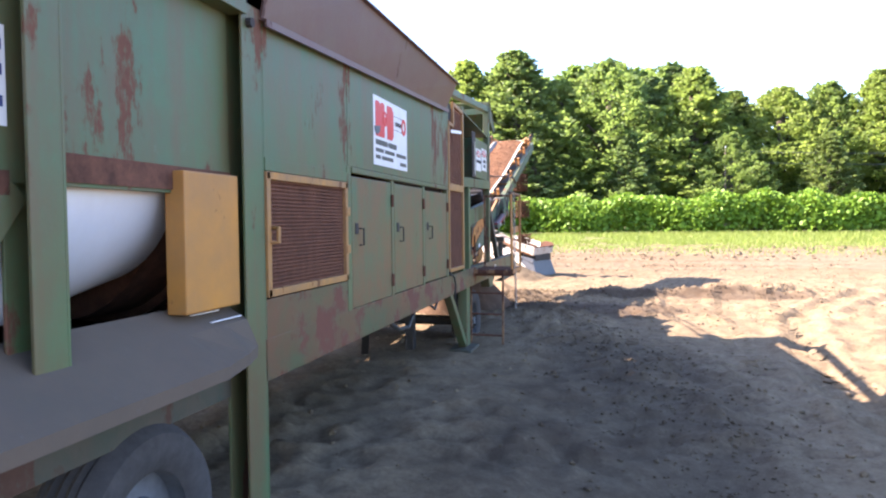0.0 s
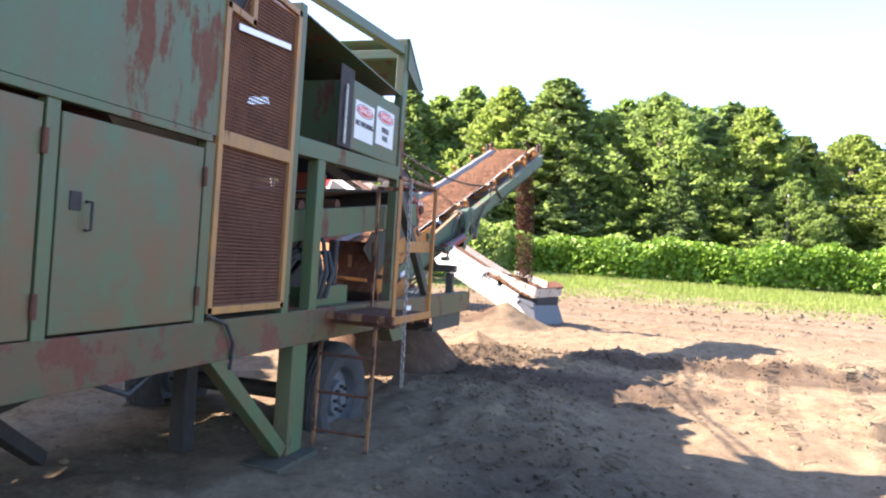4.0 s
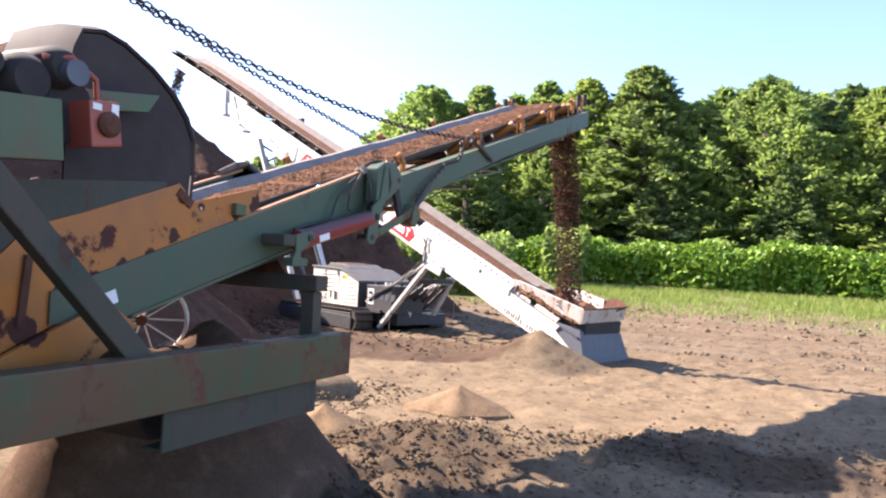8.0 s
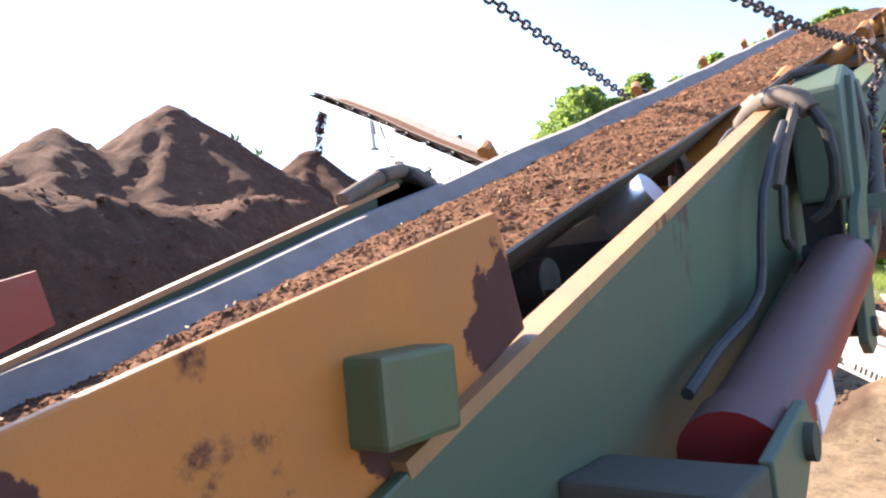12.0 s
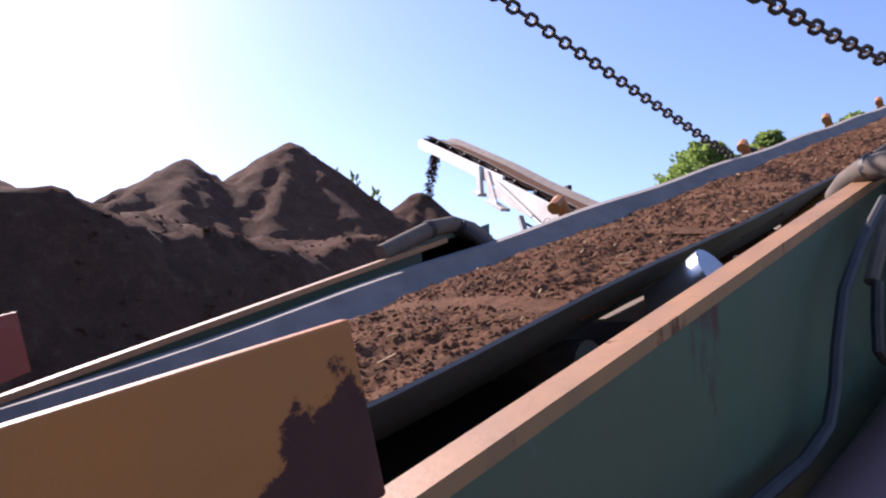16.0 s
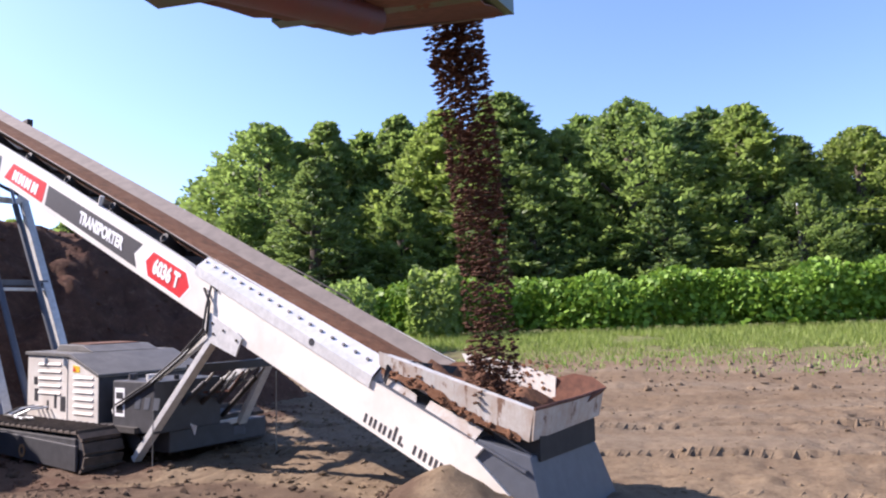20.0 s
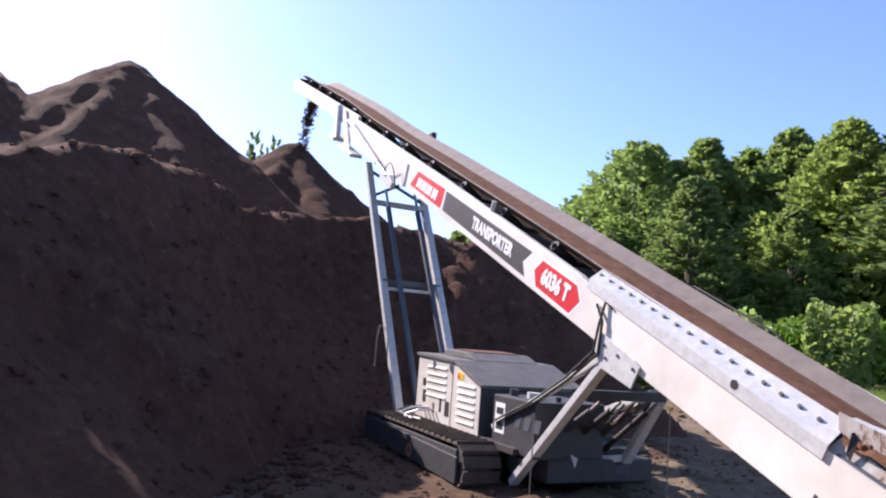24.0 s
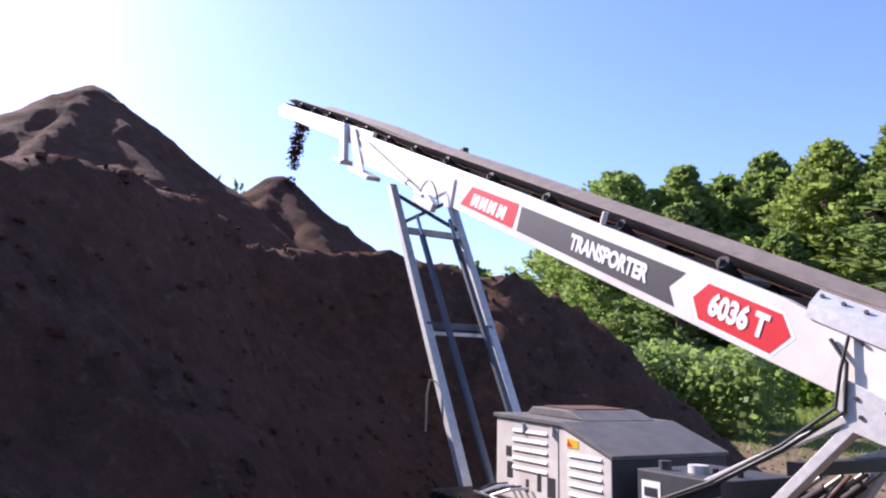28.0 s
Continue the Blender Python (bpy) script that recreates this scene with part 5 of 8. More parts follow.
pp("orange_bar", Shape().beam((-2.95, 11.44, 1.17), (-2.05, 11.44, 1.14), 0.02, 0.03), YELLOW_RAIL)
pp("bay_floor", Shape().box((XB + 0.12, 9.42, 0.80), (XF - 0.12, 12.3, 0.815)), DARKSTEEL)
# far side of the bay: guard sheets with narrow gaps
for y0, y1, z0, z1 in ((9.2, 10.2, 1.72, 2.10), (10.24, 11.3, 1.74, 2.06), (9.2, 11.3, 2.14, 2.98), (9.2, 9.9, 0.98, 1.62)):
    pp("back_sheet", Shape().box((XB + 0.09, y0, z0), (XB + 0.10, y1, z1)), DARKSTEEL)
pp("cross_sheet", Shape().box((XB + 0.1, 11.24, 2.1), (-1.92, 11.252, 2.84)), DARKSTEEL)
pp("cross_sheet", Shape().box((XB + 0.1, 11.3, 1.76), (-1.95, 11.312, 2.02)), DARKSTEEL)
pp("red_valve", Shape().box((-2.3, 10.35, 1.92), (-2.1, 10.55, 2.06)), BOX_RED, bevel=0.01)
pp("cross_bar", Shape().box((-2.42, 11.58, 1.16), (-1.95, 11.64, 1.20)), RUSTY)
pp("thin_rail", Shape().beam((-1.8, 9.6, 1.50), (-1.8, 10.42, 1.57), 0.03, 0.035), GREEN, bevel=0.003)
pp("short_post", Shape().box((-1.83, 10.13, 1.1), (-1.77, 10.19, 1.5)), DARKSTEEL, bevel=0.004)
for k in range(3):
    pp("hydraulic_hose", Shape().tube([(-1.95 - 0.05 * k, 9.55, 1.12 + 0.06 * k), (-1.9, 9.72, 1.34 + 0.03 * k), (-1.88 - 0.03 * k, 9.92, 1.36), (-1.9, 10.06 + 0.02 * k, 1.24), (-1.92, 10.0, 1.08), (-2.0, 9.8, 1.02)], 0.024, 8), HOSE, smooth=True)
pp("slant_bar", Shape().beam((-2.0, 10.15, 1.46), (-2.0, 10.4, 1.2), 0.02, 0.05), YELLOW_RAIL, bevel=0.003)
pp("guard_rod", Shape().tube([(-1.64, 9.56, 1.02), (-1.64, 9.56, 2.06)], 0.012), GREEN)
pp("oil_filter", Shape().cyl((-1.9, 10.0, 1.12), (-1.9, 10.0, 1.36), 0.05, 14), GREYPLATE, smooth=True)

# brace and rear gear
pp("diagonal_brace", Shape().beam((-1.70, 11.12, 2.14), (-1.70, 12.28, 0.96), 0.07, 0.10), GREEN_DULL, label="slanting dark green box brace", bevel=0.008)
pp("diagonal_brace", Shape().beam((-3.5, 11.12, 2.14), (-3.5, 12.28, 0.96), 0.07, 0.10), GREEN_DULL, bevel=0.008)
gear = pp("gearbox", Shape().prism([(12.03, 1.985), (12.165, 2.005), (12.195, 1.83), (12.055, 1.805)], -1.925, -1.78), BOX_RED, label="orange-red square gearbox with a round cap", bevel=0.01)
pp("shaft_cap", Shape().lathe([(0, 0.05), (0.015, 0.05), (0.03, 0.034), (0.03, 0.0)], (-1.78, 12.12, 1.905), "x", 20), RUSTY, gear, smooth=True)
pp("label", Shape().box((-1.779, 12.045, 1.952), (-1.776, 12.085, 1.978)), DECAL_WHITE, gear)
pp("label", Shape().box((-1.779, 12.13, 1.94), (-1.776, 12.163, 1.99)), DECAL_WHITE, gear)
for y, z, r in ((11.85, 2.02, 0.10), (11.98, 2.1, 0.085), (11.7, 2.05, 0.06)):
    pp("motor", Shape().lathe([(-0.2, 0.0), (-0.2, r), (0.06, r), (0.1, r * 0.7), (0.1, 0)], (-1.95, y, z), "x", 18), DARKSTEEL, smooth=True)
pp("motor_cover", Shape().lathe([(0.0, 0.05), (0.05, 0.05), (0.05, 0)], (-1.86, 12.0, 2.08), "x", 16), GREYPLATE, smooth=True)
pp("grease_pipe", Shape().tube([(-1.85, 12.12, 2.0), (-1.84, 12.1, 2.08), (-1.85, 12.0, 2.14), (-1.88, 11.9, 2.12)], 0.012), BOX_RED, smooth=True)
pp("bearing_beam", Shape().prism([(11.95, 1.945), (12.45, 2.03), (12.51, 2.12), (11.95, 2.03)], -1.975, -1.93), GREEN, bevel=0.006)

# black rubber curtain hanging over the head of the inner belt
arch = [(12.15, 2.15), (12.17, 2.25), (12.20, 2.325), (12.30, 2.35), (12.41, 2.33), (12.57, 2.26), (12.70, 2.17), (12.79, 2.075), (12.84, 1.98), (12.85, 1.83), (12.84, 1.62)]
cur = Shape()
cur.grid([[(x, y + dy * step(12.3, 12.7, y) * (1 - 0.7 * (1 - step(1.85, 2.0, z))), z + 0.3 * dy) for x, dy in ((-2.055, 0.0), (-2.12, 0.07), (-2.2, 0.11), (-2.35, 0.12), (-2.5, 0.08))] for y, z in arch])
pp("rubber_curtain", cur, CURTAIN, label="black rubber curtain curved over the belt's head", smooth=True, solid=0.014)
pp("curtain_side", Shape().prism([(y - 0.008, z - 0.010) for y, z in arch] + [(12.15, 1.62)], -2.068, -2.057), CURTAIN)
pp("chute_side", Shape().prism([(11.3, 1.45), (11.5, 1.62), (12.2, 1.70), (12.68, 1.752), (12.7, 1.70), (12.02, 1.46), (11.75, 1.15)], -2.056, -2.045), GREEN_DULL)
pp("chain_bracket", Shape().prism([(11.04, 3.12), (11.6, 2.98), (11.6, 3.08), (11.04, 3.3)], -2.75, -2.6), DARKSTEEL, bevel=0.008)

# legs, wheels
leg = pp("support_leg", Shape().box((XF - 0.12, 9.26, 0.02), (XF - 0.005, 9.46, 0.76)), GREEN, label="green box support leg with a foot plate", bevel=0.008)
pp("foot_plate", Shape().box((XF - 0.18, 8.98, -0.06), (XF + 0.1, 9.52, 0.02)), GREEN_DULL, leg, bevel=0.006)
pp("leg_brace", Shape().beam((XF - 0.05, 8.36, 0.80), (XF - 0.05, 9.22, 0.06), 0.09, 0.09), GREEN, leg, bevel=0.006)
pp("back_leg", Shape().box((XF - 0.75, 9.0, 0.0), (XF - 0.64, 9.12, 0.78)), DARKSTEEL, leg, bevel=0.006)
for a, b in (((-2.4, 8.6, 0.72), (-3.4, 8.0, 0.1)), ((-2.2, 7.2, 0.75), (-2.6, 8.2, 0.12))):
    pp("under_brace", Shape().beam(a, b, 0.08, 0.08), DARKSTEEL, bevel=0.006)
pp("brake_hose", Shape().tube([(-1.66, 6.2, 0.76), (-1.64, 6.45, 0.66), (-1.64, 6.75, 0.64), (-1.66, 7.05, 0.76)], 0.018), HOSE, smooth=True)
pp("brake_hose", Shape().tube([(-1.66, 7.55, 0.76), (-1.64, 7.75, 0.68), (-1.66, 7.95, 0.76)], 0.014), HOSE, smooth=True)
pp("cable", Shape().tube([(-1.59, 8.25, 1.03), (-1.575, 8.42, 0.97), (-1.575, 8.5, 0.86), (-1.6, 8.52, 0.7)], 0.01), HOSE, smooth=True)


def wheel(x, y, z, r, w, mirror=1):
    hub = pp("wheel", Shape().lathe([(0.0, 0.0), (0.0, r * 0.1), (-0.03 * mirror, r * 0.12), (-0.04 * mirror, r * 0.3), (-0.09 * mirror, r * 0.33), (-0.10 * mirror, r * 0.55), (-0.02 * mirror, r * 0.58)], (x, y, z), "x", 32), RIM, label="grey steel wheel with a dusty tyre", smooth=True)
    prof = [(-0.02, 0.56), (0.0, 0.62), (0.02, 0.78), (0.01, 0.9), (-0.03, 0.965), (-0.06, 1.0), (-w * 0.5, 1.01), (-w + 0.06, 1.0), (-w + 0.03, 0.965), (-w, 0.8), (-w + 0.03, 0.56)]
    prof = prof[:6] + [(-w * (0.26 + 0.08 * j), 1.0 + (0.012 if j % 2 else -0.012)) for j in range(7)] + prof[7:]
    pp("tyre", Shape().lathe([(a * mirror, b * r) for a, b in prof], (x, y, z), "x", 40), TYRE, hub, smooth=True)
    for k in range(8):
        a = 2 * math.pi * k / 8
        pp("wheel_nut", Shape().cyl((x - 0.04 * mirror, y + r * 0.22 * math.cos(a), z + r * 0.22 * math.sin(a)), (x + 0.0 * mirror, y + r * 0.22 * math.cos(a), z + r * 0.22 * math.sin(a)), 0.016, 6), DARKSTEEL, hub)
    return hub


wheel(-1.72, 10.36, 0.20, 0.46, 0.26)
wheel(-3.3, 10.36, 0.20, 0.46, 0.26)
wheel(-1.66, 3.02, 0.30, 0.47, 0.28)
wheel(-1.66, 1.9, 0.30, 0.47, 0.28)
wheel(-3.3, 3.02, 0.30, 0.47, 0.28)
pp("axle", Shape().cyl((-3.2, 3.02, 0.3), (-1.8, 3.02, 0.3), 0.07, 14), DARKSTEEL, smooth=True)
pp("axle", Shape().cyl((-3.2, 10.36, 0.2), (-1.8, 10.36, 0.2), 0.07, 14), DARKSTEEL, smooth=True)
pp("axle_hanger", Shape().box((-2.0, 10.2, 0.2), (-1.95, 10.5, 0.78)), GREEN_DULL)

# platform, ladder and railing
deck = pp("platform", Shape().box((-1.60, 9.74, 0.925), (-1.10, 10.54, 0.94)), RUSTY, label="rusty slatted step platform with ochre edges")
for i in range(14):
    y = 9.76 + i * 0.056
    pp("grating_bar", Shape().box((-1.60, y, 0.94), (-1.11, y + 0.024, 0.965)), RUSTY, deck)
pp("edge_bar", Shape().box((-1.10, 9.72, 0.915), (-1.075, 10.56, 0.97)), YELLOW_RAIL, deck, bevel=0.004)
pp("edge_bar", Shape().box((-1.66, 9.715, 0.915), (-1.075, 9.74, 0.97)), RAIL_RUST, deck, bevel=0.004)
pp("corner_bracket", Shape().box((-1.22, 9.73, 0.89), (-1.07, 9.83, 0.915)), RUSTY, deck)
pp("support_bracket", Shape().prism([(10.14, 0.915), (10.38, 0.915), (10.30, 0.875)], -1.30, -1.14), RUSTY, deck)
pp("deck_strap", Shape().beam((-1.6, 10.2, 0.90), (-1.1, 10.2, 0.905), 0.05, 0.02), RUSTY, deck)
for y in (9.80, 10.48):
    pp("deck_arm", Shape().beam((-1.62, y, 0.90), (-1.09, y, 0.90), 0.04, 0.04), RUSTY, deck, bevel=0.004)
rail = pp("railing", Shape().beam((-1.095, 9.75, 0.94), (-1.11, 9.77, 1.96), 0.028, 0.028), YELLOW_RAIL, label="ochre angle-iron railing with a flat knee board", bevel=0.004)
pp("rail_post", Shape().beam((-1.09, 10.52, 0.94), (-1.09, 10.53, 1.96), 0.028, 0.028), YELLOW_RAIL, rail, bevel=0.004)
pp("rail_post", Shape().beam((-1.595, 10.53, 0.94), (-1.595, 10.53, 1.96), 0.026, 0.026), RAIL_RUST, rail, bevel=0.004)
pp("top_bar", Shape().beam((-1.11, 9.755, 1.975), (-1.09, 10.545, 1.975), 0.028, 0.026), RAIL_RUST, rail, bevel=0.004)
pp("top_bar", Shape().beam((-1.61, 10.53, 1.965), (-1.108, 10.53, 1.965), 0.03, 0.03), RAIL_RUST, rail, bevel=0.004)
pp("knee_board", Shape().beam((-1.122, 9.77, 1.475), (-1.113, 10.52, 1.495), 0.012, 0.085), YELLOW_RAIL, rail, bevel=0.003)
ladder = pp("ladder", Shape().beam((-1.64, 9.735, 0.92), (-1.64, 9.70, -0.12), 0.024, 0.024), RAIL_RUST, label="rusty ochre ladder under the platform", bevel=0.004)
pp("ladder_rail", Shape().beam((-1.215, 9.735, 0.92), (-1.215, 9.70, -0.12), 0.026, 0.026), RAIL_RUST, ladder, bevel=0.004)
for z in (0.66, 0.38, 0.1):
    pp("rung", Shape().tube([(-1.64, 9.72, z), (-1.215, 9.72, z - 0.005)], 0.012, 8), RUSTY, ladder, smooth=True)
dl = pp("data_label", Shape().box((XF, 11.40, 0.80), (XF + 0.003, 11.52, 0.93)), DECAL_WHITE, label="white label plate with unreadable lines")
for z in (0.815, 0.835, 0.86):
    pp("text_bar", Shape().box((XF + 0.003, 11.415, z - 0.005), (XF + 0.004, 11.505, z + 0.005)), DECAL_GREY, dl)

# west end: open bay with a pale drum, posts and the wheel guard
for y0, y1, z0, lab in ((3.72, 3.928, 0.0, "heavy green corner post down to the ground"), (2.36, 2.52, 1.05, "green channel post standing on the wheel guard")):
    pp("frame_post", Shape().channel((XF - 0.06, (y0 + y1) / 2, z0), (XF - 0.06, (y0 + y1) / 2, 2.72), y1 - y0, 0.12, 0.015, up=(1, 0, 0)), GREEN, label=lab, bevel=0.004)
pp("frame_post", Shape().box((XF - 0.1, 0.85, 1.05), (XF, 1.0, 2.7)), GREEN, bevel=0.004)
pp("upper_panel", Shape().box((XF - 0.10, 0.4, 1.74), (XF - 0.085, 3.72, 2.72)), GREEN, bevel=0.003)
pp("rusty_hem", Shape().box((XF - 0.085, 2.5, 1.755), (XF - 0.075, 3.72, 1.86)), RUSTY)
pp("rusty_hem", Shape().box((XF - 0.085, 0.4, 1.70), (XF - 0.075, 2.36, 1.78)), RUSTY)
pp("top_angle", Shape().channel((XF - 0.03, 0.4, 2.69), (XF - 0.03, 3.74, 2.69), 0.1, 0.08, 0.012), GREEN, bevel=0.004)
pp("angle_bolt", Shape().cyl((XF - 0.02, 3.78, 2.62), (XF + 0.03, 3.78, 2.62), 0.025, 8), DARKSTEEL)
pp("end_drum", Shape().cyl((-2.34, 0.6, 1.36), (-2.34, 3.34, 1.90), 0.60, 48), DRUM, label="smooth pale blue-white slanting drum sheet", smooth=True)
pp("yellow_board", Shape().box((XF - 0.12, 3.23, 1.2), (XF - 0.02, 3.69, 1.84)), YELLOW_BOARD, label="ochre painted steel filler board", bevel=0.008)
pp("slant_brace", Shape().beam((XF - 0.1, 2.40, 1.72), (XF - 0.1, 1.9, 1.1), 0.05, 0.09), GREEN, bevel=0.004)
gd = Shape()
gd.grid([[(XF - 0.16, y, 1.215), (XF + 0.0, y, 1.12), (XF + 0.2 - 0.17 * max(0, (y - 3.3) / 0.5), y, 0.99), (XF + 0.2 - 0.17 * max(0, (y - 3.3) / 0.5), y, 0.935), (XF + 0.18 - 0.17 * max(0, (y - 3.3) / 0.5), y, 0.93)] for y in (0.2, 1.6, 3.2, 3.5, 3.715)])
pp("wheel_guard", gd, DUST_SHEET, label="dust-covered sloping sheet guard over the wheels", solid=0.01)
pp("guard_skirt", Shape().box((XF - 0.12, 0.3, 0.72), (XF - 0.1, 3.72, 1.0)), GREEN_DULL)
for y, le in ((3.42, 0.26), (3.35, 0.22)):
    pp("chalk_mark", Shape().beam((XF - 0.08 + (0.06 if le > 0.24 else 0), y, 1.183 - (0.04 if le > 0.24 else 0)), (XF - 0.075 + (0.06 if le > 0.24 else 0), y + le, 1.183 - (0.04 if le > 0.24 else 0)), 0.012, 0.004), DECAL_WHITE)
sg = pp("notice", Shape().box((XF - 0.084, 1.9, 1.92), (XF - 0.078, 2.36, 2.24)), SIGNWHITE, label="white notice board with blue bars")
for z in (2.0, 2.1, 2.18):
    pp("text_bar", Shape().box((XF - 0.078, 2.0, z - 0.02), (XF - 0.0765, 2.345, z + 0.015)), plain("blue_lettering", (0.04, 0.06, 0.16), 0.5, 0, 0.1, 12, 0), sg)
pp("west_wall", Shape().box((XB, 0.3, 0.95), (XF - 0.1, 0.34, 2.9)), GREEN)
# load of dark soil heaped on top
ld = Shape()
rows = []
for i in range(60):
    y = 0.6 + i * 0.127
    row = []
    for k in range(16):
        u = k / 15
        x = XF + 0.08 - u * (XF - XB + 0.16)
        edge = min(1, 11 * min(u, 1 - u)) * min(1, (8.15 - y) * 2.5 + 0.05)
        row.append((x, y, 3.12 + 0.20 * edge + 0.11 * edge * noise.noise(Vector((x * 3, y * 3, 3))) + 0.05 * noise.noise(Vector((x * 9, y * 9, 1)))))
    rows.append(row)
ld.grid(rows)
soil_load = new("soil_load", mesh_of("soil_load", ld, PILE, smooth=True))
tagged(soil_load, "dark lumpy soil heaped in the plant's hopper", "soil")

# maker's sign
sign = pp("makers_sign", Shape().box((XF, 5.705, 2.055), (XF + 0.005, 6.615, 2.595)), SIGNWHITE, label="white maker's sign with a red emblem and dark text bars", bevel=0.001)


def emblem(outline, mat, d=0.002):
    pp("emblem", Shape().prism([(5.705 + 0.91 * a, 2.055 + 0.54 * b) for a, b in outline], XF + 0.005, XF + 0.005 + d), mat, sign)


def ring(cy, cz, r0, r1, ry=1.0):
    s = Shape()
    n = 26
    rows = [[(XF + 0.0065, cy + r * math.cos(2 * math.pi * k / n), cz + r * ry * math.sin(2 * math.pi * k / n)) for k in range(n + 1)] for r in (r0, r1)]
    s.grid(rows)
    pp("emblem_ring", s, DECAL_RED, sign, solid=0.003)


for o in ([(0.05, 0.44), (0.05, 0.91), (0.07, 0.93), (0.15, 0.93), (0.18, 0.88), (0.21, 0.93), (0.28, 0.93), (0.30, 0.91), (0.30, 0.44), (0.28, 0.42), (0.07, 0.42)], [(0.37, 0.42), (0.37, 0.93), (0.51, 0.93), (0.56, 0.86), (0.56, 0.49), (0.51, 0.42)]):
    emblem(o, DECAL_RED)
emblem([(0.30, 0.62), (0.37, 0.62), (0.37, 0.74), (0.30, 0.74)], DECAL_RED, 0.0015)
ring(5.705 + 0.91 * 0.88, 2.055 + 0.54 * 0.70, 0.035, 0.065, 1.1)
ring(5.705 + 0.91 * 0.31, 2.055 + 0.54 * 0.71, 0.03, 0.055, 1.1)
for b in (0.60, 0.81):
    pp("emblem_line", Shape().box((XF + 0.005, 6.22, 2.055 + 0.54 * b), (XF + 0.0065, 6.50, 2.055 + 0.54 * b + 0.004)), DECAL_GREY, sign)
words("EQUIPMENT", 0.05, DECAL_BLACK, sign, Matrix.Translation(Vector((XF + 0.006, 6.36, 2.055 + 0.54 * 0.70)) + PO) @ Euler((radians(90), 0, radians(90))).to_matrix().to_4x4(), squeeze=0.72)
for (y0, y1), b, h in (((5.75, 6.05), 0.335, 0.042), ((6.08, 6.30), 0.335, 0.042), ((6.06, 6.07), 0.335, 0.02), ((5.75, 5.95), 0.22, 0.03), ((5.98, 6.24), 0.22, 0.03), ((6.29, 6.58), 0.22, 0.03), ((5.75, 5.87), 0.12, 0.03), ((5.9, 6.2), 0.12, 0.03), ((6.40, 6.58), 0.09, 0.03)):
    pp("text_bar", Shape().box((XF + 0.005, y0, 2.055 + 0.54 * b - h / 2), (XF + 0.0062, y1, 2.055 + 0.54 * b + h / 2)), DECAL_GREY, sign)
pp("scuff", Shape().prism([(5.71, 2.35), (5.87, 2.37), (5.85, 2.32), (5.79, 2.29), (5.73, 2.31)], XF + 0.007, XF + 0.0085), GREYPLATE, sign)


def chain(name, label, pts, pitch, wire, material, category="chain", group=""):
    """Links threaded along a line, each turned a quarter from the last."""
    ob = thing(name, label, category, group)
    pts = [Vector(p) for p in pts]
    acc = [0.0]
    for a, b in zip(pts, pts[1:]):
        acc.append(acc[-1] + (b - a).length)
    r, le = wire * 1.2, pitch * 1.3
    s = Shape()
    prof = [(math.cos(a) * r, math.sin(a) * r + (le / 2 - r - wire / 2) * (1 if math.sin(a) >= 0 else -1)) for a in [2 * math.pi * (k + 0.5) / 12 for k in range(12)]]
    s.tube([(x, 0, z) for x, z in prof] + [(prof[0][0], 0, prof[0][1])], wire / 2, 6)
    me = mesh_of("link", s, material, smooth=True)
    n = int(acc[-1] / pitch)
    for i in range(n):
        d = (i + 0.5) * pitch
        k = max(j for j in range(len(acc) - 1) if acc[j] <= d)
        t = (d - acc[k]) / (acc[k + 1] - acc[k])
        p = pts[k].lerp(pts[k + 1], t)
        q = (pts[k + 1] - pts[k]).to_track_quat("Z", "Y").to_matrix().to_4x4()
        l = new("link", me)
        l.matrix_basis = Matrix.Translation(p) @ q @ pose(0, 0, 0, 0, 0, 45 + 90 * (i % 2))
        l.parent = ob
    return ob


chain("hanging_chain", "slack steel chain hanging from the platform railing", sag_line((-1.10, 9.955, 1.99), (-1.075, 9.965, 0.40), 0.0), 0.042, 0.011, CHAIN_LIGHT)
chain("lift_chain", "rusty lifting chain slung to the conveyor's near side", sag_line((-2.62, 11.58, 3.05), (-2.06, 16.64, 2.68), 0.30), 0.046, 0.0125, CHAIN, group="lifting chains of the conveyor")
chain("lift_chain", "rusty lifting chain slung to the conveyor's far side", sag_line((-2.72, 11.58, 3.01), (-3.09, 16.30, 2.60), 0.012), 0.046, 0.0125, CHAIN, group="lifting chains of the conveyor")


chain("slack_chain", "loose rusty chain end looped down beside the conveyor arm", [(-2.03, 16.10, 2.56), (-1.985, 16.02, 2.44), (-1.97, 15.90, 2.35), (-1.965, 15.64, 2.28), (-1.96, 15.40, 2.125), (-1.958, 15.22, 2.0), (-1.955, 15.10, 1.91)], 0.042, 0.0125, CHAIN)


# ---- green discharge conveyor ----
def placer(ob, origin):
    o = Vector(origin)

    def put(name, shape, material, parent=None, label="", **kw):
        shape.v = [tuple(Vector(p) - o) for p in shape.v]
        return part(name, shape, material, parent or ob, label, **kw)

    return put


CX = -2.6
stacker = thing("belt_conveyor", "green folding discharge conveyor with a troughed belt", "conveyor", at=pose(CX, 14.0, 1.2))
cv = placer(stacker, (CX, 14.0, 1.2))


def belt_z(y):
    """Height of the belt's edges."""
    return 1.75 + 0.324 * (y - 13.63)


def belt_x(y):
    """Middle of the belt, which tracks a little off the frame's middle."""
    return CX - 0.12 + 0.12 * max(0.0, min(1.0, (y - 14.3) / 2.5)) - 0.05 * max(0.0, min(1.0, 14.1 - y)) ** 1.3


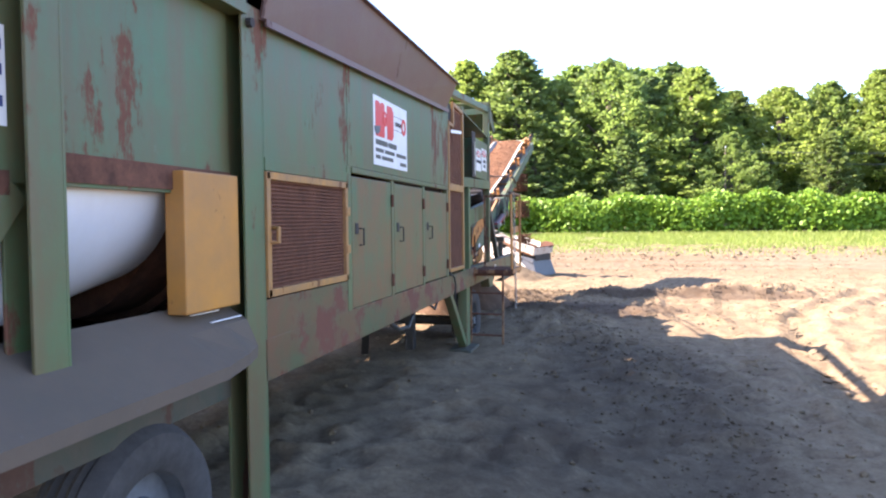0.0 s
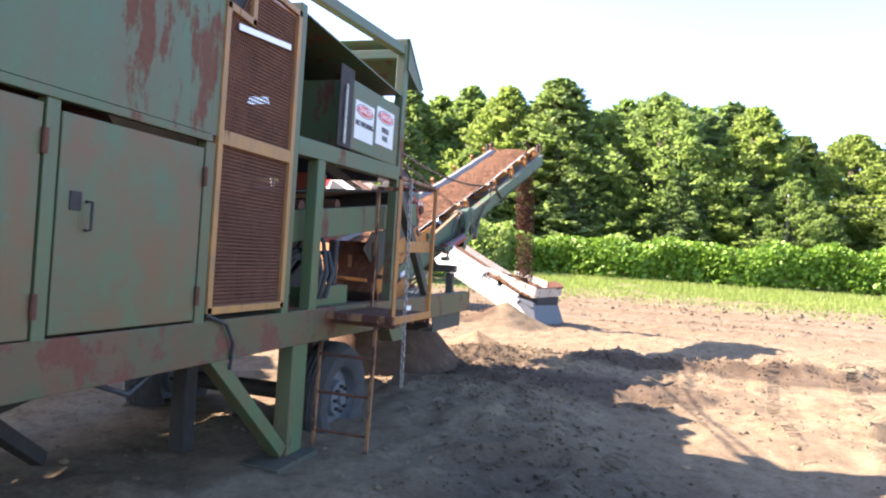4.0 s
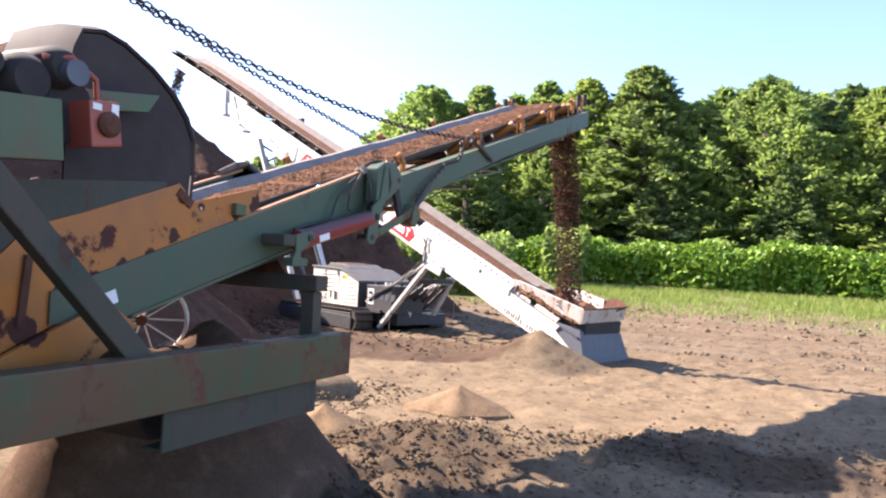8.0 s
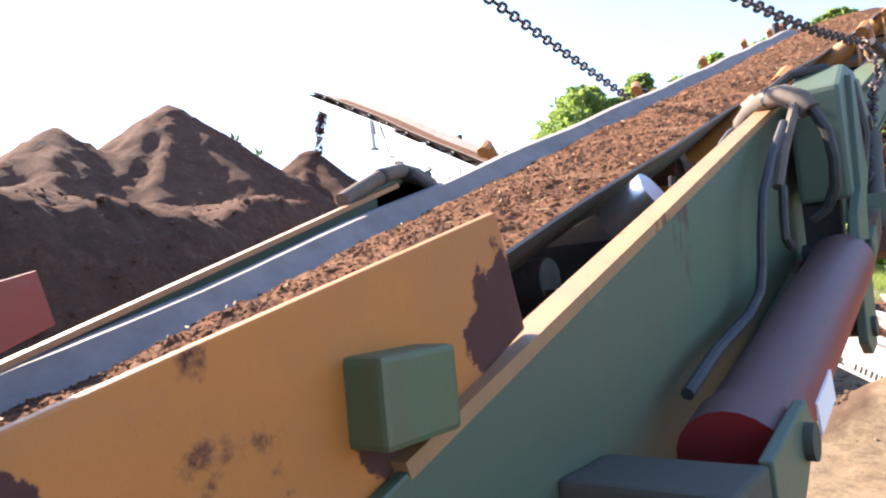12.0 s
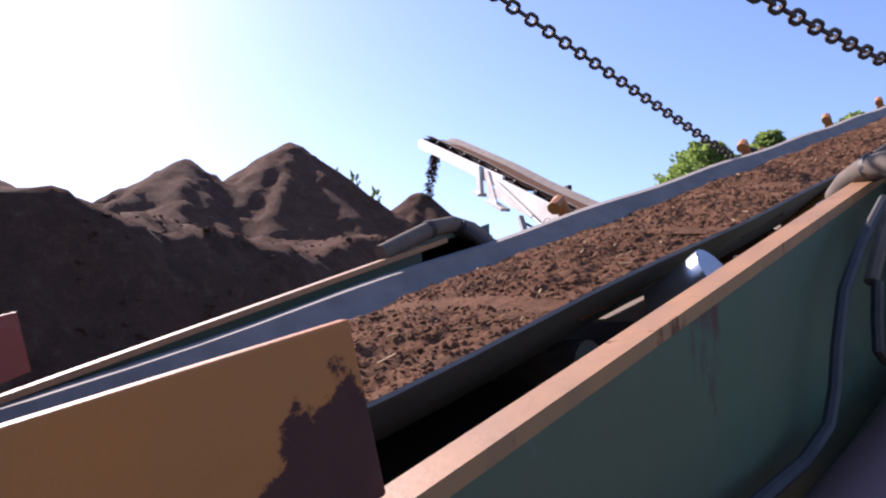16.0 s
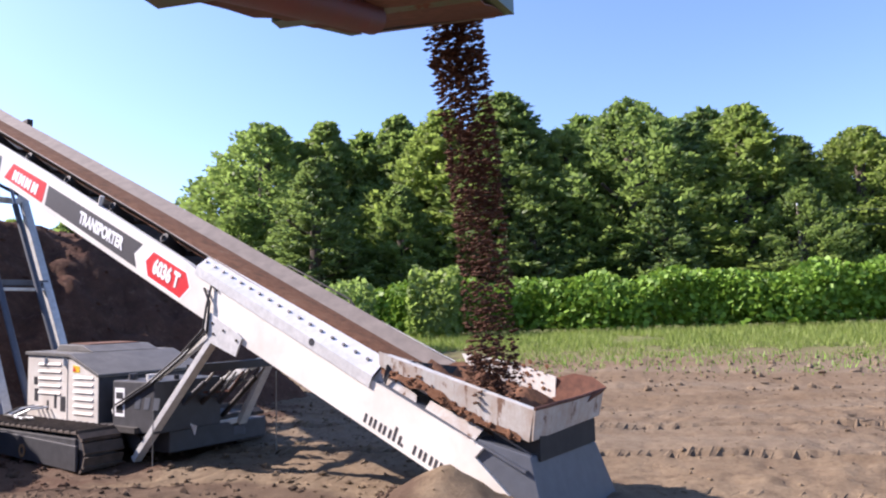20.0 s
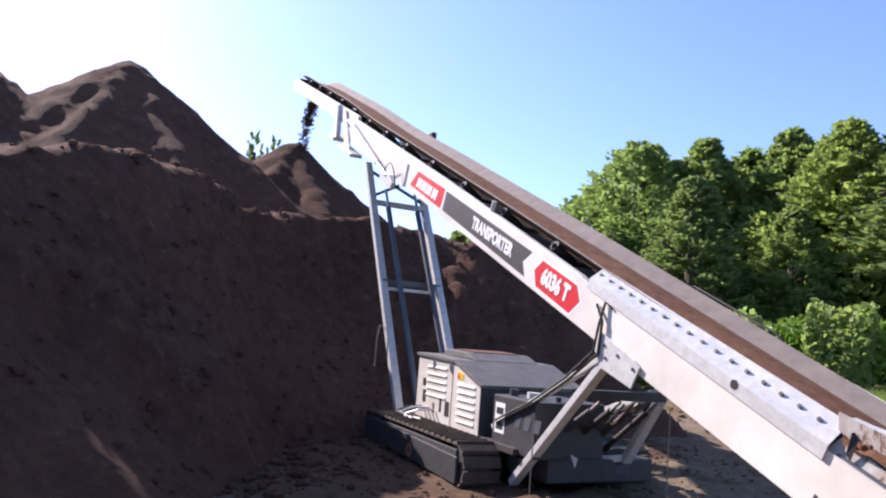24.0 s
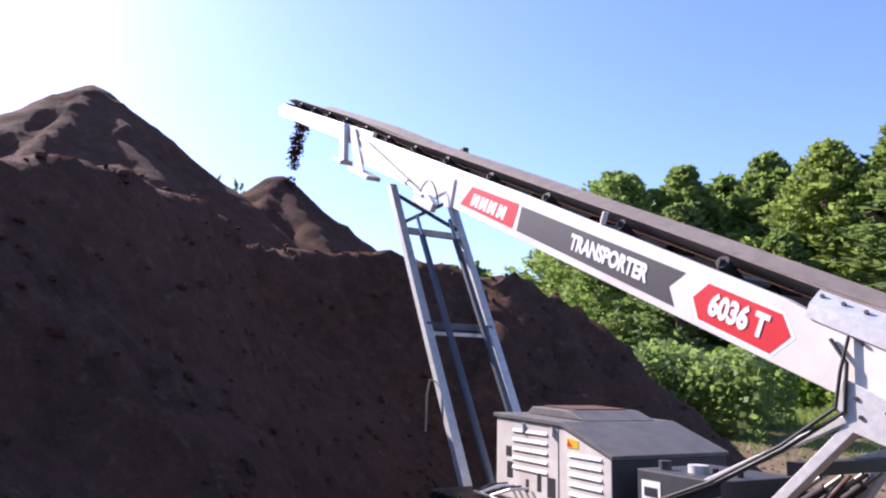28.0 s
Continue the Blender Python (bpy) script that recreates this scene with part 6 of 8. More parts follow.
for near in (1, -1):
    x = CX + near * 0.60
    xs = x - (0.022 if near > 0 else 0)
    out = [(12.1, 1.10), (12.1, 1.235), (14.72, 2.15), (14.72, 1.80), (12.5, 1.12)]
    cv("side_beam", Shape().prism(out, xs - 0.012, xs), GREEN_BEAM, label="deep green side plate with scratched paint", bevel=0.003)
    cv("top_flange", Shape().beam((xs - 0.017 * near, 13.17 if near > 0 else 12.1, 1.6095 if near > 0 else 1.236), (xs - 0.017 * near, 14.5, 2.074), 0.036, 0.014), FRAME_TAN, label="bare tan top edge of the beam")
    cv("bottom_flange", Shape().beam((xs - 0.03 * near, 12.5, 1.12), (xs - 0.03 * near, 14.72, 1.80), 0.085, 0.014), GREEN)
    arm = [(14.86, 2.06), (20.68, 3.82), (20.66, 3.60), (17.2, 2.59), (15.45, 2.02), (15.2, 1.84), (14.95, 1.80)]
    cv("arm_beam", Shape().prism(arm, x - 0.016 * near, x), GREEN_BEAM, label="tapering green upper arm", bevel=0.003)
    cv("arm_flange", Shape().beam((x - 0.04 * near, 14.9, 2.07), (x - 0.04 * near, 20.66, 3.815), 0.09, 0.012), GREEN)
    cv("arm_flange", Shape().beam((x - 0.04 * near, 15.45, 2.025), (x - 0.04 * near, 20.64, 3.60), 0.09, 0.012), GREEN)
    # hinge head
    xo = x + 0.10 * near
    hinge = cv("hinge_head", Shape().prism([(14.42, 2.07), (14.52, 2.13), (14.66, 2.14), (14.78, 2.05), (14.78, 2.0), (14.60, 1.87), (14.42, 1.835)], x, xo), HINGE_GREEN, label="green box hinge head of the fold", bevel=0.01)
    cv("hinge_plate", Shape().prism([(14.50, 2.10), (14.62, 2.11), (14.74, 2.04), (14.62, 1.93), (14.50, 1.83), (14.445, 1.70), (14.43, 1.60), (14.40, 1.545), (14.34, 1.535), (14.30, 1.56), (14.31, 1.65), (14.36, 1.80), (14.45, 1.86)], xo - 0.006 * near, xo + 0.012 * near), HINGE_GREEN, hinge, bevel=0.003)
    cv("hinge_pin", Shape().cyl((x, 14.70, 2.02), (xo + 0.018 * near, 14.70, 2.02), 0.018, 16), GREEN_DULL, hinge, smooth=True)
    cv("hinge_pin", Shape().cyl((x, 14.365, 1.585), (xo + 0.02 * near, 14.365, 1.585), 0.02, 14), GREEN_DULL, hinge, smooth=True)
    cv("hinge_pin", Shape().cyl((x, 14.41, 1.73), (xo + 0.022 * near, 14.41, 1.73), 0.022, 14), DARKSTEEL, hinge, smooth=True)
    cv("hinge_web", Shape().box((min(x, xo - 0.03 * near), 14.44, 1.58), (max(x, xo - 0.03 * near), 14.49, 1.84)), DARKSTEEL, hinge, bevel=0.004)
    cv("link_bar", Shape().beam((xo - 0.03 * near, 14.44, 1.60), (xo - 0.03 * near, 15.02, 1.82), 0.022, 0.055), GREEN, hinge, bevel=0.004)
    cv("link_bar", Shape().beam((xo - 0.05 * near, 14.73, 2.02), (xo - 0.05 * near, 14.86, 1.75), 0.03, 0.07), DARKSTEEL, hinge, bevel=0.004)
    cv("link_plate", Shape().prism([(14.93, 1.72), (15.02, 1.70), (15.10, 1.80), (15.02, 1.88)], x, xo), GREEN, hinge, bevel=0.004)
    cv("strut_tube", Shape().cyl((xo - 0.03 * near, 14.97, 1.77), (xo - 0.05 * near, 15.32, 2.07), 0.022, 14), GREEN_DULL, hinge, smooth=True)
    # red lift cylinder and its mounts
    xr = x + 0.075 * near
    ram = cv("lift_cylinder", Shape().cyl((xr, 13.60, 1.525), (xr, 14.36, 1.712), 0.056, 24), RAM_RED, label="dusty red hydraulic cylinder", smooth=True)
    cv("cylinder_rod", Shape().cyl((xr, 14.36, 1.712), (xr, 14.45, 1.734), 0.03, 14), CHAIN_LIGHT, ram, smooth=True)
    cv("cylinder_cap", Shape().cyl((xr, 13.575, 1.519), (xr, 13.63, 1.533), 0.062, 24), RAM_RED, ram, smooth=True)
    cv("label", Shape().beam((xr + 0.0565 * near, 13.72, 1.540), (xr + 0.0565 * near, 13.82, 1.565), 0.003, 0.04), DECAL_WHITE, ram)
    mnt = cv("ram_mount", Shape().box((min(xs, x + 0.138 * near), 13.37, 1.485), (max(xs, x + 0.138 * near), 13.475, 1.55)), GREEN_DULL, label="square green cylinder mount", bevel=0.006)
    cv("mount_plate", Shape().prism([(13.477, 1.552), (13.63, 1.58), (13.66, 1.545), (13.60, 1.50), (13.53, 1.455), (13.53, 1.425), (13.60, 1.415), (13.595, 1.375), (13.455, 1.37), (13.46, 1.42), (13.485, 1.45)], x + 0.126 * near, x + 0.14 * near), HINGE_GREEN, mnt, bevel=0.003)
    cv("mount_bolt", Shape().cyl((x + 0.126 * near, 13.61, 1.54), (x + 0.15 * near, 13.61, 1.54), 0.02, 16), GREEN_DULL, mnt, smooth=True)
    cv("mount_lug", Shape().prism([(13.47, 1.42), (13.52, 1.425), (13.59, 1.412), (13.585, 1.378), (13.465, 1.372)], x + 0.06 * near, x + 0.124 * near), HINGE_GREEN, mnt, bevel=0.003)
    # ochre skirt plate along the loading end
    sk = [(11.73, 0.91), (11.69, 1.165), (12.0, 1.49), (12.25, 1.571), (12.76, 1.755), (12.85, 1.672), (13.335, 1.80), (13.365, 1.69), (13.06, 1.56), (12.25, 1.27), (12.32, 1.19)]
    cv("skirt_plate", Shape().prism(sk if near > 0 else [(a + 0.07, b + 0.045) for a, b in sk], xs - 0.024 * near, xs - 0.014 * near), YELLOW if near > 0 else SKIRT_RED, label="ochre skirt plate with rust patches" if near > 0 else "rust-red skirt plate with a bare bright edge", bevel=0.002)
    cv("skirt_lug", Shape().box((min(x - 0.05 * near, x), 13.13, 1.632), (max(x - 0.05 * near, x), 13.21, 1.695)), GREEN, bevel=0.005)
    cv("skirt_bolt", Shape().cyl((xs - 0.03 * near, 12.905, 1.645), (xs - 0.008 * near, 12.905, 1.645), 0.008, 10), STEEL_SHINE, smooth=True)
    cv("skirt_bracket", Shape().beam((xs - 0.011 * near, 12.75, 1.715), (xs - 0.009 * near, 12.84, 1.655), 0.01, 0.045), RUSTY, bevel=0.003)
    cv("skirt_rib", Shape().beam((xs - 0.006 * near, 12.0, 1.38), (xs - 0.006 * near, 11.98, 1.10), 0.02, 0.03), RUSTY)

cv("label", Shape().beam((CX + 0.581, 12.30, 1.175), (CX + 0.581, 12.415, 1.215), 0.004, 0.06), DECAL_WHITE, label="pale torn label")
cv("lower_plate", Shape().prism([(11.72, 0.93), (12.34, 1.19), (12.5, 1.08), (12.3, 0.95), (11.78, 0.88)], CX + 0.60, CX + 0.625), YELLOW, bevel=0.002)

# added pan: blocks sun under the belt, black to imitate deep shade
cv("tail_pan", Shape().prism([(12.0, 0.98), (14.6, 1.70), (14.6, 1.715), (12.0, 0.995)], CX - 0.6, CX + 0.57), RUBBER, label="black pan added under the loading end to block sun and look shaded")
# hidden far-side plate, added to keep sun off the mound
cv("tail_guard", Shape().prism([(12.0, 0.80), (13.15, 0.84), (13.15, 1.40), (12.0, 1.10)], CX - 0.625, CX - 0.615), DARKSTEEL)

# belt, three flats across, out and back
prof = ((-0.43, 0.002), (-0.405, 0.002), (-0.375, 0.0), (-0.36, -0.022), (-0.33, -0.05), (-0.24, -0.125), (-0.1, -0.15), (0.1, -0.15), (0.24, -0.125), (0.33, -0.065), (0.412, -0.012))
cv("belt", Shape().grid([[(belt_x(y) + a, y, belt_z(y) + max(-0.15, b - 0.19 * max(0, y - 19.95)) + 0.004 * math.sin(7 * y + 9 * a)) for a, b in prof] for y in [11.98 + 0.125 * i for i in range(71)]]), BELT, label="worn grey troughed rubber belt", smooth=True, solid=0.006)
# loading end of the return belt in black, standing for the shade there
cv("return_belt", Shape().grid([[(belt_x(y) + a, y, belt_z(y) - 0.27) for a in (-0.45, 0.45)] for y in (12.0, 14.7)]), RUBBER, solid=0.008)
cv("return_belt", Shape().grid([[(belt_x(y) + a, y, belt_z(y) - 0.27) for a in (-0.45, 0.45)] for y in (14.7, 16.0, 20.7)]), BELT_BROWN, solid=0.008)
# black sheet over the side plate's inner face, in place of shade
cv("side_liner", Shape().prism([(12.3, 1.13), (12.3, 1.22), (14.3, 1.95), (14.3, 1.70)], CX + 0.548, CX + 0.556), RUBBER, label="black sheet added inside the side plate to imitate shade")
cv("head_pulley", Shape().cyl((CX - 0.52, 20.72, belt_z(20.72) - 0.285), (CX + 0.52, 20.72, belt_z(20.72) - 0.285), 0.125, 24), RUBBER, smooth=True)
cv("belt_wrap", Shape().grid([[(CX + a, 20.72 + 0.13 * math.sin(t), belt_z(20.72) - 0.285 + 0.13 * math.cos(t)) for a in (-0.45, 0, 0.45)] for t in [math.pi * i / 10 for i in range(11)]]), BELT_BROWN, smooth=True, solid=0.008)
cv("tail_pulley", Shape().cyl((CX - 0.5, 12.0, belt_z(12.0) - 0.2), (CX + 0.5, 12.0, belt_z(12.0) - 0.2), 0.17, 20), RUBBER, smooth=True)


def idler(y, colour, shiny=False):
    z, mx = belt_z(y) + (0.03 if y > 15 else 0), belt_x(y)
    it = cv("idler_set", Shape().box((mx - 0.55, y - 0.03, z - 0.29), (mx + 0.55, y + 0.03, z - 0.25)), colour, label="troughing idler with angled rollers")
    cv("roller", Shape().cyl((mx - 0.2, y, z - 0.225), (mx + 0.2, y, z - 0.225), 0.05, 14), STEEL_SHINE if shiny else RUSTY, it, smooth=True)
    for k in (-1, 1):
        cv("wing_roller", Shape().cyl((mx + k * (0.37 if shiny else 0.25), y, z - (0.126 if shiny else 0.200)), (mx + k * 0.475, y, z - 0.062), 0.052 if shiny else 0.045, 22), STEEL_SHINE if shiny else colour, it, smooth=True)
        cv("idler_bracket", Shape().prism([(y - 0.03, z - 0.28), (y + 0.03, z - 0.28), (y + 0.025, z - 0.10), (y + 0.012, z - 0.035), (y - 0.012, z - 0.035), (y - 0.025, z - 0.1)], mx + k * 0.515 - 0.004, mx + k * 0.515 + 0.004), colour, it, bevel=0.002)
        if not shiny:
            cv("idler_arm", Shape().tube([(mx + k * 0.54, y - 0.04, z - 0.02), (mx + k * 0.55, y, z + 0.015), (mx + k * 0.555, y + 0.06, z - 0.04), (mx + k * 0.55, y + 0.07, z - 0.16)], 0.026, 8), colour, it, smooth=True)
    return it


for y in (12.4, 14.27):
    idler(y, DARKSTEEL, True)
for y in (15.12, 16.55, 17.75, 18.9, 19.85, 20.35):
    idler(y, YELLOW_RAIL)
for y in (15.3, 16.2, 17.1, 18.3, 19.4):
    cv("cross_tie", Shape().box((CX - 0.58, y - 0.05, belt_z(y) - 0.45), (CX + 0.58, y + 0.05, belt_z(y) - 0.42)), GREEN if y > 16 else YELLOW_RAIL)
cv("cross_brace", Shape().beam((CX - 0.56, 15.3, belt_z(15.3) - 0.46), (CX + 0.56, 17.1, belt_z(17.1) - 0.46), 0.05, 0.02), GREEN)
cv("cross_brace", Shape().beam((CX + 0.56, 15.3, belt_z(15.3) - 0.46), (CX - 0.56, 17.1, belt_z(17.1) - 0.46), 0.05, 0.02), GREEN)
cv("red_tube", Shape().cyl((CX, 17.4, 2.495), (CX, 19.35, 3.11), 0.085, 22), TUBE_RED, label="long red tube slung under the arm", smooth=True)
cv("under_pipe", Shape().cyl((CX + 0.1, 15.0, 1.78), (CX + 0.1, 16.7, 2.26), 0.04, 12), GREYPLATE, smooth=True)
cv("slack_cable", Shape().tube(sag_line((CX + 0.35, 15.1, 1.86), (CX + 0.08, 17.42, 2.52), 0.13, 16), 0.007, 8), HOSE, smooth=True)
cv("skid_plate", Shape().grid([[(CX + a, y, belt_z(y) - 0.415 - 0.02 * math.sin((y - 18.0) / 2.7 * 3.14) + 0.012 * math.sin(9 * y + 5 * a)) for a in (-0.5, -0.2, 0.2, 0.55)] for y in [18.0 + 0.25 * i for i in range(11)]]), RUSTY, label="bent rusty scraper plate under the head", smooth=True, solid=0.01)
for y, z in ((20.55, 3.99), (20.2, 3.9)):
    for k in (-1, 1):
        cv("bearing_knob", Shape().cyl((CX + k * 0.56, y, z - 0.1), (CX + k * 0.56, y, z + 0.06), 0.035, 10), DARKSTEEL, smooth=True)
cv("take_up_bolt", Shape().tube([(CX + 0.58, 16.3, 2.60), (CX + 0.62, 16.45, 2.55), (CX + 0.62, 16.75, 2.48)], 0.018, 8), DARKSTEEL, smooth=True)
for k in (-1, 1):
    cv("chain_shackle", Shape().tube([(CX + k * 0.53, 16.60, 2.72), (CX + k * 0.56, 16.62, 2.66), (CX + k * 0.58, 16.60, 2.58), (CX + k * 0.55, 16.56, 2.56)], 0.02, 8), CHAIN, smooth=True)

# hoses over the hinge
cv("hose_sleeve", Shape().tube([(CX + 0.50, 14.45, 2.03), (CX + 0.53, 14.42, 2.05), (CX + 0.57, 14.38, 2.06), (CX + 0.61, 14.35, 2.056), (CX + 0.64, 14.335, 2.036), (CX + 0.655, 14.33, 2.01)], 0.022, 12), SLEEVE, label="faded cloth sleeve round the hoses", smooth=True)
cv("sleeve_tie", Shape().tube([(CX + 0.576, 14.377, 2.06), (CX + 0.584, 14.372, 2.06)], 0.0245, 12), HOSE, smooth=True)
cv("hose_sleeve", Shape().tube([(CX + 0.635, 14.325, 2.03), (CX + 0.625, 14.29, 1.98), (CX + 0.618, 14.25, 1.93), (CX + 0.612, 14.2, 1.86)], 0.010, 8), SLEEVE, smooth=True)
cv("hydraulic_hose", Shape().tube([(CX + 0.66, 14.33, 2.015), (CX + 0.68, 14.34, 1.97), (CX + 0.685, 14.35, 1.91), (CX + 0.68, 14.36, 1.86), (CX + 0.66, 14.37, 1.82), (CX + 0.63, 14.37, 1.80)], 0.011, 8), HOSE, smooth=True)
cv("hydraulic_hose", Shape().tube([(CX + 0.50, 14.45, 2.03), (CX + 0.475, 14.44, 2.015), (CX + 0.455, 14.43, 1.99)], 0.010, 8), HOSE, smooth=True)
cv("hydraulic_hose", Shape().tube([(CX + 0.62, 14.2, 1.86), (CX + 0.618, 14.19, 1.81), (CX + 0.618, 14.185, 1.765), (CX + 0.62, 14.21, 1.75), (CX + 0.62, 14.22, 1.752)], 0.008, 8), HOSE, smooth=True)
cv("hydraulic_hose", Shape().tube([(CX + 0.622, 14.26, 1.985), (CX + 0.618, 14.15, 1.91), (CX + 0.616, 14.07, 1.84), (CX + 0.616, 14.03, 1.77), (CX + 0.616, 14.01, 1.72), (CX + 0.616, 13.98, 1.68), (CX + 0.616, 13.9, 1.65), (CX + 0.616, 13.74, 1.62), (CX + 0.616, 13.62, 1.585)], 0.008, 8), HOSE, smooth=True)
cv("hydraulic_hose", Shape().tube([(CX + 0.55, 14.47, 2.09), (CX + 0.60, 14.49, 2.125), (CX + 0.66, 14.52, 2.13), (CX + 0.705, 14.55, 2.09), (CX + 0.715, 14.57, 1.98), (CX + 0.70, 14.57, 1.9)], 0.011, 8), HOSE, smooth=True)
cv("hose_sleeve", Shape().tube([(CX - 0.60, 14.28, 2.02), (CX - 0.60, 14.38, 2.068), (CX - 0.60, 14.47, 2.11), (CX - 0.595, 14.55, 2.13), (CX - 0.585, 14.62, 2.118), (CX - 0.575, 14.68, 2.085)], 0.025, 12), SLEEVE, label="faded cloth sleeve round the hoses", smooth=True)
cv("sleeve_tie", Shape().tube([(CX - 0.60, 14.452, 2.102), (CX - 0.60, 14.466, 2.108)], 0.0275, 12), HOSE, smooth=True)
for i in range(4):
    cv("hydraulic_hose", Shape().tube([(CX - 0.605 + 0.016 * i, 14.56, 2.125 - 0.012 * (i % 2)), (CX - 0.60 + 0.02 * i, 14.66, 2.105 - 0.016 * i), (CX - 0.58 + 0.012 * i, 14.80, 2.06 - 0.02 * i), (CX - 0.56, 14.95, 2.0 - 0.02 * i)], 0.017, 8), HOSE, smooth=True)

# rest frame standing on the chassis end
pp("rest_bracket", Shape().box((CX + 0.68, 13.6, 0.775), (XF - 0.118, 13.68, 0.80)), GREEN_DULL)
rest = thing("rest_frame", "dark green goal-shaped rest frame standing on the chassis end", "support frame", at=pose(CX, 13.64, 1.0))
rf = placer(rest, (CX, 13.64, 1.0))
for k in (-1, 1):
    rf("post", Shape().box((CX + k * 0.74 - 0.045, 13.615, 0.78 if k > 0 else -0.1), (CX + k * 0.74 + 0.045, 13.70, 1.225)), GREEN_DULL, bevel=0.006)
rf("crossbar", Shape().box((CX - 0.81, 13.60, 1.23), (CX + 0.81, 13.72, 1.322)), GREEN_DULL, bevel=0.008)

rf("saddle", Shape().prism([(CX + 0.2, 1.321), (CX + 0.56, 1.321), (CX + 0.50, 1.40), (CX + 0.36, 1.44), (CX + 0.2, 1.42)], 13.63, 13.67, "xz"), RUSTY, label="rusty saddle plate on the crossbar", bevel=0.004)

# bent spoked wheel lying on the soil behind the chassis
spoked = thing("spoked_wheel", "bent rusty spoked wheel half buried in soil", "wheel", at=pose(-3.0, 13.46, 0.98, 8, 0, 40))
rim_pts = [(0.27 * math.cos(a), 0.012 * math.sin(2 * a), 0.25 * math.sin(a)) for a in [2 * math.pi * k / 30 for k in range(31)]]
part("rim", Shape().tube(rim_pts, 0.013, 8), GALV, spoked, smooth=True)
part("hub", Shape().cyl((0, -0.04, 0), (0, 0.04, 0), 0.035, 14), RUSTY, spoked, smooth=True)
for k in range(10):
    part("spoke", Shape().tube([(0.03 * math.cos(0.628 * k), 0.02 * (-1) ** k, 0.03 * math.sin(0.628 * k)), rim_pts[3 * k]], 0.006, 6), GALV, spoked, smooth=True)

# belt load: lumpy soil pieces that ride up the belt
LOAD_COUNT, LOAD_FIRST, LOAD_LAST, LOAD_SPEED = 14, 12.02, 20.45, 1.55
LOAD_LEN = (LOAD_LAST - LOAD_FIRST + 0.04 * LOAD_SPEED) / LOAD_COUNT


def belt_wall(a):
    """Height of the belt at a from its middle, below its edges."""
    return -0.146 + 0.15 * max(0, a - 0.1) if a < 0.24 else -0.121 + (a - 0.24) * 0.637


def load_top(a, y, seed):
    """Height of the soil's top over the belt edge line."""
    calm = max(0.0, min(1.0, 7 * (1 - abs(y) / (LOAD_LEN / 2))))
    rough = 0.022 * noise.noise(Vector((a * 7, y * 7 + seed * 5, 0.3))) + 0.012 * noise.noise(Vector((a * 24, y * 24 + seed * 9, 0.7))) + 0.010 * noise.noise(Vector((a * 55, y * 55, 0.2 + seed))) + 0.006 * noise.noise(Vector((a * 110, y * 110, 4.2 + seed)))
    u = min(1.0, abs(a + 0.03) / 0.345)
    return -0.064 + 0.030 * (1 - u * u) + 0.8 * rough * (0.35 + 0.65 * calm) * (1 - u ** 6)


def load_piece(seed):
    rng = random.Random(seed)
    s = Shape()
    rows = []
    for i in range(97):
        y = (-LOAD_LEN / 2 - 0.05) + (LOAD_LEN + 0.10) * i / 96
        calm = max(0.0, min(1.0, 7 * (1 - abs(y) / (LOAD_LEN / 2))))
        row = []
        for k in range(97):
            u = -1 + k / 48
            side = (0.315 if u > 0 else 0.365) + calm * (0.03 * noise.noise(Vector((seed * 3.1, y * 9, u))) + 0.02 * noise.noise(Vector((seed * 1.7, y * 33, u))))
            a = u * side
            wall = belt_wall(abs(a))
            row.append((a, y, max(wall + 0.004, load_top(a, y, seed) - max(0, abs(y) - LOAD_LEN / 2) * 0.12) if abs(u) < 0.999 else wall - 0.004))
        rows.append(row)
    s.grid(rows)
    for _ in range(3400):
        a, y, r = rng.uniform(-0.35, 0.285), rng.uniform(-0.5, 0.5) * LOAD_LEN, rng.choice((0.0018, 0.0022, 0.0026, 0.003, 0.0035, 0.0042, 0.006)) * rng.uniform(0.7, 1.2)
        wall = belt_wall(abs(a))
        z = max(wall, load_top(a, y, seed)) + r * 0.1
        sx, sy, sz = rng.uniform(0.7, 1.3), rng.uniform(0.7, 1.3), rng.uniform(0.6, 1.0)
        s.add([(a + r * sx * dx * rng.uniform(0.75, 1.2), y + r * sy * dy * rng.uniform(0.75, 1.2), z + r * sz * dz * rng.uniform(0.75, 1.15)) for dx, dy, dz in ICO[:11]], ICO_FACES[:15])
    return mesh_of("belt_soil", s, LOAD, smooth=True)


def straw_piece(seed):
    rng = random.Random(seed + 50)
    s = Shape()
    for _ in range(22):
        a, y, t, le = rng.uniform(-0.28, 0.28), rng.uniform(-0.5, 0.5) * LOAD_LEN, rng.uniform(0, 3.14), rng.choice((0.008, 0.011, 0.015, 0.02, 0.035))
        z = load_top(a, y, seed) + 0.006
        s.beam((a - le / 2 * math.cos(t), y - le / 2 * math.sin(t), z), (a + le / 2 * math.cos(t), y + le / 2 * math.sin(t), z + rng.uniform(-0.004, 0.006)), rng.choice((0.002, 0.003, 0.004)), 0.002)
    return mesh_of("straw", s, STRAW)


LOADS, STRAWS = [load_piece(k) for k in range(4)], [straw_piece(k) for k in range(4)]
belt_loads = []
for k in range(LOAD_COUNT):
    ob = thing("belt_soil", "loose brown screened soil with bits of straw riding the belt", "soil", "soil on the belt")
    for name, me in (("soil", LOADS[k % 4]), ("straw", STRAWS[k % 4])):
        p = new(name, me)
        p.parent = ob
        if name == "straw":
            tagged(p, kind="stuff")
    belt_loads.append(ob)


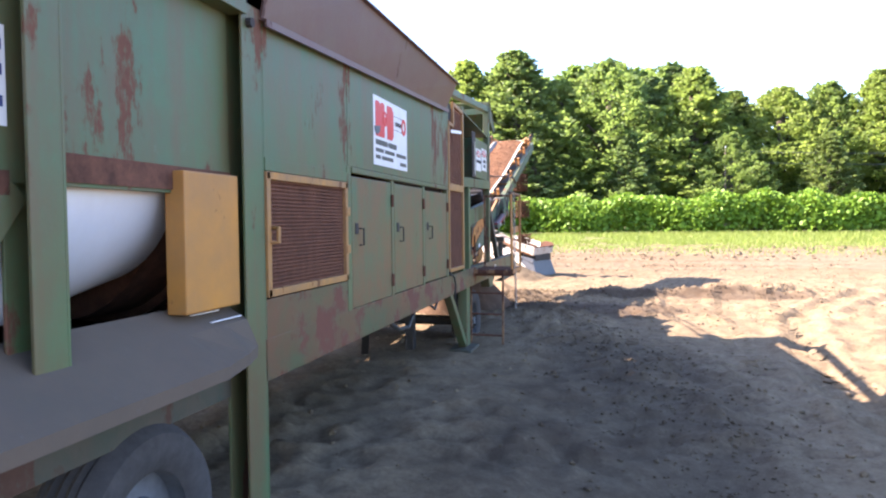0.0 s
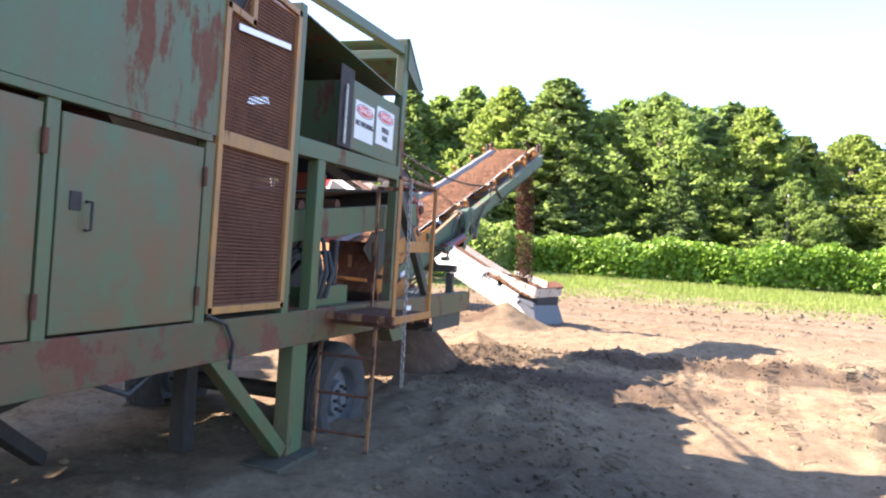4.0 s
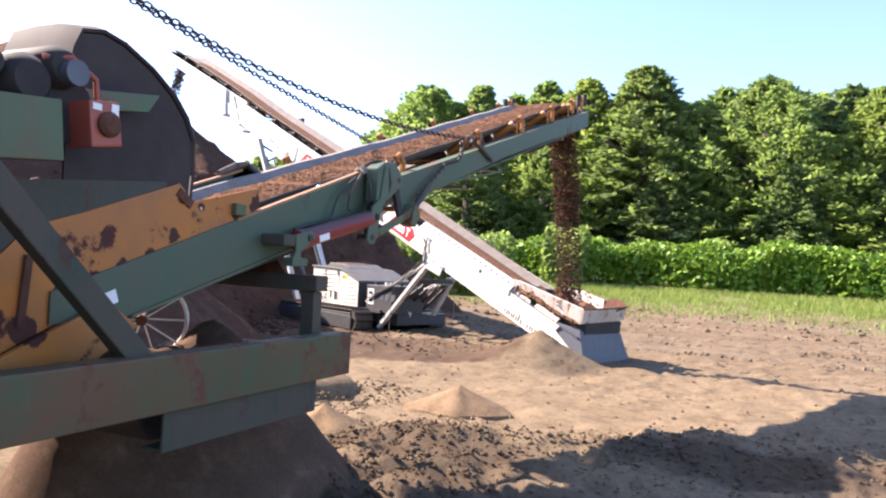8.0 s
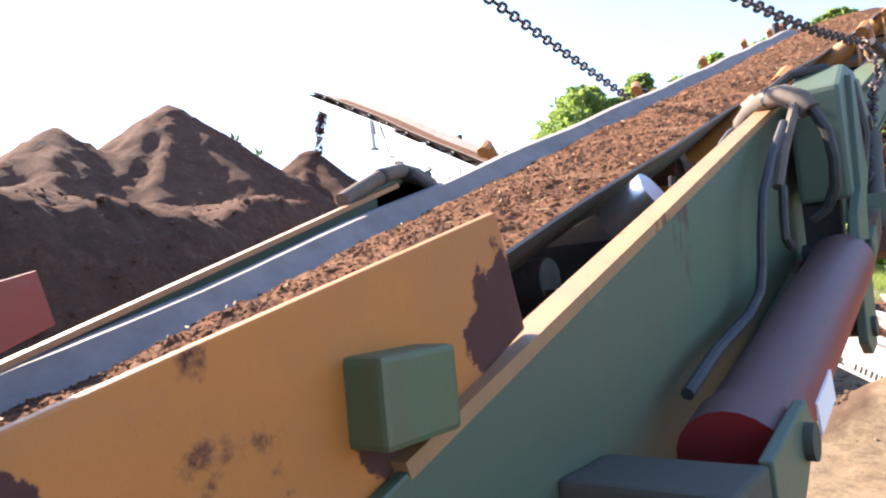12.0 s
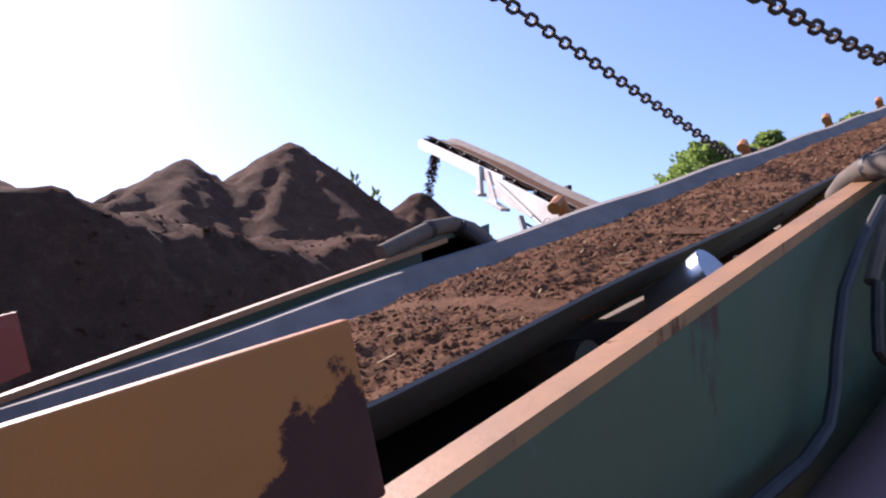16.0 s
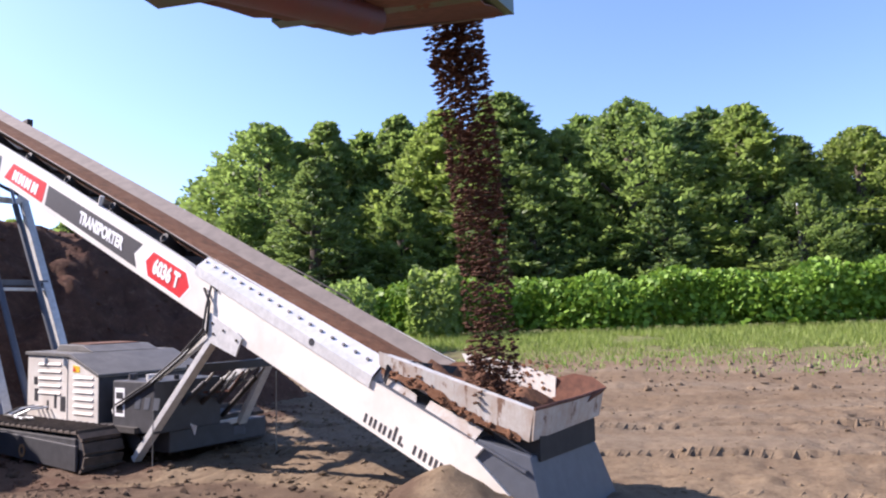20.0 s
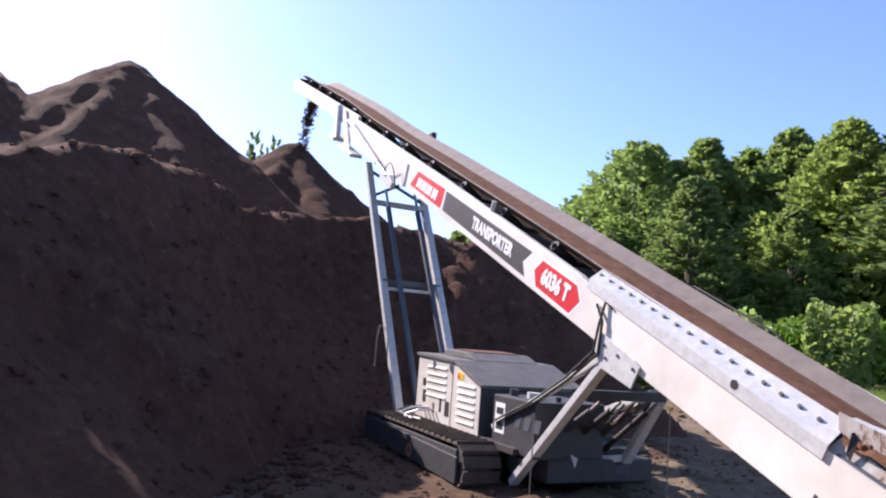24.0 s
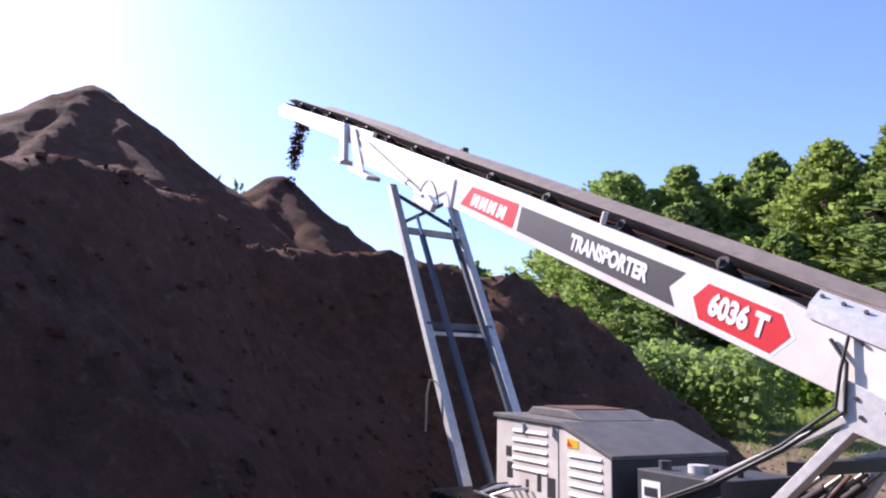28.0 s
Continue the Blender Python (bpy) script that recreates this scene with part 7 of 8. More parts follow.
def clump(seed, spread, count, size):
    """Falling lumps, one rigid cluster."""
    rng = random.Random(seed)
    s = Shape()
    for _ in range(count):
        c = Vector((max(-1.5, min(1.5, rng.gauss(0, 1))) * spread[0], max(-1.6, min(1.6, rng.gauss(0, 1))) * spread[1], rng.uniform(-spread[2], spread[2])))
        r = size * rng.choice((0.3, 0.4, 0.55, 0.8, 1.1, 1.9))
        dirs = ((1.5, 0, 0), (-1.5, 0, 0), (0, 1.2, 0), (0, -1.2, 0), (0.4, 0, 0.7), (-0.3, 0, -0.7))
        s.add([c + Vector(d) * r * rng.uniform(0.6, 1.5) for d in dirs], [(0, 2, 4), (2, 1, 4), (1, 3, 4), (3, 0, 4), (2, 0, 5), (1, 2, 5), (3, 1, 5), (0, 3, 5)])
    return mesh_of("falling_soil", s, FALLING)


def stream(count, spread, lumps, size, label, group):
    obs = []
    for k in range(count):
        ob = new("falling_soil", clump(100 + k, spread, lumps, size))
        obs.append(tagged(ob, label, "falling soil", group, "stuff"))
    return obs


main_stream = stream(12, (0.12, 0.10, 0.25), 680, 0.0105, "brown soil lumps falling off the belt's head", "soil falling from the green conveyor")
tip_stream = stream(6, (0.085, 0.08, 0.25), 330, 0.017, "brown soil lumps falling onto the pile", "soil falling from the white conveyor")


# ---- white tracked conveyor ----
transporter = thing("tracked_conveyor", "long white tracked stockpiling conveyor raised over a soil pile", "conveyor", at=pose(-1.62, 21.87, 0, 0, 0, 157.8))
CB, SB = math.cos(radians(23.7)), math.sin(radians(23.7))


def tp(name, shape, material, parent=None, label="", **kw):
    return part(name, shape, material, parent or transporter, label, **kw)


def bp(s, w, n):
    """A place on the boom: s up along it, w across, n square to it."""
    return (s * CB - n * SB, w, 0.11 + s * SB + n * CB)


def slab(s0, s1, w0, w1, n0, n1, e=0.0):
    """A box along the boom."""
    v = [bp(s, w, n) for s, w, n in ((s0, w0, n0), (s1, w0, n0), (s1, w1, n0), (s0, w1, n0), (s0 + e, w0, n1), (s1 + e, w0, n1), (s1 + e, w1, n1), (s0 + e, w1, n1))]
    return Shape().add(v, [(0, 3, 2, 1), (4, 5, 6, 7), (0, 1, 5, 4), (1, 2, 6, 5), (2, 3, 7, 6), (3, 0, 4, 7)])


def panel(outline, w0, w1):
    """An outline in boom terms (s, n), w0 to w1 thick."""
    n = len(outline)
    v = [bp(s, w, k) for w in (w0, w1) for s, k in outline]
    return Shape().add(v, [tuple(range(n - 1, -1, -1)), tuple(range(n, 2 * n))] + [(i, (i + 1) % n, n + (i + 1) % n, n + i) for i in range(n)])


WN, WF = 0.95, -0.20
WC = (WN + WF) / 2
TIP = 19.2
# side beams
BEAM = [(0.14, -0.20), (4.3, -0.205), (13.05, -0.19), (13.05, 0.29), (8.0, 0.285), (4.6, 0.235), (4.3, 0.20), (0.62, 0.20), (0.66, 0.10), (0.14, -0.06)]
HEAD = [(12.7, 0.06), (17.6, 0.03), (19.0, 0.0), (19.14, 0.04), (19.25, 0.20), (18.9, 0.31), (12.7, 0.37)]
nb = tp("side_beam", panel(BEAM, WN - 0.07, WN), WHITE, label="long white box side beam", bevel=0.008)
tp("side_beam", panel(BEAM, WF, WF + 0.07), WHITE, label="long white box side beam", bevel=0.008)
tp("head_beam", panel(HEAD, WN - 0.085, WN - 0.015), WHITE, label="white side beam of the folding head", bevel=0.008)
tp("head_beam", panel(HEAD, WF + 0.015, WF + 0.085), WHITE, label="white side beam of the folding head", bevel=0.008)
for n in (-0.16, 0.13):
    for i in range(7):
        tp("cross_tie", slab(1.6 + 1.95 * i, 1.68 + 1.95 * i, WF + 0.07, WN - 0.07, n - 0.03, n + 0.03), GALV)
tp("belly_pan", slab(0.4, 4.4, WF + 0.07, WN - 0.07, -0.18, -0.165), GREYPLATE)
tp("keel_plate", panel([(1.62, -0.20), (3.05, -0.20), (2.9, -0.42), (1.8, -0.42)], WC - 0.35, WC - 0.30), GREYPLATE, label="grey keel plate under the tail", bevel=0.004)
# decals on the near beam
e = 0.003


def decal(name, outline, mat, label=""):
    return tp(name, panel(outline, WN, WN + e), mat, nb, label)


name_panel = decal("name_panel", [(9.27, -0.105), (9.06, 0.155), (7.99, 0.165), (8.02, -0.115)], DECAL_RED, "red brand panel with a plain white shape")
for s0 in (9.0, 8.80, 8.60, 8.38):
    tp("brand_shape", panel([(s0 + 0.02, -0.07), (s0 - 0.02, 0.085), (s0 - 0.08, 0.085), (s0 - 0.09, 0.02), (s0 - 0.12, 0.085), (s0 - 0.185, 0.085), (s0 - 0.15, -0.07), (s0 - 0.10, -0.07), (s0 - 0.085, -0.02), (s0 - 0.04, -0.07)], WN + e, WN + 2 * e), DECAL_WHITE, name_panel)
decal("dark_panel", [(7.92, -0.115), (7.93, 0.155), (5.50, 0.148), (5.63, -0.005), (5.52, -0.14)], DECAL_GREY, "charcoal panel with white lettering")
badge = decal("model_badge", [(5.365, -0.005), (5.255, 0.14), (4.595, 0.132), (4.487, 0.012), (4.60, -0.155), (5.26, -0.145)], DECAL_RED, "red six-sided badge with white lettering")
tp("badge_ring", panel([(5.40, -0.005), (5.27, 0.158), (4.58, 0.150), (4.452, 0.012), (4.585, -0.173), (5.275, -0.163)], WN, WN + 0.0015), DECAL_WHITE, nb)


def boom_text(text, s, n, size, mat, squeeze, bold=0.0):
    """Lettering on the near beam that reads down along it."""
    x, w, z = bp(s, WN + 2 * e, n)
    m = Matrix.Translation((x, w, z)) @ Matrix(((-CB, -SB, 0, 0), (0, 0, 1, 0), (-SB, CB, 0, 0), (0, 0, 0, 1)))
    return words(text, size, mat, nb, m, squeeze=squeeze, bold=bold)


boom_text("TRANSPORTER", 6.43, 0.01, 0.20, DECAL_WHITE, 0.80, 0.009)
boom_text("6036 T", 4.935, -0.005, 0.225, DECAL_WHITE, 0.80, 0.011)
# web address as plain thin bars, two or three strokes for each letter
for s_, h_, n_ in [(1.765 - 0.112 * k - d, 0.078 if (k, d) != (3, 0.0) else 0.125, -0.160) for k in range(8) if k != 4 for d in ((0.0, 0.062) if k < 7 else (0.0, 0.05, 0.10))] + [(1.335, 0.024, -0.160)]:
    tp("text_bar", panel([(s_, n_), (s_, n_ + h_), (s_ - 0.024, n_ + h_), (s_ - 0.024, n_)], WN, WN + e), DECAL_GREY, nb)
tp("boom_hole", Shape().cyl(Vector(bp(2.567, WN + 0.003, 0.215)), Vector(bp(2.567, WN + 0.021, 0.215)), 0.034, 18), DECAL_BLACK, nb, smooth=True)
for k in range(8):
    tp("warning_bar", panel([(0.60 - 0.034 * k, -0.13), (0.60 - 0.034 * k, -0.05), (0.583 - 0.034 * k, -0.05), (0.583 - 0.034 * k, -0.13)], WN, WN + e), DECAL_GREY, nb)

# galvanised skirts over the belt's lower half
skirt = tp("belt_skirt", Shape().grid([[bp(s, WN + 0.018, 0.135 + 0.016 * (s - 1.8)), bp(s, WN + 0.018, 0.235 + 0.014 * (s - 1.8)), bp(s + d, WN - 0.16, 0.365)] for s, d in ((1.80, 0.04), (3.0, 0.04), (4.43, 0.07))]), GALV, label="galvanised folded belt skirt with bolt holes", solid=0.006)
for i in range(17):
    q = 1.97 + 0.153 * i
    c = bp(q, WN - 0.075, 0.5 * (0.235 + 0.014 * (q - 1.8) + 0.365) + 0.008)
    d = Vector((-SB * 0.55, 0.82, CB * 0.55)) * 0.009
    tp("bolt_hole", Shape().cyl(Vector(c) - d, Vector(c) + d, 0.0155, 12), DECAL_BLACK, skirt)
tp("belt_skirt", Shape().grid([[bp(s, WF - 0.012, 0.12), bp(s, WF - 0.012, 0.23), bp(s, WF + 0.07, 0.31)] for s in (1.75, 4.5)]), GALV, solid=0.006)
tp("skirt_rail", Shape().tube([bp(4.4, WF, 0.29), bp(4.34, WF, 0.35), bp(3.3, WF, 0.34), bp(3.2, WF, 0.29)], 0.011, 8), DARKSTEEL, smooth=True)
tp("beam_cap", slab(0.7, 4.3, WN - 0.075, WN + 0.002, 0.19, 0.20), WHITE)

# belt and idlers


def belt_lift(q):
    """The belt rises a little towards the head."""
    return 0.03 * min(1, max(0, (q - 6) / 4)) + 0.07 * min(1, max(0, (q - 12) / 2)) - 0.10 * max(0, q - 18.3)


wing = ((-0.44, 0.40), (-0.22, 0.285), (0.22, 0.285), (0.44, 0.40))
tp("belt", Shape().grid([[bp(s, WC + a, b - 0.12 + 0.11 * min(1, s / 6) + belt_lift(s)) for a, b in wing] for s in [0.3 + 0.6 * i for i in range(32)]]), BELT_BROWN, label="brown dusty troughed belt", solid=0.012)
tp("return_belt", slab(0.3, 13.0, WC - 0.44, WC + 0.44, -0.05, -0.035), BELT_BROWN)
tp("return_belt", slab(13.0, TIP - 0.2, WC - 0.44, WC + 0.44, 0.06, 0.075), BELT_BROWN)
tp("head_drum", Shape().cyl(bp(TIP - 0.2, WC - 0.46, 0.19), bp(TIP - 0.2, WC + 0.46, 0.19), 0.15, 20), RUBBER, smooth=True)
tp("tail_drum", Shape().cyl(bp(0.3, WC - 0.46, 0.06), bp(0.3, WC + 0.46, 0.06), 0.16, 20), RUBBER, smooth=True)
tp("soil_streak", Shape().grid([[bp(s, WC + a, 0.285 - 0.1 + 0.08 * min(1, s / 6) + belt_lift(s) + b) for a, b in ((-0.3, 0.01), (-0.1, 0.05), (0.1, 0.05), (0.3, 0.01))] for s in [0.6 + 0.8 * i for i in range(22)]]), LOAD, label="thin brown soil on the belt", smooth=True, solid=0.01)
for i in range(12):
    s = 5.27 + (1.2 * i if i < 5 else 4.8 + 1.08 * (i - 4))
    up = belt_lift(s)
    it = tp("idler_set", slab(s - 0.03, s + 0.03, WF + 0.07, WN - 0.07, 0.12 + up, 0.16 + up), DARKSTEEL, label="dark troughing idler")
    for k in (-1, 1):
        a, b = Vector(bp(s, WC + k * 0.2, 0.14 + up)), Vector(bp(s, WC + k * 0.49, 0.315 + up))
        tp("wing_roller", Shape().cyl(a, b, 0.055, 14), RUBBER, it, smooth=True)
        tp("roller_bracket", Shape().beam(bp(s, WC + k * 0.485, 0.14 + up), bp(s, WC + k * 0.495, 0.335 + up), 0.05, 0.012), DARKSTEEL, it)
tp("lamp_stub", Shape().cyl(bp(6.63, WN - 0.03, 0.24), bp(6.63, WN - 0.03, 0.39), 0.028, 12), WHITE_DIRTY, smooth=True)
tp("belt_switch", Shape().box(Vector(bp(11.6, WF, 0.38)) - Vector((0.1, 0.05, 0.05)), Vector(bp(11.6, WF, 0.38)) + Vector((0.1, 0.05, 0.08))), DARKSTEEL, bevel=0.02)

# fold frame near the head
ff = tp("fold_frame", panel([(14.1, 0.36), (13.9, 0.38), (13.55, -0.24), (13.8, -0.30)], WN + 0.005, WN + 0.10), GALV, label="grey folding knee with rams", bevel=0.006)
tp("knee_block", slab(13.6, 14.0, WN - 0.1, WN + 0.14, -0.33, -0.25), GALV, ff, bevel=0.006)
tp("knee_block", slab(12.2, 13.15, WN - 0.1, WN + 0.14, -0.36, -0.29), GALV, ff, bevel=0.006)
tp("knee_plate", panel([(13.8, 0.34), (13.5, 0.35), (12.7, -0.28), (13.1, -0.32)], WN + 0.005, WN + 0.03), WHITE_DIRTY, ff, bevel=0.004)
tp("fold_ram", Shape().cyl(bp(12.9, WN + 0.08, 0.22), bp(10.75, WN + 0.08, -0.12), 0.042, 14), WHITE_DIRTY, ff, smooth=True)
tp("ram_rod", Shape().cyl(bp(10.8, WN + 0.08, -0.115), bp(10.2, WN + 0.08, -0.20), 0.025, 12), STEEL_SHINE, ff, smooth=True)
tp("pivot_block", panel([(10.50, -0.19), (10.1, -0.16), (9.85, -0.24), (9.88, -0.36), (10.48, -0.34)], WN + 0.005, WN + 0.08), GALV, ff, bevel=0.008)
tp("ram_hose", Shape().tube([bp(10.28 - 0.62 * k / 12, WN + 0.09 + 0.03 * math.sin(math.pi * k / 12), -0.17 + 0.24 * math.sin(math.pi * k / 12) ** 0.8 - 0.06 * k / 12) for k in range(13)], 0.010, 8), HOSE, ff, smooth=True)
tp("ear_plate", panel([(9.72, 0.16), (9.52, 0.16), (9.48, -0.2), (9.66, -0.24)], WN + 0.002, WN + 0.02), WHITE, ff, bevel=0.003)

# A-frame legs under the boom
for w in (WN - 0.02, WF + 0.14):
    leg = tp("lift_leg", Shape().beam((10.66, w, 4.46), (8.30, w, 0.38), 0.10, 0.12, (0, 1, 0)), GALV, label="tall grey box lifting leg", bevel=0.008)
    k = -1 if w > 0 else 1
    tp("slide_tube", Shape().cyl((10.02, w + 0.22 * k, 3.6), (8.05, w + 0.22 * k, 0.35), 0.045, 14), GREYPLATE, leg, smooth=True)
    tp("bright_rod", Shape().cyl((10.22, w + 0.22 * k, 3.95), (9.45, w + 0.22 * k, 2.66), 0.025, 12), STEEL_SHINE, leg, smooth=True)
for z in (2.28, 3.70):
    u = 8.30 + (z - 0.38) * (10.66 - 8.30) / 4.08
    tp("leg_tie", Shape().box((u - 0.05, WF + 0.12, z - 0.045), (u + 0.05, WN, z + 0.045)), GALV if z > 3 else GREYPLATE, bevel=0.006)
tp("leg_tie", Shape().box((9.30, WF + 0.12, 2.15), (9.36, WN, 2.20)), GALV, bevel=0.006)
for a, b in ((WN, WF + 0.14), (WF + 0.14, WN)):
    tp("leg_brace", Shape().beam((10.28, a, 3.80), (10.60, b, 4.35), 0.05, 0.05), GREYPLATE, bevel=0.004)
tp("lock_pin", Shape().tube([(8.98, WN + 0.02, 1.55), (8.99, WN + 0.12, 1.58), (9.02, WN + 0.14, 1.40), (9.03, WN + 0.14, 0.95)], 0.014, 8), CHAIN_LIGHT, smooth=True)

# crawler tracks
for w0, w1, near in ((1.02, 1.48, True), (-1.0, -0.55, False)):
    tr = new("crawler_track")
    tr.parent = transporter
    tagged(tr, "black crawler track with a long side plate")
    c0, c1, r = 5.45, 8.05, 0.225
    zc = 0.175
    tp("track_frame", Shape().box((5.42, w0 + 0.06, 0.03), (7.9, w1 - 0.03, 0.34)), CHARCOAL, tr, bevel=0.012)
    tp("side_plate", Shape().prism([(5.36, 0.0), (7.55, 0.06), (7.86, 0.14), (7.86, 0.33), (5.36, 0.27)], w1 - 0.03, w1, "xz"), CHARCOAL, tr, bevel=0.008)
    tp("plate_ring", Shape().lathe([(0.0, 0.045), (0.008, 0.045), (0.008, 0.075), (0.0, 0.075)], (6.58, w1 + 0.0, 0.135), "y", 20), FRAME_TAN, tr, "yellow ring", smooth=True)
    for c in (c0, c1):
        tp("sprocket", Shape().cyl((c, w0 + 0.08, zc), (c, w1 - 0.05, zc), r - 0.03, 20), CHARCOAL, tr, smooth=True)
    for k in range(5):
        c = 5.75 + 0.45 * k
        tp("track_roller", Shape().cyl((c, w0 + 0.08, 0.03), (c, w1 - 0.02, 0.03), 0.06, 12), RUSTY, tr, smooth=True)
    run = 2 * (c1 - c0) + 2 * math.pi * r
    pads = 46
    pad = mesh_of("track_pad", Shape().box((-0.062, w0, -0.012), (0.062, w1 - 0.02, 0.012)).box((-0.05, w0, 0.012), (-0.035, w1 - 0.02, 0.035)), TRACK_DUST)
    for k in range(pads):
        d = run * k / pads
        if d < c1 - c0:
            m = pose(c0 + d, 0, zc + r)
        elif d < c1 - c0 + math.pi * r:
            a = (d - (c1 - c0)) / r
            m = pose(c1 + r * math.sin(a), 0, zc + r * math.cos(a), 0, math.degrees(a), 0)
        elif d < 2 * (c1 - c0) + math.pi * r:
            m = pose(c1 - (d - (c1 - c0) - math.pi * r), 0, zc - r, 0, 180, 0)
        else:
            a = math.pi + (d - 2 * (c1 - c0) - math.pi * r) / r
            m = pose(c0 + r * math.sin(a), 0, zc + r * math.cos(a), 0, math.degrees(a), 0)
        p = new("track_pad", pad)
        p.matrix_basis = m
        p.parent = tr
tp("deck_plate", Shape().box((5.0, -0.6, 0.36), (8.0, 1.02, 0.42)), DARKSTEEL)

# engine housing
WE, WE2 = 0.98, -0.42
eng = tp("engine_housing", Shape().prism([(5.83, 0.40), (7.60, 0.42), (7.60, 1.22), (6.52, 1.18), (5.83, 0.96)], WE2, WE, "xz"), WHITE_DIRTY, label="cream white engine housing with louvred sides", bevel=0.012)
tp("canopy", Shape().prism([(7.64, 1.215), (6.5, 1.185), (5.80, 0.955), (5.80, 0.985), (6.48, 1.225), (7.64, 1.255)], WE2 - 0.02, WE + 0.02, "xz"), ENGINE_TOP, eng, "dark grey sloping canopy", bevel=0.004)
tp("canopy_hatch", Shape().prism([(7.45, 1.25), (7.35, 1.33), (6.75, 1.315), (6.5, 1.23)], WE2 + 0.2, WE - 0.28, "xz"), ENGINE_TOP, eng, bevel=0.01)
tp("hatch_grille", Shape().prism([(7.3, 1.335), (6.8, 1.32), (6.8, 1.328), (7.3, 1.343)], WE2 + 0.3, WE - 0.4, "xz"), RUSTY, eng)
tp("front_face", Shape().prism([(5.825, 0.42), (5.83, 0.42), (5.83, 0.95), (5.825, 0.95)], WE2, WE, "xz"), CHARCOAL, eng)
for k in range(6):
    z = 0.50 + 0.085 * k
    tp("louvre", Shape().add([(u, WE + dw, z + dz) for u in (5.95, 6.40) for dw, dz in ((0, 0), (0.013, 0.002), (0, 0.034))], [(0, 2, 1), (3, 4, 5), (0, 1, 4, 3), (1, 2, 5, 4), (2, 0, 3, 5)]), WHITE_DIRTY, eng)
for k in range(5):
    z = 0.72 + 0.09 * k
    tp("louvre", Shape().add([(u, WE + dw, z + dz) for u in (6.72, 7.30) for dw, dz in ((0, 0), (0.013, 0.002), (0, 0.034))], [(0, 2, 1), (3, 4, 5), (0, 1, 4, 3), (1, 2, 5, 4), (2, 0, 3, 5)]), WHITE_DIRTY, eng)
for u0, u1, z0, z1 in ((6.60, 6.72, 0.52, 0.70), (6.82, 6.88, 0.55, 0.73), (7.02, 7.07, 0.52, 0.64), (7.3, 7.40, 0.62, 0.78), (7.32, 7.42, 0.83, 0.93)):
    tp("port", Shape().box((u0, WE - 0.01, z0), (u1, WE + 0.003, z1)), DECAL_BLACK, eng)
tp("yellow_label", Shape().prism([(6.26, 1.00), (6.42, 1.0), (6.42, 1.09), (6.26, 1.07)], WE + 0.001, WE + 0.004, "xz"), DECAL_YELLOW, eng)
tp("red_label", Shape().prism([(6.34, 1.015), (6.42, 1.015), (6.40, 1.07)], WE + 0.004, WE + 0.006, "xz"), DECAL_RED, eng)
tp("panel_seam", Shape().box((6.545, WE, 0.42), (6.555, WE + 0.004, 1.17)), GREYPLATE, eng)
for u in (6.62, 7.1):
    tp("hinge", Shape().cyl((u, WE + 0.01, 1.08), (u, WE + 0.01, 1.17), 0.015, 10), GALV, eng, smooth=True)
for k in range(4):
    tp("loose_hose", Shape().tube([(7.0 + 0.12 * k, WE + 0.02, 0.56), (7.05 + 0.12 * k, WE + 0.2, 0.55), (7.25 + 0.1 * k, WE + 0.3, 0.47), (7.1 - 0.1 * k, WE + 0.36, 0.465), (6.8 + 0.1 * k, WE + 0.28, 0.465)], 0.014, 7), (GALV, HOSE, DECAL_WHITE, HOSE)[k], eng, smooth=True)
tank2 = tp("oil_tank", Shape().box((4.72, 0.1, 0.36), (5.55, 0.96, 0.92)), CHARCOAL, label="charcoal oil tank with a white data plate", bevel=0.012)
tp("data_plate", Shape().box((5.30, 0.96, 0.52), (5.50, 0.964, 0.84)), DECAL_WHITE, tank2)
tp("plate_bar", Shape().box((5.33, 0.964, 0.72), (5.47, 0.967, 0.79)), DECAL_BLACK, tank2)
tp("plate_bar", Shape().box((5.33, 0.964, 0.56), (5.47, 0.967, 0.64)), DECAL_GREY, tank2)
for u in (5.1, 4.92, 4.74):
    tp("brand_shape", Shape().prism([(u, 0.62), (u - 0.03, 0.75), (u - 0.14, 0.75), (u - 0.10, 0.62)], 0.96, 0.964, "xz"), GREYPLATE, tank2)
for u, w, r, h in ((5.4, 0.8, 0.05, 0.07), (5.15, 0.7, 0.08, 0.06), (4.95, 0.75, 0.03, 0.06), (4.85, 0.6, 0.03, 0.05)):
    tp("tank_cap", Shape().cyl((u, w, 0.92), (u, w, 0.92 + h), r, 14), GALV if r > 0.06 else CHARCOAL, tank2, smooth=True)

# lower frame and struts to the boom
PIV = (3.62, 1.42)
w = 0.92
st = tp("strut", Shape().beam((5.12, w, 0.06), (PIV[0] + 0.06, w, PIV[1]), 0.07, 0.10, (0, 1, 0)), GALV, label="galvanised strut to the boom", bevel=0.006)
tp("strut_web", Shape().prism([(5.62, 0.42), (5.5, 0.62), (5.02, 0.22), (5.12, 0.02)], w - 0.05, w - 0.035, "xz"), CHARCOAL, st, bevel=0.004)
tp("upper_strut", Shape().beam((5.58, w, 0.56), (PIV[0] + 0.1, w, PIV[1] + 0.02), 0.05, 0.07, (0, 1, 0)), GALV, st, bevel=0.006)
for k in range(4):
    u = 4.85 - 0.22 * k
    tp("bolt_hole", Shape().cyl((u, w + 0.034, 0.06 + (5.12 - u) * 0.945), (u, w + 0.037, 0.06 + (5.12 - u) * 0.945), 0.012, 8), DECAL_BLACK, st)
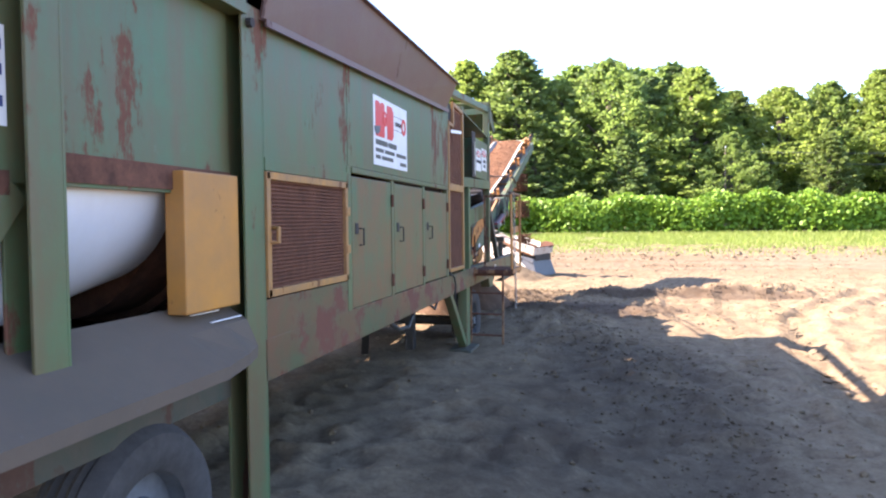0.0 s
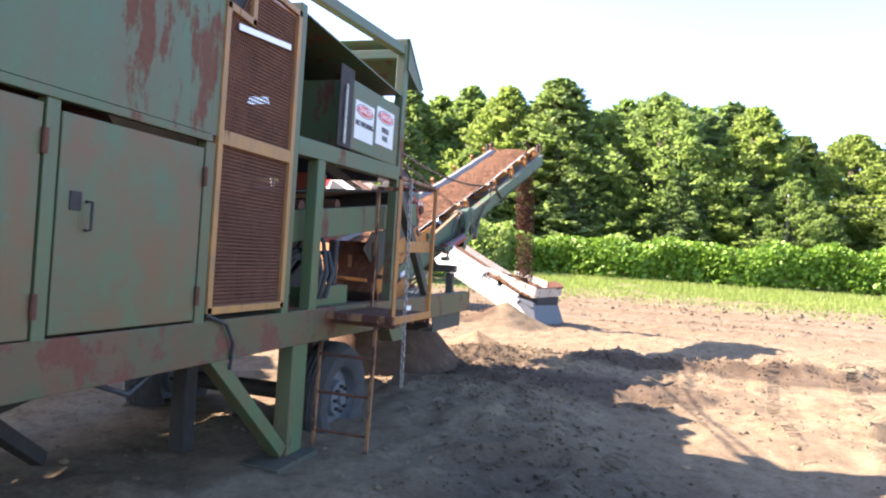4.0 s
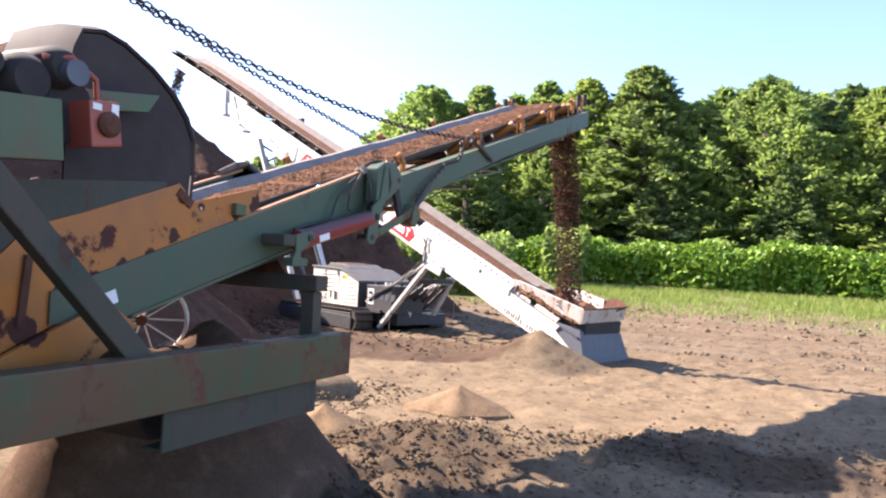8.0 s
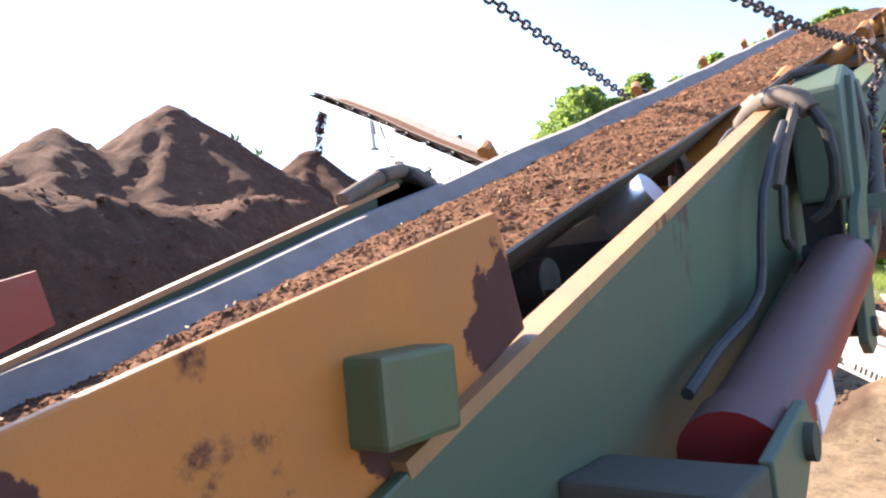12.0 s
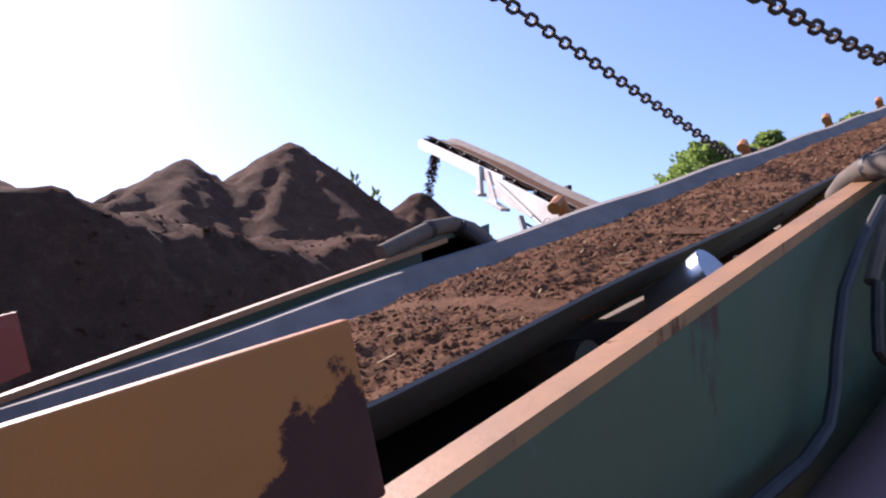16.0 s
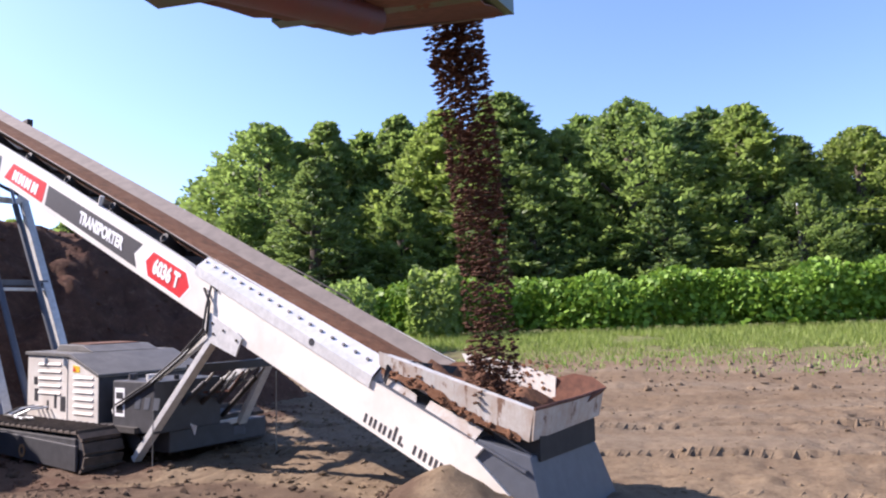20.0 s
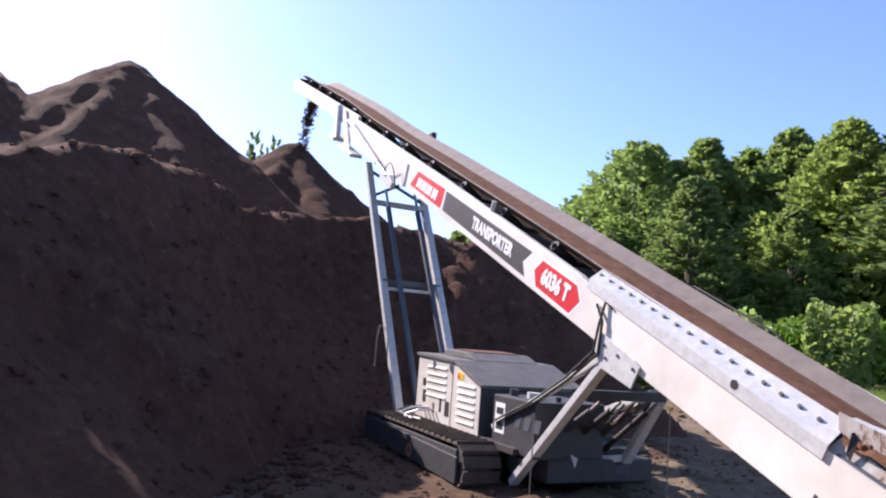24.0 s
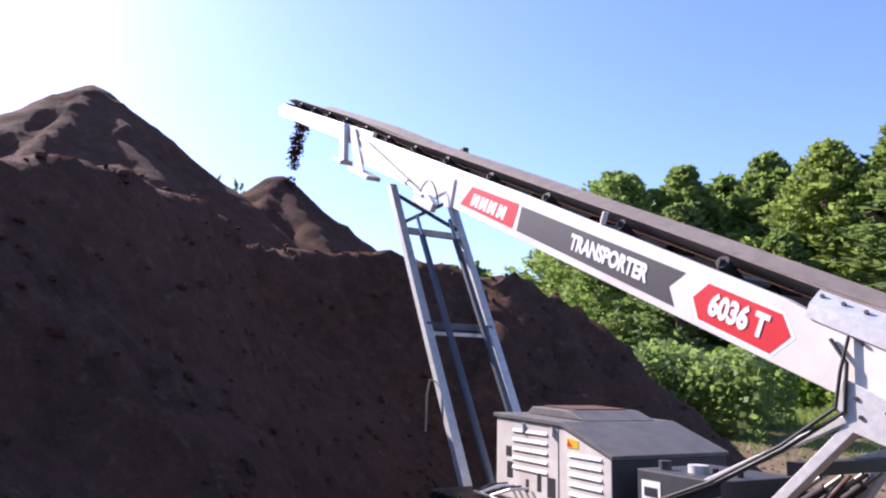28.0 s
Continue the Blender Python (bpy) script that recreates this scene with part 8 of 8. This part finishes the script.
tp("hose_run", Shape().tube([(5.45, w + 0.05, 0.62), (4.8, w + 0.05, 0.88), (4.2, w + 0.05, 1.19), (3.75, w + 0.07, 1.46), (3.72, w + 0.06, 1.75), (3.82, w + 0.05, 1.9)], 0.013, 8), HOSE, st, smooth=True)
tp("hose_run", Shape().tube([(5.45, w + 0.07, 0.65), (4.8, w + 0.07, 0.91), (4.2, w + 0.07, 1.22), (3.8, w + 0.08, 1.48), (3.76, w + 0.07, 1.7), (3.70, w + 0.05, 1.92), (3.62, w + 0.04, 1.86)], 0.012, 8), HOSE, st, smooth=True)
tp("pivot_plate", Shape().prism([(3.82, 1.50), (3.72, 1.34), (3.32, 1.20), (3.22, 1.38), (3.3, 1.44), (3.75, 1.66)], w + 0.04, w + 0.055, "xz"), GALV, st, bevel=0.004)
for u, z in ((3.68, 1.54), (3.50, 1.46), (3.30, 1.36), (3.66, 1.43)):
    tp("bolt", Shape().cyl((u, w + 0.05, z), (u, w + 0.065, z), 0.014, 8), DARKSTEEL, st)
fs = tp("far_strut", Shape().beam((4.72, -0.2, 0.34), (4.16, -0.2, 1.14), 0.07, 0.11, (0, 1, 0)), GALV, label="galvanised strut of the far side", bevel=0.006)
tp("far_strut", Shape().beam((5.4, -0.2, 0.70), (4.12, -0.2, 1.16), 0.07, 0.12, (0, 1, 0)), GALV, fs, bevel=0.006)
tp("cross_arm", Shape().box((4.15, -0.2, 1.02), (4.25, 0.88, 1.11)), CHARCOAL, bevel=0.006)
tp("lower_arm", Shape().beam((5.3, 0.70, 0.14), (4.72, -0.25, 0.26), 0.09, 0.11), GREYPLATE, bevel=0.006)
tp("lower_arm", Shape().beam((5.2, 0.86, 0.26), (4.70, -0.25, 0.38), 0.06, 0.06), GALV, bevel=0.006)
tp("frame_box", Shape().box((4.75, -0.6, 0.12), (5.6, 0.75, 0.36)), CHARCOAL, bevel=0.02)
for k, w2 in enumerate((-0.1, 0.12, 0.36, 0.6)):
    ram2 = tp("push_ram", Shape().cyl((4.95 + 0.05 * k, w2, 0.42), (4.35, w2 - 0.03, 0.90), 0.032, 12), CHARCOAL if k % 2 else DARKSTEEL, smooth=True)
    tp("ram_rod", Shape().cyl((4.35, w2 - 0.03, 0.90), (4.22, w2 - 0.04, 1.0), 0.016, 10), CHAIN_LIGHT, ram2, smooth=True)
for k in range(5):
    tp("valve_block", Shape().box((4.82 + 0.11 * k, 0.72, 0.52 + 0.03 * (k % 2)), (4.89 + 0.11 * k, 0.80, 0.62 + 0.05 * (k % 3))), GALV if k % 2 else CHARCOAL, bevel=0.006)
for k in range(4):
    tp("link_hose", Shape().tube([(4.9 + 0.1 * k, 0.7, 0.6), (4.75 + 0.06 * k, 0.5 - 0.1 * k, 0.75), (4.5, 0.3 - 0.15 * k, 0.7 + 0.05 * k), (4.3, 0.2 - 0.1 * k, 0.98)], 0.012, 7), (HOSE, RUSTY, HOSE, HOSE)[k], smooth=True)
tp("white_tag", Shape().prism([(4.62, 0.30), (4.70, 0.42), (4.58, 0.40)], 0.52, 0.524, "xz"), DECAL_WHITE)
for u, w2, z in ((4.72, 0.97, 0.62), (4.2, -0.3, 0.95)):
    tp("drop_chain", Shape().tube([(u, w2, z), (u + 0.01, w2, 0.03)], 0.006, 6), CHAIN_LIGHT)

# tail hopper
hop = tp("tail_hopper", Shape().prism([(0.09, 0.83), (0.14, 0.60), (1.38, 1.02), (1.55, 1.14), (1.55, 1.25), (1.34, 1.175)], WN - 0.085, WN - 0.07, "xz"), GALV_DIRTY, label="galvanised receiving hopper with soil spills", bevel=0.002)
tp("wall_rim", Shape().beam((0.09, WN - 0.085, 0.835), (1.5, WN - 0.145, 1.215), 0.035, 0.012, (0, 0, 1)), GALV, hop)
tp("hopper_wall", Shape().prism([(1.42, 1.17), (1.24, 1.155), (0.85, 1.09), (0.44, 0.97), (0.46, 0.72), (1.3, 0.95)], WF + 0.02, WF + 0.032, "xz"), WHITE_DIRTY, hop, bevel=0.002)
tp("hopper_end", Shape().add([(0.09, WN - 0.07, 0.83), (0.12, WN - 0.07, 0.61), (0.08, WF, 0.66), (0.03, WF, 0.87), (0.078, WN - 0.07, 0.83), (0.108, WN - 0.07, 0.61), (0.068, WF, 0.66), (0.018, WF, 0.87)], [(0, 1, 2, 3), (7, 6, 5, 4), (0, 4, 5, 1), (1, 5, 6, 2), (2, 6, 7, 3), (3, 7, 4, 0)]), GALV_DIRTY, hop)
tp("end_rim", Shape().tube([(0.085, WN - 0.07, 0.835), (0.05, 0.3, 0.85), (0.025, WF, 0.875)], 0.014, 8), RUSTY, hop, smooth=True)
tp("back_sheet", Shape().grid([[(0.50, WF + 0.03, 0.70), (0.48, WF + 0.02, 0.86), (0.45, WF, 0.96)], [(0.36, WF + 0.05, 0.70), (0.33, WF + 0.02, 0.88), (0.28, WF - 0.01, 1.0)], [(0.22, WF + 0.06, 0.69), (0.17, WF + 0.02, 0.84), (0.12, WF - 0.03, 0.97)], [(0.12, WF + 0.12, 0.69), (0.06, WF + 0.06, 0.80), (-0.01, WF - 0.01, 0.89)], [(0.09, WF + 0.3, 0.69), (0.06, WF + 0.28, 0.77), (0.0, WF + 0.25, 0.855)]]), RUSTY, hop, "curled rusty steel sheet at the corner", solid=0.008, smooth=True)
for (u0, z0), (u1, z1), (u2, z2), (u3, z3) in (((1.60, 1.01), (1.12, 0.80), (1.16, 0.90), (1.53, 1.10)), ((1.06, 0.77), (0.58, 0.58), (0.53, 0.67), (1.02, 0.86))):
    tp("skirt_flap", Shape().add([(u0, WN - 0.005, z0), (u1, WN - 0.005, z1), (u2, WN - 0.075, z2), (u3, WN - 0.075, z3)], [(0, 1, 2, 3)]), GALV_DIRTY, hop, "tilted galvanised skirt flap", solid=0.006)
tp("skirt_base", slab(0.25, 1.75, WN - 0.10, WN - 0.012, 0.195, 0.215), GREYPLATE, hop)
rng_spill = random.Random(77)
spill = Shape().grid([[(u, WN - 0.135 + 0.10 * k / 6, 0.50 + 0.31 * u + 0.30 * u * u * 0.12 + (0.07 * math.sin(3.1416 * k / 6) + 0.05) * (0.6 + 0.7 * math.exp(-((u - 1.08) / 0.22) ** 2)) + 0.045 * noise.noise(Vector((u * 8, k * 0.9, 2)))) for k in range(7)] for u in [0.2 + 0.045 * i for i in range(30)]])
for _ in range(170):
    u, k = rng_spill.uniform(0.22, 1.45), rng_spill.uniform(0, 1)
    r = rng_spill.choice((0.008, 0.012, 0.018, 0.026))
    z = 0.50 + 0.31 * u + 0.036 * u * u + (0.07 * math.sin(3.1416 * k) + 0.05) * (0.6 + 0.7 * math.exp(-((u - 1.08) / 0.22) ** 2))
    spill.add([(u + r * x * rng_spill.uniform(0.6, 1.4), WN - 0.135 + 0.10 * k + r * y * 0.8, z + r * zz * rng_spill.uniform(0.4, 1.2)) for x, y, zz in ICO], ICO_FACES)
tp("spill", spill, LOAD, hop, "brown soil spilt along the skirt", smooth=True)
tp("hopper_soil", Shape().grid([[(0.12 + 0.09 * i, WF + 0.06 + 0.085 * k, 0.60 + 0.035 * i + 0.13 * math.exp(-(((i - 4) / 3.2) ** 2 + ((k - 3.5) / 3.0) ** 2)) + 0.10 * noise.noise(Vector((i * 0.55, k * 0.55, 5)))) for k in range(11)] for i in range(15)]), LOAD, hop, "fallen soil inside", smooth=True)
splash = Shape()
for _ in range(70):
    u, r = rng_spill.uniform(0.5, 1.3), rng_spill.choice((0.008, 0.012, 0.02))
    z = 0.78 + 0.12 * u + rng_spill.uniform(0, 0.26)
    splash.add([(u + r * 1.3 * x, WF + 0.036 + 0.004 * y, z + r * zz) for x, y, zz in ICO], ICO_FACES)
tagged(tp("mud_splash", splash, LOAD, hop), "dark mud splashes on the wall", kind="stuff")
tp("tail_box", Shape().add([(0.02, WF - 0.16, 0.0), (0.12, WF - 0.02, 0.43), (0.55, WF, 0.58), (0.9, WF, 0.5), (0.5, WF, 0.05), (0.0, WN - 0.02, 0.0), (0.13, WN - 0.06, 0.50), (0.55, WN - 0.03, 0.60), (0.9, WN - 0.01, 0.5), (0.5, WN - 0.01, 0.05)], [(0, 1, 2, 3, 4), (9, 8, 7, 6, 5), (0, 5, 6, 1), (1, 6, 7, 2), (2, 7, 8, 3), (3, 8, 9, 4), (4, 9, 5, 0)]), GREYPLATE, label="blue-grey sheet tail box", bevel=0.006)
# black block put in for the shaded gap under the hopper
tp("tail_gap", Shape().box((0.10, WF + 0.03, 0.45), (0.5, WN - 0.16, 0.64)), RUBBER)
tp("skirt_hoop", Shape().grid([[bp(1.70, WN - 0.01, 0.24), bp(1.66, WN - 0.01, 0.22)], [bp(1.74, WN - 0.05, 0.36), bp(1.69, WN - 0.06, 0.33)], [bp(1.72, WN - 0.25, 0.40), bp(1.66, WN - 0.25, 0.35)], [bp(1.62, WC, 0.38), bp(1.57, WC, 0.32)], [bp(1.55, WF + 0.3, 0.37), bp(1.50, WF + 0.3, 0.31)], [bp(1.38, WF + 0.1, 0.44), bp(1.37, WF + 0.1, 0.43)]]), RUBBER, label="black rubber strip hung across the skirt", solid=0.012)
tp("rubber_flap", Shape().grid([[bp(1.50, WF + 0.35, 0.36), bp(1.30, WF + 0.2, 0.34), bp(1.15, WF + 0.1, 0.36)], [bp(1.48, WF + 0.35, 0.22), bp(1.25, WF + 0.2, 0.18), bp(1.0, WF + 0.1, 0.14)]]), RUBBER, hop, solid=0.01)
tp("inner_guard", Shape().prism([(0.2, 0.70), (1.4, 1.15), (1.75, 1.22), (1.75, 1.10), (0.25, 0.60)], WN - 0.36, WN - 0.35, "xz"), GALV_DIRTY)


# ---- what moves ----
def belt_pose(y, lift=0.0):
    return pose(belt_x(y), y, belt_z(y) + lift, math.degrees(math.atan(0.324)), 0, 0)


def fall_rows(x, y, top, bottom, period, phase, vx, vy):
    """A cluster that falls, over and over, and starts again inside the head."""
    rows, t0 = [], -phase * period
    while t0 < 28.0:
        for i in range(5):
            t = t0 + period * i / 4 * 0.94
            f = i / 4
            if 0 <= t <= 28:
                rows.append((t, pose(x + vx * f, y + vy * f, top + (bottom - top) * (0.35 * f + 0.65 * f * f), 0, 0, 20 * f)))
        t0 += period
    rows = [(0.0, rows[0][1])] + [r for r in rows if r[0] > 0.05]
    return rows + [(28.0, rows[-1][1])] if rows[-1][0] < 27.95 else rows


def motions():
    speed, first, last = LOAD_SPEED, LOAD_FIRST, LOAD_LAST
    span = last - first
    for k, ob in enumerate(belt_loads):
        y0 = first + LOAD_LEN * k
        rows, t, y = [(0.0, belt_pose(y0))], 0.0, y0
        while t < 27.999:
            go = min((last - y) / speed, 0.35, 28.0 - t)
            t, y = t + go, y + speed * go
            if go > 0.001:
                rows.append((t, belt_pose(y)))
            if y > last - 0.001 and t < 27.95:
                t, y = t + 0.04, first
                rows.append((t, belt_pose(first)))
        walk(ob, rows)
    for k, ob in enumerate(main_stream):
        walk(ob, fall_rows(CX + 0.12, 20.92, 3.62, 0.98, 0.75, k / len(main_stream), 0.10, 0.55))
    for k, ob in enumerate(tip_stream):
        walk(ob, fall_rows(-17.72, 28.05, 7.70, 6.35, 0.6, k / len(tip_stream), -0.75, 0.25))


motions()
